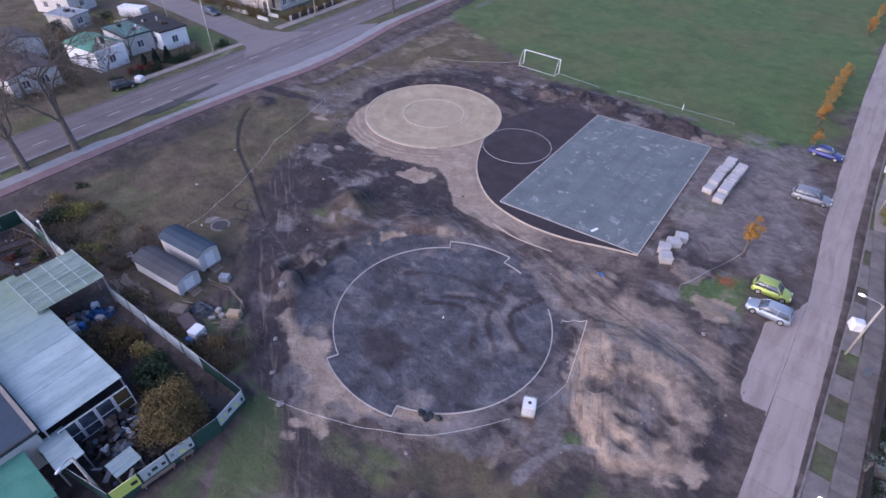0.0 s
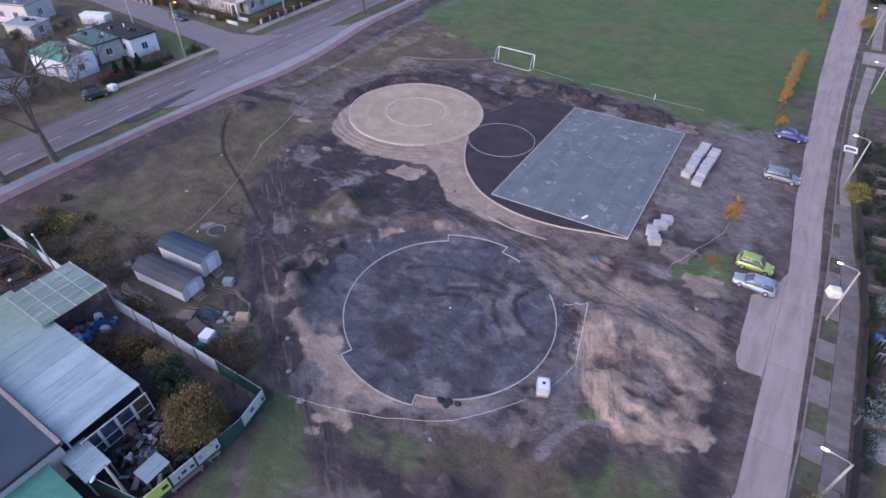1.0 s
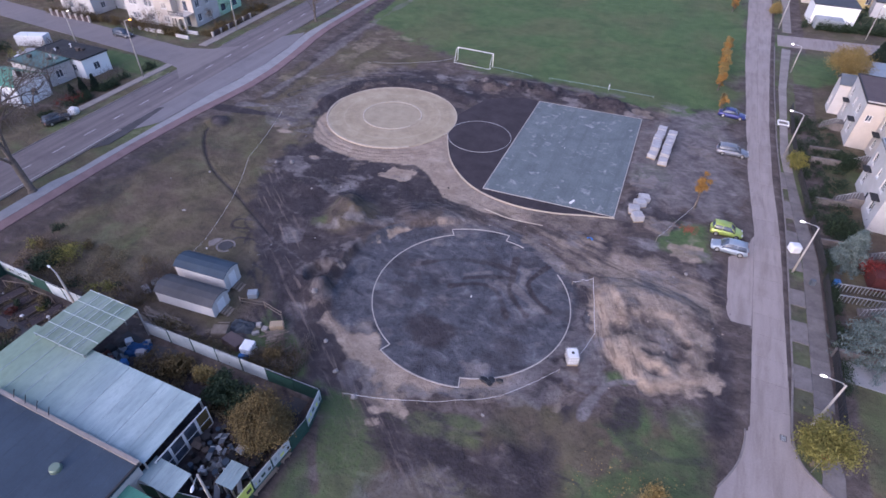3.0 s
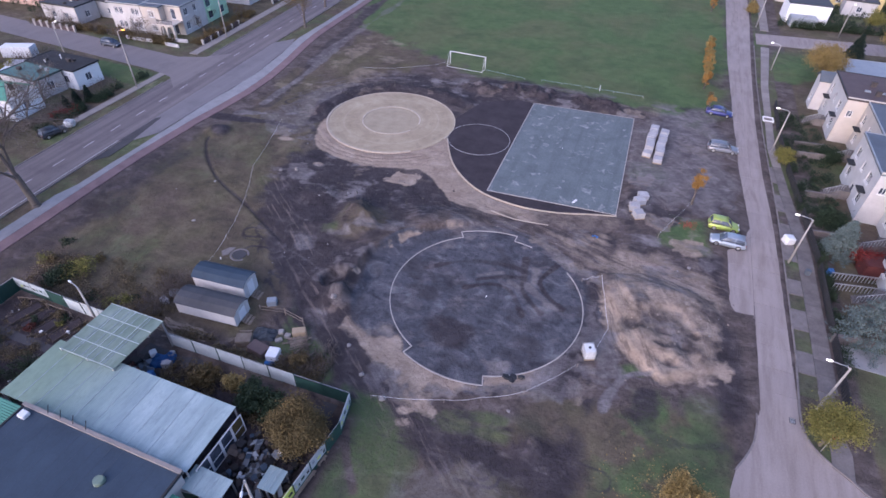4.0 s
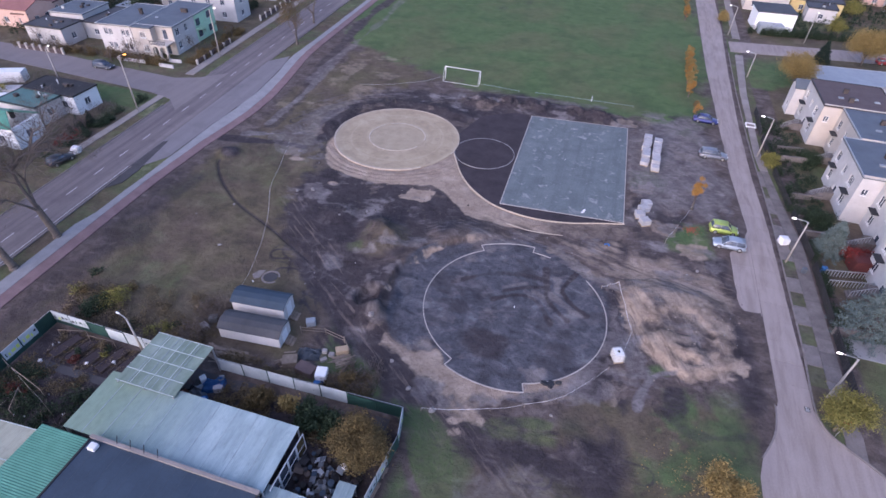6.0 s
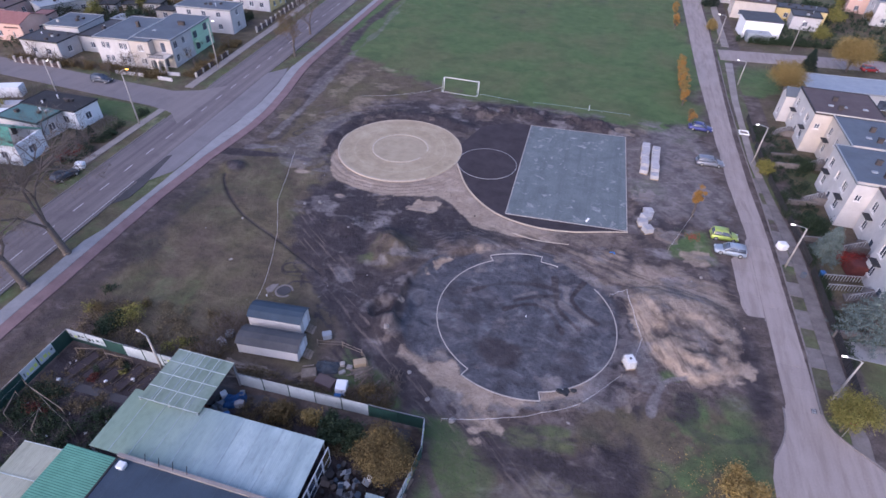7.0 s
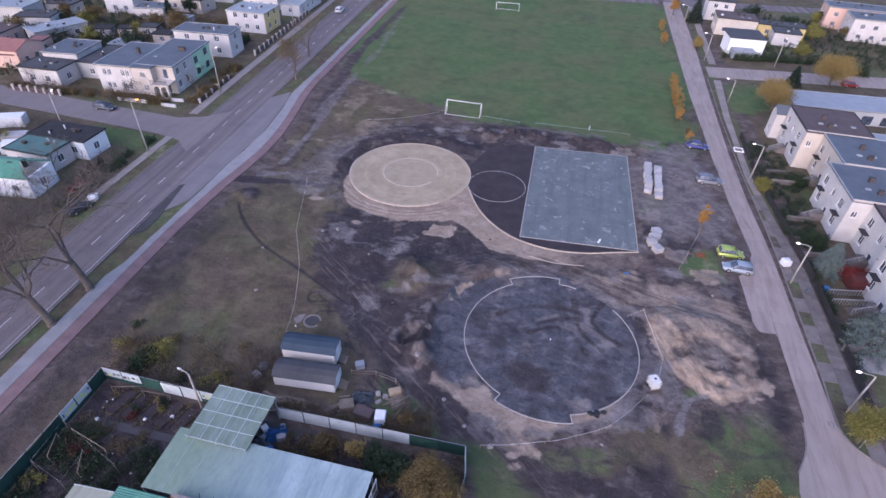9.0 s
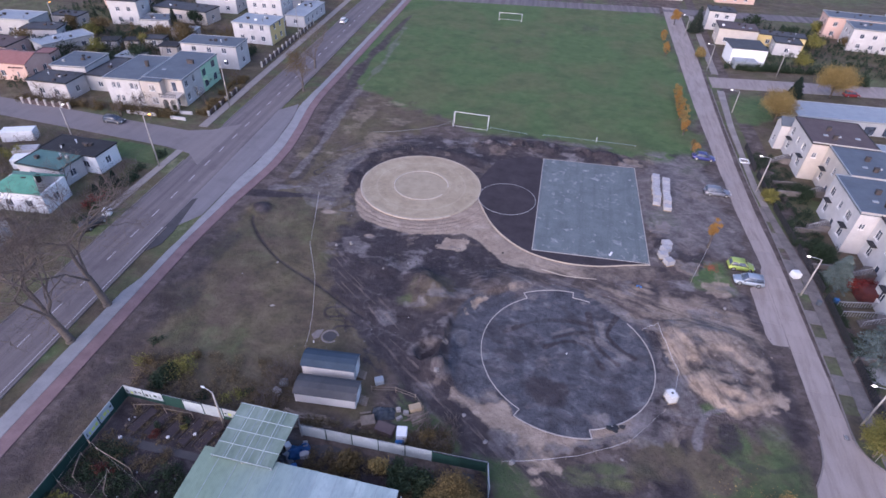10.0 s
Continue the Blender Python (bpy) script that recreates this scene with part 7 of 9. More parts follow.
road_sign(33.2, -7.42, 2.64)
gully = thing("gully_grate", pose(31.2, -5.15, 0.012), "dark cast-iron gully grate in the street", "drain cover")
bm = bmesh.new()
box(bm, -0.25, -0.3, -0.05, 0.25, 0.3, 0.0)
part("frame", bm, M["dark"], gully)
for k in range(6):
    bm = bmesh.new()
    box(bm, -0.2, -0.25 + k * 0.09, 0.0, 0.2, -0.2 + k * 0.09, 0.012)
    part("bar", bm, M["metal"], gully)


def wheel_mesh():
    bm = bmesh.new()
    tube(bm, (0, -0.1, 0), (0, 0.1, 0), 0.31, 0.31, 16)
    bmesh.ops.bevel(bm, geom=[e for e in bm.edges if e.calc_face_angle(0) > 1], offset=0.03, segments=2, affect="EDGES")
    tyre = finish(bm, "tyre")
    tyre.materials.append(M["rubber"])
    bm = bmesh.new()
    tube(bm, (0, -0.112, 0), (0, 0.112, 0), 0.2, 0.2, 12)
    rim = finish(bm, "rim")
    rim.materials.append(M["metal"])
    return tyre, rim


TYRE, RIM = wheel_mesh()


def loft(bm, stations):
    """Cross-sections across the length: (x, half width low, half width high, z low, z high)."""
    rings = []
    for x, wl, wh, zl, zh in stations:
        zm = zl + (zh - zl) * 0.45
        rings.append([bm.verts.new((x, y, z)) for y, z in ((-wl, zl), (-wl * 1.02, zm), (-wh, zh - 0.04), (-wh * 0.85, zh), (wh * 0.85, zh), (wh, zh - 0.04), (wl * 1.02, zm), (wl, zl))])
    for a, b in zip(rings, rings[1:]):
        for k in range(8):
            bm.faces.new((a[k], a[(k + 1) % 8], b[(k + 1) % 8], b[k])).smooth = True
    bm.faces.new(rings[0]), bm.faces.new(rings[-1][::-1])


def car(x, y, turn, length, wide, tall, paint, kind, label):
    ob = thing("car", pose(x, y, ground_height(x, y) + 0.02, 0, 0, turn), label, "car", "parked cars")
    m = surface("car_paint_" + kind, tuple(c * 0.85 for c in paint), paint, 0.3, 0.3, 1.5, 0.3, relief=0, spec=0.6)
    h, w, L = tall, wide / 2, length / 2
    belt = 0.58 * h
    bm = bmesh.new()
    loft(bm, [(-L, w * 0.8, w * 0.7, 0.35, belt * 0.86), (-L + 0.15, w * 0.95, w * 0.88, 0.22, belt * 0.98), (-L * 0.55, w, w * 0.93, 0.2, belt), (L * 0.35, w, w * 0.93, 0.2, belt), (L * 0.62, w * 0.98, w * 0.86, 0.2, belt * 0.93), (L - 0.25, w * 0.93, w * 0.75, 0.22, belt * 0.8), (L, w * 0.78, w * 0.55, 0.34, belt * 0.62)])
    body = part("body", bm, m, ob)
    rear, front = (-L + 0.18, L * 0.5)
    r2, f2 = (rear + (0.22 if kind != "sedan" else 0.9), L * 0.14)
    if kind == "sedan":
        rear = -L * 0.72
    bm = bmesh.new()
    loft(bm, [(rear, w * 0.84, w * 0.8, belt - 0.05, belt + 0.02), (r2, w * 0.87, w * 0.7, belt - 0.05, h - 0.07), (f2, w * 0.88, w * 0.7, belt - 0.05, h - 0.05), (front, w * 0.84, w * 0.8, belt - 0.08, belt + 0.0)])
    part("glasshouse", bm, M["pane"], ob, "dark tinted car glass")
    bm = bmesh.new()
    loft(bm, [(r2 - 0.05, w * 0.7, w * 0.66, h - 0.09, h - 0.02), ((r2 + f2) / 2, w * 0.73, w * 0.66, h - 0.08, h + 0.02), (f2 + 0.02, w * 0.71, w * 0.66, h - 0.09, h - 0.015)])
    part("roof", bm, m, ob)
    for s in (-1, 1):
        for xa, xb in ((r2 - 0.02, rear + 0.02), (f2, front - 0.05), ((r2 + f2) / 2, (r2 + f2) / 2)):
            bm = bmesh.new()
            tube(bm, (xa, s * w * 0.715, h - 0.08), (xb, s * w * 0.885, belt - 0.02), 0.045, 0.05, 6)
            part("pillar", bm, m, ob)
    for sx in (-L * 0.6, L * 0.62):
        for s in (-1, 1):
            wheel = piece("wheel", TYRE, ob, pose(sx, s * (w - 0.07), 0.31))
            piece("rim", RIM, wheel, pose(0, 0, 0))
    for s in (-1, 1):
        bm = bmesh.new()
        soft_box(bm, L - 0.2, s * w * 0.6 - 0.16, belt * 0.62, L - 0.03, s * w * 0.6 + 0.16, belt * 0.76, 0.04)
        part("headlight", bm, M["plastic_white"], ob)
        bm = bmesh.new()
        soft_box(bm, -L - 0.01, s * w * 0.7 - 0.1, belt * 0.7, -L + 0.14, s * w * 0.7 + 0.1, belt * 0.95, 0.03)
        part("tail_light", bm, M["tiles_red"], ob)
        bm = bmesh.new()
        soft_box(bm, front - 0.3, s * (w + 0.09) - 0.08, belt - 0.02, front - 0.15, s * (w + 0.09) + 0.08, belt + 0.12, 0.03)
        part("mirror", bm, M["dark"], ob)
    for xx in (-L - 0.02, L - 0.06):
        bm = bmesh.new()
        soft_box(bm, xx, -w * 0.72, 0.3, xx + 0.08, w * 0.72, 0.46, 0.03)
        part("bumper", bm, M["dark"], ob)


car(25.2, 22.2, 2, 3.7, 1.66, 1.5, (0.42, 0.52, 0.12), "hatch", "lime green small hatchback parked on earth")
car(25.7, 19.0, 180, 4.1, 1.7, 1.42, (0.33, 0.38, 0.44), "wagon", "silver-blue hatchback parked on earth")
car(25.0, 43.1, 4, 4.5, 1.76, 1.48, (0.22, 0.23, 0.26), "estate", "grey estate car parked beside the street")
car(24.4, 56.2, -2, 4.3, 1.72, 1.4, (0.045, 0.055, 0.2), "sedan", "dark blue saloon car parked on the verge")
car(-92.0, 36.6, 3, 4.3, 1.75, 1.45, (0.07, 0.08, 0.1), "dark_saloon", "dark car parked on the side street")
car(-74.5, 117.0, 95, 4.4, 1.78, 1.5, (0.7, 0.7, 0.7), "white_estate", "white car on the main road")
car(65.4, 102.3, 12, 4.0, 1.7, 1.42, (0.35, 0.03, 0.03), "red_hatch", "red car parked on the side street")
car(-70.7, 5.5, 80, 4.0, 1.7, 1.4, (0.03, 0.03, 0.035), "black_hatch", "black car parked beside the white bag")

# ---- goals, barriers and site things ----
def goal(x, y, turn, wide, tall, label):
    ob = thing("goal", pose(x, y, ground_height(x, y), 0, 0, turn), label, "football goal", "football goals")
    for s in (-1, 1):
        bm = bmesh.new()
        tube(bm, (s * wide / 2, 0, 0), (s * wide / 2, 0, tall), 0.07, seg=8)
        part("post", bm, M["frame"], ob)
        bm = bmesh.new()
        pipe(bm, [(s * wide / 2, 0, tall - 0.02), (s * wide / 2, -0.8, tall - 0.1), (s * wide / 2, -1.7, 0.0), (s * wide / 2, 0, 0.04)], 0.035)
        part("stay", bm, M["frame"], ob)
    bm = bmesh.new()
    tube(bm, (-wide / 2 - 0.05, 0, tall), (wide / 2 + 0.05, 0, tall), 0.07, seg=8)
    part("crossbar", bm, M["frame"], ob)
    bm = bmesh.new()
    tube(bm, (-wide / 2, -1.7, 0.04), (wide / 2, -1.7, 0.04), 0.035, seg=6)
    part("ground_bar", bm, M["frame"], ob)


goal(-22.2, 57.6, 0, 7.3, 2.44, "white steel football goal without a net")
goal(-25.0, 136.8, 186, 7.3, 2.44, "white steel football goal at the far end")

barrier = thing("barrier_rail", pose(0, 0, 0), "low pale pipe rail along the field edge", "rail")
for a, b in (((-18.0, 56.8), (-10.2, 56.2)), ((-7.0, 56.8), (0.5, 57.2)), ((1.0, 57.2), (11.6, 57.6))):
    bm = bmesh.new()
    tube(bm, (*a, 0.3), (*b, 0.3), 0.03, seg=6)
    part("rail", bm, M["sheet"], barrier)
    for k in range(3):
        p = Vector(a).lerp(Vector(b), k / 2)
        bm = bmesh.new()
        tube(bm, (p.x, p.y, -0.05), (p.x, p.y, 0.3), 0.03, seg=6)
        part("post", bm, M["pole"], barrier)
rail_post = thing("marker_post", pose(3.8, 57.3, 0), "short white marker post in the grass", "post")
bm = bmesh.new()
tube(bm, (0, 0, 0), (0, 0, 1.1), 0.05)
part("post", bm, M["frame"], rail_post)


def pallet_stack(x, y, turn, layers, label, high=1.1, wide=1.5, deep=1.5):
    ob = thing("block_pallet", pose(x, y, ground_height(x, y), 0, 0, turn), label, "pallet", "pallets of concrete kerbs")
    bm = bmesh.new()
    w = wide / 2
    box(bm, -w, -deep / 2, 0.1, w, deep / 2, 0.125)
    deck = part("pallet", bm, M["pallet_wood"], ob)
    for yy in (-deep / 2, -0.05, deep / 2 - 0.1):
        bm = bmesh.new()
        box(bm, -w, yy, 0, w, yy + 0.1, 0.098)
        part("bearer", bm, M["pallet_wood"], deck)
    b = bmesh.new()
    soft_box(b, -w + 0.01, -deep / 8 + 0.012, 0, w - 0.01, deep / 8 - 0.012, high / layers - 0.02, 0.02)
    me = finish(b, "block")
    me.materials.append(M["block"])
    for k in range(layers):
        for j in range(4):
            piece("block", me, ob, pose(random.uniform(-0.04, 0.04), -deep * 0.375 + j * deep / 4, 0.13 + k * high / layers))


for col, (x0, y0, n) in enumerate(((14.3, 36.9, 6), (15.85, 35.6, 6))):
    for k in range(n):
        pallet_stack(x0 + 0.06 * k + random.uniform(-0.12, 0.12), y0 + 1.66 * k, random.uniform(-5, 5) - 2, 2 if k == 0 else 3, "pallet of pale concrete kerb blocks", 0.6 if k == 0 else random.uniform(0.8, 1.05), 1.25, 1.4)
for x, y, a in ((14.9, 20.3, 30), (14.2, 21.8, 12), (14.7, 23.4, 35), (15.0, 24.9, 18)):
    pallet_stack(x, y, a, 2, "loose pallet of pale concrete blocks", random.uniform(0.5, 0.8), 1.3, 1.2)

tank = thing("water_tank", pose(13.0, -5.0, 0.0, 0, 0, 25), "white plastic water tank in a wire cage", "tank")
bm = bmesh.new()
soft_box(bm, -0.5, -0.6, 0.18, 0.5, 0.6, 1.2, 0.08)
part("container", bm, M["plastic_white"], tank)
bm = bmesh.new()
for z in (0.25, 0.5, 0.75, 1.0, 1.2):
    pipe(bm, [(-0.53, -0.63, z), (0.53, -0.63, z), (0.53, 0.63, z), (-0.53, 0.63, z), (-0.53, -0.63, z)], 0.018, 5)
for k in range(5):
    for s in (-1, 1):
        tube(bm, (-0.53 + 0.265 * k, s * 0.63, 0.15), (-0.53 + 0.265 * k, s * 0.63, 1.22), 0.016, seg=5)
        tube(bm, (s * 0.53, -0.63 + 0.315 * k, 0.15), (s * 0.53, -0.63 + 0.315 * k, 1.22), 0.016, seg=5)
part("cage", bm, M["metal"], tank)
bm = bmesh.new()
for yy in (-0.6, -0.08, 0.45):
    box(bm, -0.5, yy, 0, 0.5, yy + 0.14, 0.14)
part("pallet", bm, M["pallet_wood"], tank)
bm = bmesh.new()
tube(bm, (0, 0, 1.2), (0, 0, 1.26), 0.14, seg=12)
part("lid", bm, M["dark"], tank)


def bag(x, y, size, label):
    bm = bmesh.new()
    bmesh.ops.create_icosphere(bm, subdivisions=4, radius=1)
    for v in bm.verts:
        c = v.co.copy()
        p = Vector([math.copysign(abs(q) ** 0.36, q) for q in c]) * 0.9
        p *= 1 + 0.13 * noise.noise(c * 2.3) + 0.09 * noise.noise(c * 5.1)
        v.co = Vector((p.x * size, p.y * size * 0.9, (p.z + 1) * size * 0.78))
    for f in bm.faces:
        f.smooth = True
    ob = part("builders_bag", bm, M["plastic_white"])
    ob.matrix_world = pose(x, y, 0.0, 0, 0, 20)
    tagged(ob, label, "bag")


bag(32.75, 22.3, 0.68, "bulging white woven builder's bag on the verge")
bag(-70.6, 8.4, 0.72, "round white builder's bag beside the main road")

# tape lines on short posts
def tape(line, label, z=0.5, posts=True, r=0.022):
    ob = thing("barrier_tape", pose(0, 0, 0), label, "tape", "tape lines")
    pts = [(x, y, ground_height(x, y) + z) for x, y in line]
    bm = bmesh.new()
    run_pts = []
    for a, b in zip(pts, pts[1:]):
        for k in range(5):
            run_pts.append(Vector(a).lerp(Vector(b), k / 5) - Vector((0, 0, 0.25 * math.sin(3.14159 * k / 5))))
    run_pts.append(Vector(pts[-1]))
    rings = [[bm.verts.new(p + Vector(o)) for o in ((0, 0, r), (r * 0.7, r * 0.7, 0), (0, 0, -r), (-r * 0.7, -r * 0.7, 0))] for p in run_pts]
    for a, b in zip(rings, rings[1:]):
        for k in range(4):
            bm.faces.new((a[k], a[(k + 1) % 4], b[(k + 1) % 4], b[k]))
    part("tape", bm, M["frame"], ob)
    if posts:
        for x, y, z1 in pts:
            bm = bmesh.new()
            tube(bm, (x, y, z1 - z - 0.05), (x, y, z1 + 0.1), 0.035, seg=6)
            part("stake", bm, M["wood"], ob)


tape([(-4.2, -17.5), (2.0, -15.4), (5.0, -13.9), (8.4, -11.8), (12.3, -6.8)], "sagging white tape line round the bed")
tape([(13.5, -4.6), (14.3, -1.0), (13.2, 3.5), (12.4, 6.6), (11.4, 6.0), (10.5, 5.2)], "white tape on stakes beside the sand heap")
tape([(-41.5, 23.0), (-37.0, 9.5), (-33.2, 2.8), (-30.4, -4.4), (-29.2, -9.0)], "thin white tape across the meadow", 0.7, True, 0.012)
tape([(21.2, 25.8), (19.2, 20.6), (17.7, 16.8)], "white tape tied to the orange sapling", 0.8)
tape([(-40.0, 47.0), (-30.0, 52.5), (-25.9, 57.2)], "thin tape toward the goal", 0.6, True, 0.012)

curb = thing("planter_kerb", pose(32.35, 57.8, 0), "square of white painted kerb stones", "planter")
for a in range(4):
    bm = bmesh.new()
    soft_box(bm, -0.85, -0.85, -0.05, 0.69, -0.7, 0.2, 0.02, pose(0, 0, 0, 0, 0, 90 * a))
    part("kerb_stone", bm, M["frame"], curb)

# ---- plants ----
def leaf_mesh(name, centres, spreads, count, size, rng, flat=0.55):
    """Many small four-cornered leaves round the given centres."""
    c = np.array(centres)[rng.randint(0, len(centres), count)]
    s = np.array(spreads)[:1] if np.ndim(spreads) == 1 else spreads
    p = c + rng.normal(0, 1, (count, 3)) * s
    a = rng.normal(0, 1, (count, 3))
    a /= np.linalg.norm(a, axis=1)[:, None]
    b = np.cross(a, rng.normal(0, 1, (count, 3)))
    b /= np.linalg.norm(b, axis=1)[:, None]
    k = size * (0.6 + 0.8 * rng.rand(count, 1))
    verts = np.stack([p - a * k, p + b * k * flat, p + a * k, p - b * k * flat], 1).reshape(-1, 3)
    verts[:, 2] = np.maximum(verts[:, 2], 0.02)
    me = bpy.data.meshes.new(name)
    me.from_pydata(verts.tolist(), [], np.arange(count * 4).reshape(-1, 4).tolist())
    return me


def limb(bm, rng, p, d, length, r, depth, tips, bend=0.35, seg=5, fork=(2, 3), up=0.15):
    """A branch in three bent stretches that forks at its end."""
    pts = [Vector(p)]
    d = Vector(d).normalized()
    for k in range(3):
        d = (d + Vector(rng.normal(0, bend * 0.5, 3)) + Vector((0, 0, up * 0.3))).normalized()
        pts.append(pts[-1] + d * length / 3)
    for k in range(3):
        tube(bm, pts[k], pts[k + 1], r * (1 - 0.17 * k), r * (1 - 0.17 * (k + 1)), seg if depth > 1 else 4, False)
    tips.append(tuple(pts[-1]))
    if depth > 0:
        for k in range(rng.randint(fork[0], fork[1] + 1)):
            side = Vector(rng.normal(0, 1, 3))
            dd = (d + 0.85 * side.normalized()).normalized()
            limb(bm, rng, pts[-1] if k < 2 else pts[2], dd, length * rng.uniform(0.62, 0.84), r * 0.62, depth - 1, tips, bend, seg, fork, up)


def bare_tree(x, y, tall, label, seed, lean=0.0, depth=5, leaves=0):
    rng = np.random.RandomState(seed)
    ob = thing("bare_tree", pose(x, y, -0.06), label, "tree", "roadside trees")
    bm, tips = bmesh.new(), []
    d = Vector((lean, 0.05, 1)).normalized()
    r = tall * 0.026
    base = Vector((0, 0, -0.1))
    tube(bm, base, base + Vector((0, 0, 0.5)), r * 1.5, r * 1.1, 9)
    fork_at = tall * 0.28
    mid = base + d * fork_at
    tube(bm, base + Vector((0, 0, 0.45)), mid, r * 1.1, r * 0.85, 9, False)
    part("trunk", bm, M["bark"], ob)
    bm = bmesh.new()
    for k in range(4):
        a = 6.283 * k / 4 + rng.uniform(-0.5, 0.5)
        out = Vector((math.cos(a) * 0.55, math.sin(a) * 0.55, 1.0)) if k else d
        limb(bm, rng, mid - d * (0.25 * k), out, tall * 0.31, r * (0.66 if k == 0 else 0.46), depth - 1, tips, 0.35, 5, (2, 3), 0.2)
    part("branchwork", bm, M["branch"], ob)
    far = [p for p in tips if p[2] > tall * 0.4]
    me = leaf_mesh("twigwork", far, [[0.035 * tall, 0.035 * tall, 0.03 * tall]], int(len(far) * (8 if tall > 12 else 7)), 0.05 * tall ** 0.8, rng, 0.024)
    me.materials.append(M["branch"])
    twigs = new("twigwork", me)
    tagged(twigs, kind="stuff")
    twigs.parent = ob
    if leaves:
        me = leaf_mesh("sparse_leaves", tips, [[0.35, 0.35, 0.3]], leaves, 0.09, rng)
        me.materials.append(M["leaf_brown"])
        new("sparse_leaves", me).parent = ob


def leafy_tree(x, y, tall, radius, leaf, label, seed, count=5000, size=0.13, low=0.3, name="tree", group="", squash=1.0):
    rng = np.random.RandomState(seed)
    ob = thing(name, pose(x, y, max(-0.06, ground_height(x, y) - 0.03)), label, "tree" if tall > 2 else "shrub", group)
    bm, tips = bmesh.new(), []
    r = 0.028 * tall
    mid = Vector((0, 0, tall * low))
    tube(bm, (0, 0, -0.05), mid, r * 1.2, r, 8)
    hubs = []
    n = int(10 + radius * 9)
    for k in range(n):
        v = Vector(rng.normal(0, 1, 3)).normalized() * (rng.rand() ** 0.45)
        crown = tall * (1 - low) / 2
        hubs.append(Vector((v.x * radius, v.y * radius * squash, tall * low + crown + v.z * crown * 0.88)))
    apart = group == "orange saplings"
    if apart:
        part("trunk", bm, M["bark"], ob)
    for h in hubs[:max(8, n // 2)]:
        if apart:
            bm = bmesh.new()
        knee = mid.lerp(h, 0.5) + Vector((0, 0, 0.08 * tall))
        tube(bm, mid * 0.9, knee, r * 0.4, r * 0.25, 5, False)
        tube(bm, knee, h, r * 0.25, r * 0.08, 4, False)
        if apart:
            part("limb", bm, M["bark"], ob)
    if not apart:
        part("trunk", bm, M["bark"], ob)
    me = leaf_mesh("crown", [tuple(h) for h in hubs], [[radius * 0.2, radius * 0.2, radius * 0.17]], count, size, rng)
    me.materials.append(M[leaf])
    new("crown", me).parent = ob
    return ob


def conifer(x, y, tall, radius, leaf, label, seed, tiers=14, name="spruce"):
    rng = np.random.RandomState(seed)
    ob = thing(name, pose(x, y, -0.06), label, "tree")
    bm = bmesh.new()
    tube(bm, (0, 0, -0.05), (0, 0, tall * 0.97), tall * 0.02, 0.015, 8)
    pts = []
    for k in range(tiers):
        f = k / (tiers - 1)
        z, rad = tall * (0.06 + 0.9 * f), radius * (1 - f) ** 0.8 + 0.12
        m = int(13 - 7 * f)
        for j in range(m):
            a = 6.283 * (j + 0.5 * (k % 2)) / m + rng.uniform(-0.15, 0.15)
            L = rad * rng.uniform(0.82, 1.08)
            end = Vector((math.cos(a) * L, math.sin(a) * L, z - 0.18 * L))
            tube(bm, (0, 0, z), end, 0.035 * (1 - f) + 0.01, 0.008, 4, False)
            for q in range(int(5 + 9 * L / radius)):
                u = rng.uniform(0.3, 1.03)
                pts.append(Vector((0, 0, z)).lerp(end, u) + Vector((0, 0, -0.05)))
    part("trunk", bm, M["bark"], ob)
    me = leaf_mesh("needles", [tuple(p) for p in pts], [[0.11 * radius / 2, 0.11 * radius / 2, 0.07]], len(pts) * 16, 0.11, rng, 0.35)
    me.materials.append(M[leaf])
    new("needles", me).parent = ob


def shrub_band(name, corners, count, leaf, label, seed, tall=0.9, size=0.1):
    """Uncountable low growth within a patch."""
    rng = np.random.RandomState(seed)
    xs, ys = [c[0] for c in corners], [c[1] for c in corners]
    spots = []
    while len(spots) < count:
        x, y = rng.uniform(min(xs), max(xs)), rng.uniform(min(ys), max(ys))
        if inside(np.array([x]), np.array([y]), list(corners))[0] > 0 and value_noise(np.array([x]), np.array([y]), 1.8, seed)[0] > 0.35:
            spots.append((x, y, ground_height(x, y) + tall * rng.uniform(0.1, 0.7)))
    me = leaf_mesh(name, spots, [[0.22, 0.22, tall * 0.28]], count * 38, size, rng, 0.4)
    me.materials.append(M[leaf])
    tagged(new(name, me), label, "undergrowth", kind="stuff")


bare_tree(-56.8, -8.6, 16.5, "bare roadside tree with spreading limbs", 11, -0.3, 6, 300)
bare_tree(-56.6, -15.0, 16.0, "bare roadside tree leaning over the road", 12, -0.4, 6)
bare_tree(-57.6, -27.0, 14.0, "bare tree on the grass verge", 15, -0.2, 5)
bare_tree(-63.0, 63.0, 8.5, "roadside tree with few brown leaves", 13, 0.0, 5, 4200)
bare_tree(-66.6, 77.5, 9.5, "bare roadside tree with fine twigs", 14, 0.05, 5, 500)
bare_tree(-77.0, 6.5, 6.0, "bare garden tree behind the hedge", 16, 0.0, 4)
bare_tree(-90.0, 42.0, 5.0, "bare young tree before the white house", 17, 0.0, 4, 200)
bare_tree(-82.0, 13.0, 7.0, "bare garden tree among cottages", 18, 0.1, 4)
bare_tree(-79.5, -6.0, 9.0, "bare tree before the cottage", 19, 0.0, 5)
bare_tree(-86.5, -13.0, 9.0, "bare tree in the western gardens", 20, 0.0, 5)

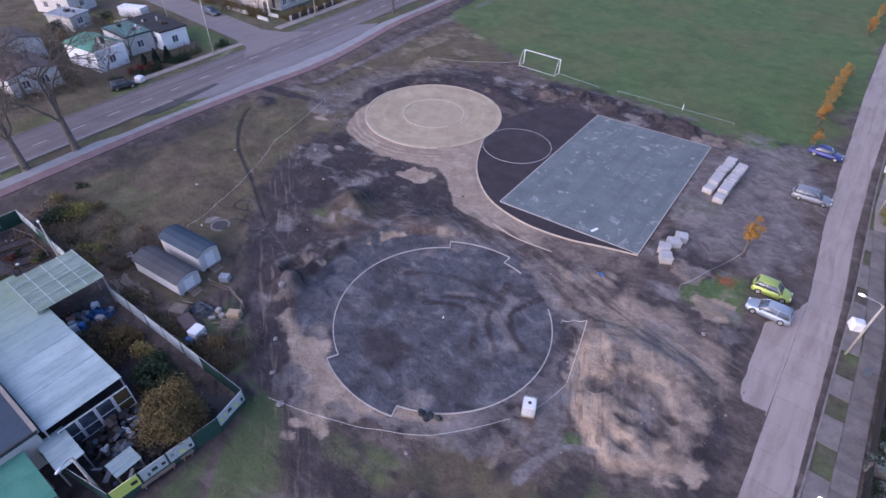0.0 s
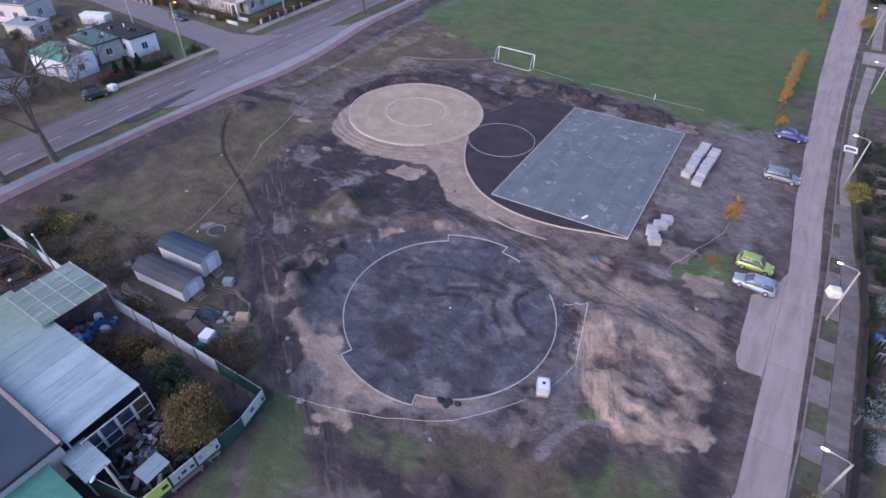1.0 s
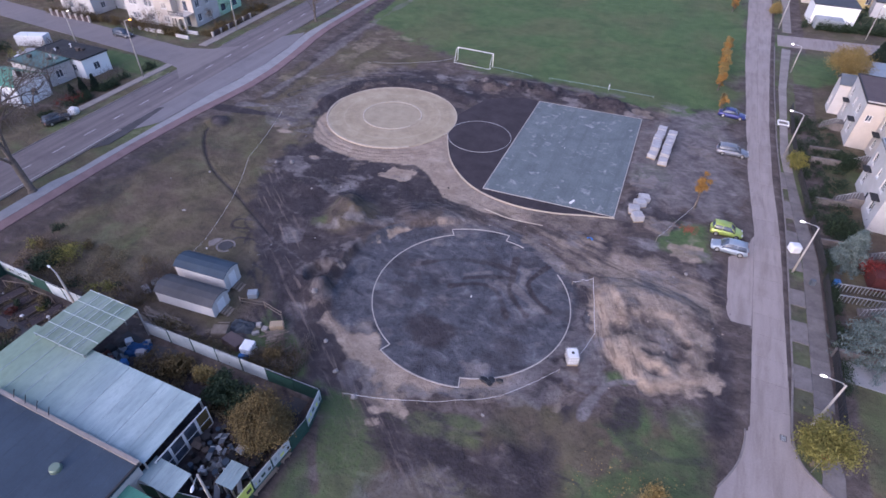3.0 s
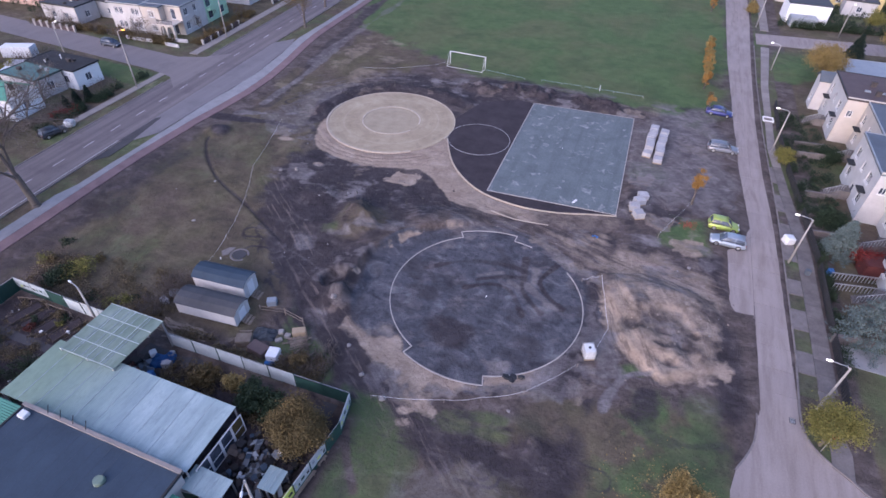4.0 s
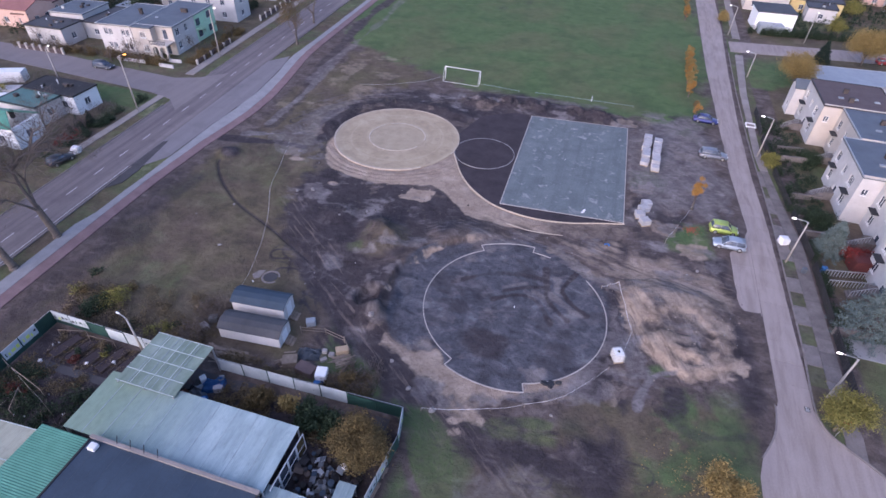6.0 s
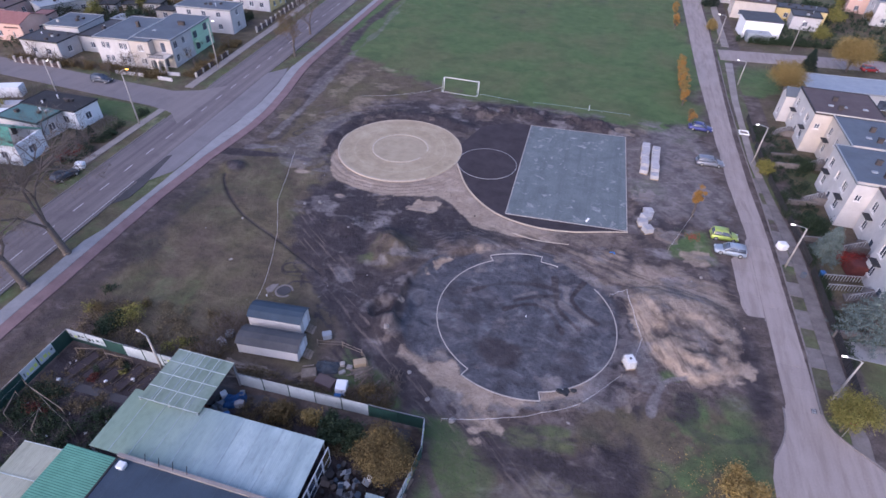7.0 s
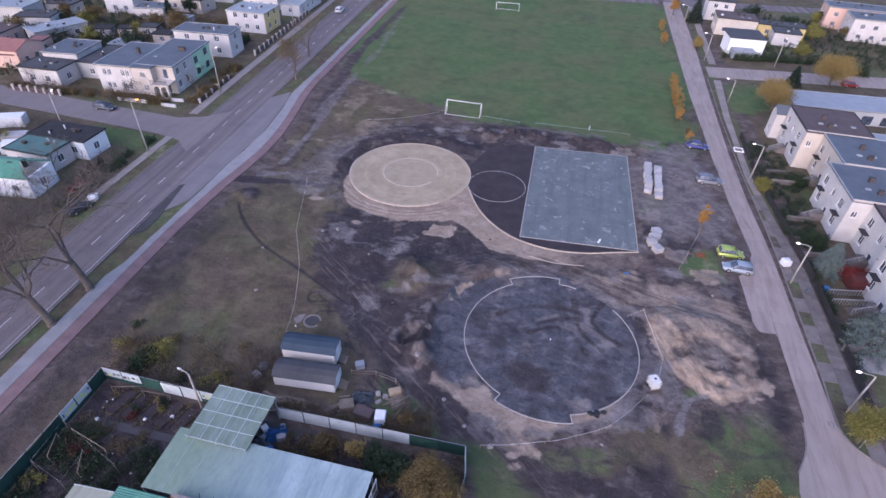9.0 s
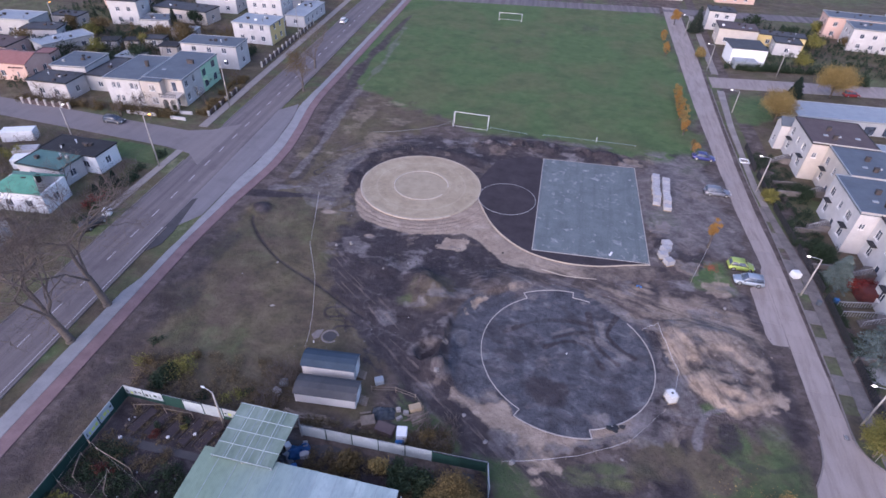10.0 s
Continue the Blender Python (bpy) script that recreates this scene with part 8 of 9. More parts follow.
leafy_tree(-7.6, -23.4, 4.4, 2.35, "leaf_rusty", "round tree with rust-brown autumn leaves", 31, 52000, 0.075, 0.08)
leafy_tree(33.2, -6.8, 4.8, 2.0, "leaf_lime", "small street tree with yellow-green leaves", 32, 12000, 0.085, 0.3)
leafy_tree(22.5, -17.2, 3.6, 1.7, "leaf_yellow", "small tree with golden yellow leaves", 33, 9000, 0.085, 0.2)
leafy_tree(42.7, 80.0, 6.8, 3.4, "leaf_yellow", "broad tree with golden autumn leaves", 34, 20000, 0.1, 0.3)
leafy_tree(59.8, 99.6, 7.4, 3.7, "leaf_yellow", "large tree with golden autumn leaves", 35, 24000, 0.11, 0.28)
leafy_tree(21.3, 26.3, 5.4, 0.8, "leaf_orange", "slender sapling with bright orange leaves", 36, 2600, 0.09, 0.25, "sapling", "orange saplings", 0.8)
for k, (x, y, t) in enumerate(((21.7, 66.5, 3.4), (21.9, 68.9, 3.8), (21.8, 71.2, 4.2), (21.6, 73.8, 3.6), (21.9, 76.2, 4.0), (21.7, 78.8, 4.2), (21.8, 81.4, 3.7), (21.9, 84.2, 4.0), (22.0, 87.0, 3.4), (22.0, 117.5, 3.6), (22.1, 120.5, 3.0), (22.4, 131.0, 3.2), (22.5, 134.0, 2.8))):
    leafy_tree(x, y, t * 1.15, 0.85, "leaf_orange" if k % 3 == 0 else "leaf_yellow", "slender sapling with orange-yellow leaves", 40 + k, 1500, 0.1, 0.12, "sapling", "orange saplings")
leafy_tree(22.6, 56.6, 3.2, 0.7, "leaf_orange", "thin sapling with few orange leaves", 52, 500, 0.1, 0.3, "sapling", "orange saplings")
leafy_tree(22.5, 59.5, 3.0, 0.6, "leaf_brown", "thin sapling with rusty leaves", 53, 300, 0.1, 0.3, "sapling", "orange saplings")
leafy_tree(31.4, 118.5, 3.6, 1.7, "leaf_yellow", "round shrub with amber leaves by the corner", 54, 2500, 0.14, 0.1)
leafy_tree(27.5, 152.0, 5.0, 1.5, "leaf_orange", "small orange tree by the far corner", 55, 2500, 0.14, 0.3)
leafy_tree(-15.6, -21.6, 2.4, 0.9, "leaf_yellow", "withered yellow shrub in the yard", 56, 1400, 0.09, 0.25, "shrub")
leafy_tree(-13.2, -22.0, 2.6, 1.4, "leaf_green", "dark evergreen shrub in the yard", 57, 5000, 0.1, 0.05, "shrub")
leafy_tree(-11.2, -22.4, 2.2, 1.2, "leaf_green", "low dark evergreen shrub in the yard", 58, 4000, 0.1, 0.05, "shrub")
leafy_tree(-18.8, -21.8, 1.8, 1.2, "leaf_brown", "rusty brown bush in the yard", 59, 2200, 0.1, 0.05, "shrub")
leafy_tree(-12.1, -16.9, 1.5, 0.9, "leaf_brown", "withered bush outside the fence", 60, 1300, 0.09, 0.05, "shrub")
leafy_tree(40.2, 47.4, 1.7, 2.0, "leaf_green", "round clipped green bush", 61, 5000, 0.1, 0.03, "shrub")
leafy_tree(38.4, 29.0, 1.6, 2.0, "leaf_green", "dark spreading juniper in a front garden", 62, 5000, 0.1, 0.03, "shrub")
leafy_tree(33.5, 43.2, 2.4, 1.3, "leaf_lime", "green bush round the lamp post", 63, 2500, 0.1, 0.05, "shrub")
leafy_tree(41.2, 21.4, 2.4, 1.9, "leaf_red", "dark red-leaved shrub beside the stair", 64, 4500, 0.1, 0.05, "shrub")
leafy_tree(-42.5, -17.0, 1.3, 1.6, "leaf_green", "dark bush at the fence corner", 65, 2400, 0.1, 0.03, "shrub")
leafy_tree(-41.2, -15.4, 1.6, 1.6, "leaf_lime", "yellow-green bush beside the fence", 66, 1300, 0.09, 0.03, "shrub")
leafy_tree(58.5, 121.0, 4.5, 2.2, "leaf_lime", "green-yellow garden tree behind the hedge", 67, 3000, 0.15, 0.2)
leafy_tree(66.0, 139.0, 5.0, 2.6, "leaf_lime", "yellow-green garden tree between far houses", 68, 3000, 0.16, 0.2)
leafy_tree(-107.0, 83.0, 6.0, 3.0, "leaf_brown", "brown garden tree among far houses", 69, 3500, 0.17, 0.2)
for k in range(34):
    r = np.random.RandomState(300 + k)
    west = k < 20
    x = r.uniform(-150, -104) if west else r.uniform(50, 100)
    y = (r.choice([60.0, 66.0, 76.0, 80.0, 84.0, 100.0, 120.0]) if west else r.choice([112.0, 118.0, 126.0, 148.0, 160.0])) + r.uniform(-3, 3)
    leafy_tree(x, y, r.uniform(2.5, 5.5), r.uniform(1.6, 3.0), ("leaf_green", "leaf_brown", "leaf_green", "leaf_lime")[k % 4], "garden tree among far houses", 320 + k, 1800, 0.18, 0.1, "tree", "far garden trees")
conifer(39.4, 8.0, 8.2, 4.0, "needle_blue", "broad blue-grey spruce in a front garden", 71)
conifer(38.2, 22.6, 5.0, 2.3, "needle_blue", "smaller blue-grey spruce by the pavement", 72)
conifer(50.8, 97.0, 5.2, 2.1, "needle_dark", "dark green spruce beside the side street", 73)
conifer(33.4, 146.0, 8.0, 2.6, "needle_dark", "tall dark spruce at the far corner", 74)
conifer(-116.0, 92.0, 6.5, 1.6, "needle_dark", "dark conifer among far houses", 75)
for k, (x, y) in enumerate(((-75.5, 12.2), (-76.2, 14.6), (-75.8, 16.6))):
    conifer(x, y, 2.6, 0.7, "needle_dark", "small dark garden conifer", 80 + k, 8, "conifer")
shrub_band("weeds", [(-46, -19.3), (-30, -19.3), (-27.5, -16), (-31, -11.5), (-40, -12), (-47, -15)], 240, "weed", "withered weeds and seedlings along the fence", 91, 0.9)
shrub_band("weeds", [(-27, -19.2), (-9, -18.3), (-10, -15.5), (-17, -17.4), (-27, -17.6)], 260, "weed", "withered weeds along the corrugated fence", 92, 0.8)
shrub_band("garden_plants", [(-44.2, -34), (-33, -34), (-32.2, -26), (-44.2, -25.4)], 420, "leaf_green", "dark garden plants in the compound", 93, 0.9)
shrub_band("garden_plants", [(-43.5, -24.2), (-31.5, -24), (-31.3, -20.4), (-44, -20.4)], 60, "weed", "withered plants on garden beds", 94, 0.3)
shrub_band("yard_plants", [(-23, -24), (-10, -23.5), (-10, -20.2), (-23, -20.6)], 260, "weed", "withered plants in the yard", 95, 0.7)
shrub_band("hedge", [(37.2, 112.0), (66, 116.5), (66, 118.6), (37.2, 114)], 420, "leaf_green", "dark hedge along the side street", 96, 1.7, 0.14)
shrub_band("hedge_west", [(-78.8, 44), (-74.8, 44), (-78.5, 66), (-81, 66)], 300, "leaf_brown", "brown hedge before the houses", 97, 1.0, 0.12)
shrub_band("hedge_west", [(-74.5, 5), (-72.4, 5), (-74.2, 28), (-76, 28)], 240, "leaf_green", "low dark hedge along the pavement", 98, 1.0, 0.12)
shrub_band("roadside_plants", [(-118, 38.8), (-82, 41.2), (-82, 44), (-118, 41.0)], 420, "leaf_brown", "withered bushes along the side street", 99, 1.2, 0.13)
shrub_band("garden_plants", [(36.5, 26), (40, 26), (40, 62), (35.2, 62)], 420, "leaf_green", "dark plants in the front gardens", 100, 0.7, 0.1)
shrub_band("garden_plants", [(-100, -20), (-78, -16), (-80, 3), (-100, 3)], 220, "weed", "withered garden growth by the cottages", 101, 1.3, 0.13)
shrub_band("garden_plants", [(-160, 42), (-122, 44), (-122, 120), (-160, 120)], 900, "leaf_green", "dark garden growth among far houses", 102, 1.8, 0.2)
shrub_band("garden_plants", [(40, 112), (100, 122), (100, 165), (44, 160)], 800, "leaf_green", "dark garden growth among far houses", 103, 1.5, 0.2)

for k in range(11):
    rr = np.random.RandomState(500 + k)
    x, y = rr.uniform(-47, -29), rr.uniform(-18.4, -12.5)
    leafy_tree(x, y, rr.uniform(0.5, 1.1), rr.uniform(0.6, 1.1), ("leaf_lime", "leaf_green", "leaf_brown")[k % 3], "self-sown withered bush by the fence", 520 + k, 420, 0.08, 0.03, "shrub", "bushes along the fence")
for k in range(26):
    rr = np.random.RandomState(600 + k)
    x, y = (rr.uniform(-104, -76), rr.uniform(-14, 3)) if k < 8 else (rr.uniform(-118, -84), rr.uniform(39.2, 43.2)) if k < 16 else (rr.uniform(-86, -78), rr.uniform(44, 66))
    bare_tree(x, y, rr.uniform(2.5, 5.0), "bare brown garden shrub by the houses", 640 + k, 0.0, 3, 160)
shrub_band("house_hedges", [(-132, 58), (-104, 62), (-104, 67), (-132, 64)], 360, "leaf_green", "dark hedges between the gardens", 104, 2.0, 0.18)
shrub_band("house_hedges", [(-118, 72), (-98, 78), (-98, 96), (-130, 92)], 420, "leaf_brown", "brown garden growth between houses", 105, 2.2, 0.18)

# leafless thickets between the western houses and beside the plot
def thicket(corners, count, tall, label, seed):
    """A tangle of thin leafless stems."""
    rng = np.random.RandomState(seed)
    xs, ys = [c[0] for c in corners], [c[1] for c in corners]
    bm, n = bmesh.new(), 0
    while n < count:
        x, y = rng.uniform(min(xs), max(xs)), rng.uniform(min(ys), max(ys))
        if inside(np.array([x]), np.array([y]), list(corners))[0] < 0:
            continue
        z = ground_height(x, y)
        for k in range(5):
            d = Vector((rng.normal(0, 0.45), rng.normal(0, 0.45), 1)).normalized() * tall * rng.uniform(0.5, 1.1)
            mid = Vector((x, y, z)) + d * 0.5
            tube(bm, (x, y, z - 0.05), mid, 0.022, 0.016, 3, False)
            for j in range(3):
                tube(bm, mid, mid + d * 0.4 + Vector(rng.normal(0, 0.22 * tall, 3)) * 0.8, 0.014, 0.006, 3, False)
        n += 1
    tagged(part("thicket", bm, M["branch"]), label, "thicket", kind="stuff")


thicket([(-92, -12), (-76, -12), (-74, 5), (-78, 6), (-92, 4)], 110, 2.6, "bare brown thicket round the cottages", 1)
thicket([(-80, 12), (-74.5, 6), (-75, 24), (-79, 23)], 60, 1.8, "bare shrubs before the cottages", 2)
thicket([(-31.5, -17.8), (-28.6, -17.4), (-28.2, -11.5), (-31.5, -12.5)], 70, 1.9, "grey leafless shrubs west of the sheds", 3)
thicket([(-13.6, -18.0), (-9.0, -17.6), (-9.6, -13.6), (-13.0, -14.8)], 70, 1.4, "brown leafless shrubs beside the plot", 4)
thicket([(-118, 39.5), (-84, 41.5), (-84, 44), (-118, 42)], 90, 2.2, "bare hedge along the side street", 5)
thicket([(-130, 60), (-102, 62), (-102, 100), (-130, 100)], 160, 3.6, "bare garden thickets between far houses", 6)
thicket([(-100, 22), (-90, 20), (-90, 28), (-100, 30)], 60, 2.4, "bare garden shrubs behind the cottages", 7)
shrub_band("house_hedges", [(-104, 74), (-84, 78), (-86, 84), (-104, 82)], 260, "leaf_green", "dark hedges between white houses", 106, 2.0, 0.18)
shrub_band("house_hedges", [(-128, 66), (-106, 68), (-106, 84), (-128, 84)], 420, "leaf_green", "dark garden growth between houses", 107, 1.8, 0.2)
shrub_band("garden_plants", [(-92, -10), (-76, -10), (-75, 5.5), (-92, 5.5)], 150, "weed", "withered undergrowth round the cottages", 108, 1.2, 0.13)
shrub_band("hedge_garden", [(36.0, 2), (36.9, 2), (36.7, 24), (35.9, 24)], 200, "leaf_green", "dark clipped hedge behind the garden fence", 109, 1.1, 0.09)
shrub_band("hedge_garden", [(34.6, 30), (35.8, 30), (34.6, 60), (33.8, 60)], 200, "leaf_green", "dark hedge along the front gardens", 110, 1.1, 0.1)
shrub_band("garden_plants", [(-44, -24.6), (-36, -24.6), (-36, -27), (-44, -28)], 140, "weed", "withered stalks along the garden path", 111, 0.5, 0.08)
thicket([(-106, -6), (-91, -6), (-91, 24), (-106, 24)], 100, 2.2, "bare garden thickets behind the cottages", 8)
shrub_band("garden_plants", [(-108, -6), (-92, -6), (-92, 24), (-108, 24)], 200, "weed", "withered garden growth behind the cottages", 112, 1.0, 0.13)
for k in range(10):
    rr = np.random.RandomState(700 + k)
    leafy_tree(rr.uniform(-108, -93), rr.uniform(-8, 22), rr.uniform(1.6, 3.2), rr.uniform(1.0, 1.8), ("leaf_brown", "leaf_green", "leaf_lime")[k % 3], "garden bush behind the cottages", 720 + k, 900, 0.13, 0.05, "shrub", "garden bushes behind the cottages")
shrub_band("red_shrubs", [(-76.0, 9.0), (-73.6, 9.0), (-73.8, 13.5), (-76.2, 13.5)], 70, "leaf_red", "low dark red shrubs along the pavement", 113, 0.9, 0.12)

# ---- small things of the site ----
def lump(bm, x, y, z, r, rng, squash=0.7):
    b = bmesh.new()
    bmesh.ops.create_icosphere(b, subdivisions=1, radius=r)
    s = Vector((rng.uniform(0.7, 1.3), rng.uniform(0.7, 1.3), rng.uniform(0.5, 0.9) * squash / 0.7))
    for v in b.verts:
        v.co = Vector((v.co.x * s.x, v.co.y * s.y, v.co.z * s.z)) * rng.uniform(0.8, 1.2)
    merge(bm, b, pose(x, y, z, rng.uniform(-20, 20), rng.uniform(-20, 20), rng.uniform(0, 360)))


def clods(name, spots, count, sizes, material, label, seed):
    """Uncountable clods and stones strewn round the given lines."""
    rng = np.random.RandomState(seed)
    verts, faces = [], []
    base = bmesh.new()
    bmesh.ops.create_icosphere(base, subdivisions=1, radius=1)
    shape = np.array([v.co[:] for v in base.verts])
    tris = np.array([[v.index for v in f.verts] for f in base.faces])
    base.free()
    n = 0
    px, py, pr = [], [], []
    for k in range(count):
        (ax, ay), (bx, by), wide = spots[rng.randint(len(spots))]
        u = rng.rand()
        px.append(ax + (bx - ax) * u + rng.normal(0, wide))
        py.append(ay + (by - ay) * u + rng.normal(0, wide))
        pr.append(sizes[0] + (sizes[1] - sizes[0]) * rng.rand() ** 3)
    pz = heights(np.array(px), np.array(py))
    for x, y, z, r in zip(px, py, pz, pr):
        if math.hypot(x - RING[0], y - RING[1]) < RING[3] or math.hypot(x - DISC[0], y - DISC[1]) < DISC[2]:
            continue
        a = rng.uniform(0, 6.28)
        turn = np.array([[math.cos(a), -math.sin(a), 0], [math.sin(a), math.cos(a), 0], [0, 0, 1]])
        p = (shape * rng.uniform(0.75, 1.25, shape.shape) * r * np.array([1.2, 1.0, 0.65])) @ turn.T + np.array([x, y, z + r * 0.2])
        verts.append(p)
        faces.append(tris + n)
        n += len(shape)
    me = bpy.data.meshes.new(name)
    me.from_pydata(np.concatenate(verts).tolist(), [], np.concatenate(faces).tolist())
    me.materials.append(M[material])
    tagged(new(name, me), label, "rubble", kind="stuff")


M["clod"] = surface("dark_clods", (0.035, 0.03, 0.028), (0.1, 0.085, 0.075), 0.95, 0.1, 0.8, relief=0.4)
M["clod_sand"] = surface("sandy_clods", (0.24, 0.19, 0.145), (0.38, 0.31, 0.24), 0.95, 0.1, 0.8, relief=0.4)
M["stone_pale"] = surface("pale_stones", (0.18, 0.165, 0.16), (0.32, 0.3, 0.285), 0.9, 0.08, 0.6, relief=0.3)
clods("dark_clods", [((-30, 8), (-10, 13), 2.5), ((-38, 36), (-30, 45), 1.2), ((-30, 45), (-8, 50), 1.6), ((-12, 51), (8, 51), 1.6)], 1200, (0.04, 0.17), "clod", "dark clods of dug earth", 1)
clods("sandy_clods", [((13, 6), (20, -4), 1.8), ((16, 4), (25, 0), 2.5), ((-34, 19), (-15, 17.5), 0.8)], 130, (0.03, 0.11), "clod_sand", "lumps of pale sand and clay", 2)
clods("pale_stones", [((-45, 30), (-36, 24), 2.5), ((-30, -8), (-20, -4), 2.5), ((13, 20), (20, 40), 2.5), ((-2, 11), (10, 10), 1.2), ((18, 12), (24, 3), 2), ((-40, 20), (-12, 15), 2.5)], 120, (0.03, 0.11), "stone_pale", "scattered pale stones and rubble", 3)


def stone(x, y, r, label="pale boulder lying on the meadow", mat="stone_pale"):
    bm = bmesh.new()
    lump(bm, 0, 0, r * 0.35, r, np.random.RandomState(int(abs(x * 7 + y * 13))))
    ob = part("stone", bm, M[mat])
    ob.matrix_world = pose(x, y, ground_height(x, y))
    tagged(ob, label, "stone", "loose stones")


for x, y, r in ((-40.0, 5.0, 0.35), (-36.5, -3.2, 0.45), (-43.5, 1.5, 0.2), (-38.6, 20.9, 0.55), (-33.5, 11.0, 0.5), (-31.5, 12.0, 0.6), (-22.0, 9.8, 0.3), (-25.0, 7.5, 0.25), (-13.2, -8.6, 0.6), (-9.0, -13.0, 0.5), (-6.2, -15.6, 0.45), (-3.2, -17.2, 0.6), (21.6, 12.4, 0.4), (7.6, -14.0, 0.3)):
    stone(x, y, r * 0.6)

sack = bmesh.new()
for k, (x, y) in enumerate(((6.4, -10.6), (7.0, -10.35), (7.7, -10.1), (6.9, -10.7))):
    lump(sack, x, y, 0.1, 0.42, np.random.RandomState(k), 0.5)
tagged(part("dark_sacking", sack, M["dark"]), "heap of black sacking on the bed edge", "sacking")
bm = bmesh.new()
for k in range(3):
    lump(bm, 0.25 * k, 0.15 * (k % 2), 0.08, 0.18, np.random.RandomState(40 + k), 0.5)
ob = part("blue_sheet", bm, M["plastic_blue"])
ob.matrix_world = pose(10.2, 13.9, ground_height(10.2, 13.9))
tagged(ob, "crumpled blue plastic sheet on the earth", "sheet")
for x, y, h, label in ((1.3, -1.3, 0.22, "short white survey peg in the bed"), (2.1, 33.6, 0.12, "white survey mark on the court"), (-28.8, -7.6, 0.3, "white peg near the old well")):
    bm = bmesh.new()
    tube(bm, (0, 0, -0.1), (0, 0, h), 0.06, 0.05, 8)
    ob = part("survey_peg", bm, M["frame"])
    ob.matrix_world = pose(x, y, ground_height(x, y) + (0.06 if h < 0.2 else 0))
    tagged(ob, label, "peg", "survey pegs")
bm = bmesh.new()
soft_box(bm, -0.15, -0.5, 0, 0.15, 0.5, 0.12, 0.02)
ob = part("kerb_stone", bm, M["frame"])
ob.matrix_world = pose(6.6, 20.3, 0.025, 0, 0, -20)
tagged(ob, "loose pale kerb stone lying on the court", "kerb stone")

well = thing("old_well", pose(-27.3, -6.2, ground_height(-27.3, -6.2)), "sunken grey concrete well ring half buried in the grass", "well")
bm = bmesh.new()
strip(bm, arc(0, 0, 1.0, 20, 330, 15), 0.2, -0.1, 0.07)
part("ring", bm, M["kerb_worn"], well)
bm = bmesh.new()
prism(bm, [(r * math.cos(radians(a)), r * math.sin(radians(a))) for a, r in ((0, 0.8), (40, 0.9), (80, 0.78), (120, 0.9), (165, 0.85), (205, 0.9), (250, 0.8), (300, 0.88))], -0.1, 0.045)
part("cover", bm, M["asphalt_dark"], well)
bm = bmesh.new()
prism(bm, [(-1.2, 0.9), (-1.9, 0.6), (-2.3, -0.3), (-1.7, -0.9), (-1.25, -0.5)], -0.1, 0.05)
part("slab", bm, M["kerb_worn"], well)

# clutter round the sheds
def crate(x, y, turn, w, d, h, mat, name, label, category="crate"):
    bm = bmesh.new()
    soft_box(bm, -w / 2, -d / 2, 0, w / 2, d / 2, h, min(0.05, h / 4))
    ob = part(name, bm, M[mat])
    ob.matrix_world = pose(x, y, max(-0.06, ground_height(x, y) - 0.03), 0, 0, turn)
    return tagged(ob, label, category)


def timber_pile(x, y, turn, n, length, label, seed):
    rng = np.random.RandomState(seed)
    ob = thing("timber_pile", pose(x, y, max(-0.06, ground_height(x, y)), 0, 0, turn), label, "timber", "timber piles")
    bm = bmesh.new()
    box(bm, -0.5, -0.07, 0, 0.5, 0.07, 0.04)
    me = finish(bm, "plank")
    me.materials.append(M["wood"])
    for k in range(n):
        piece("plank", me, ob, pose(rng.normal(0, 0.3), rng.normal(0, 0.45), 0.03 + 0.05 * (k // 3) + 0.02 * rng.rand(), rng.uniform(-6, 6), 0, rng.normal(0, 9)) @ Matrix.Diagonal((length * rng.uniform(0.6, 1.1), 1, 1, 1)))


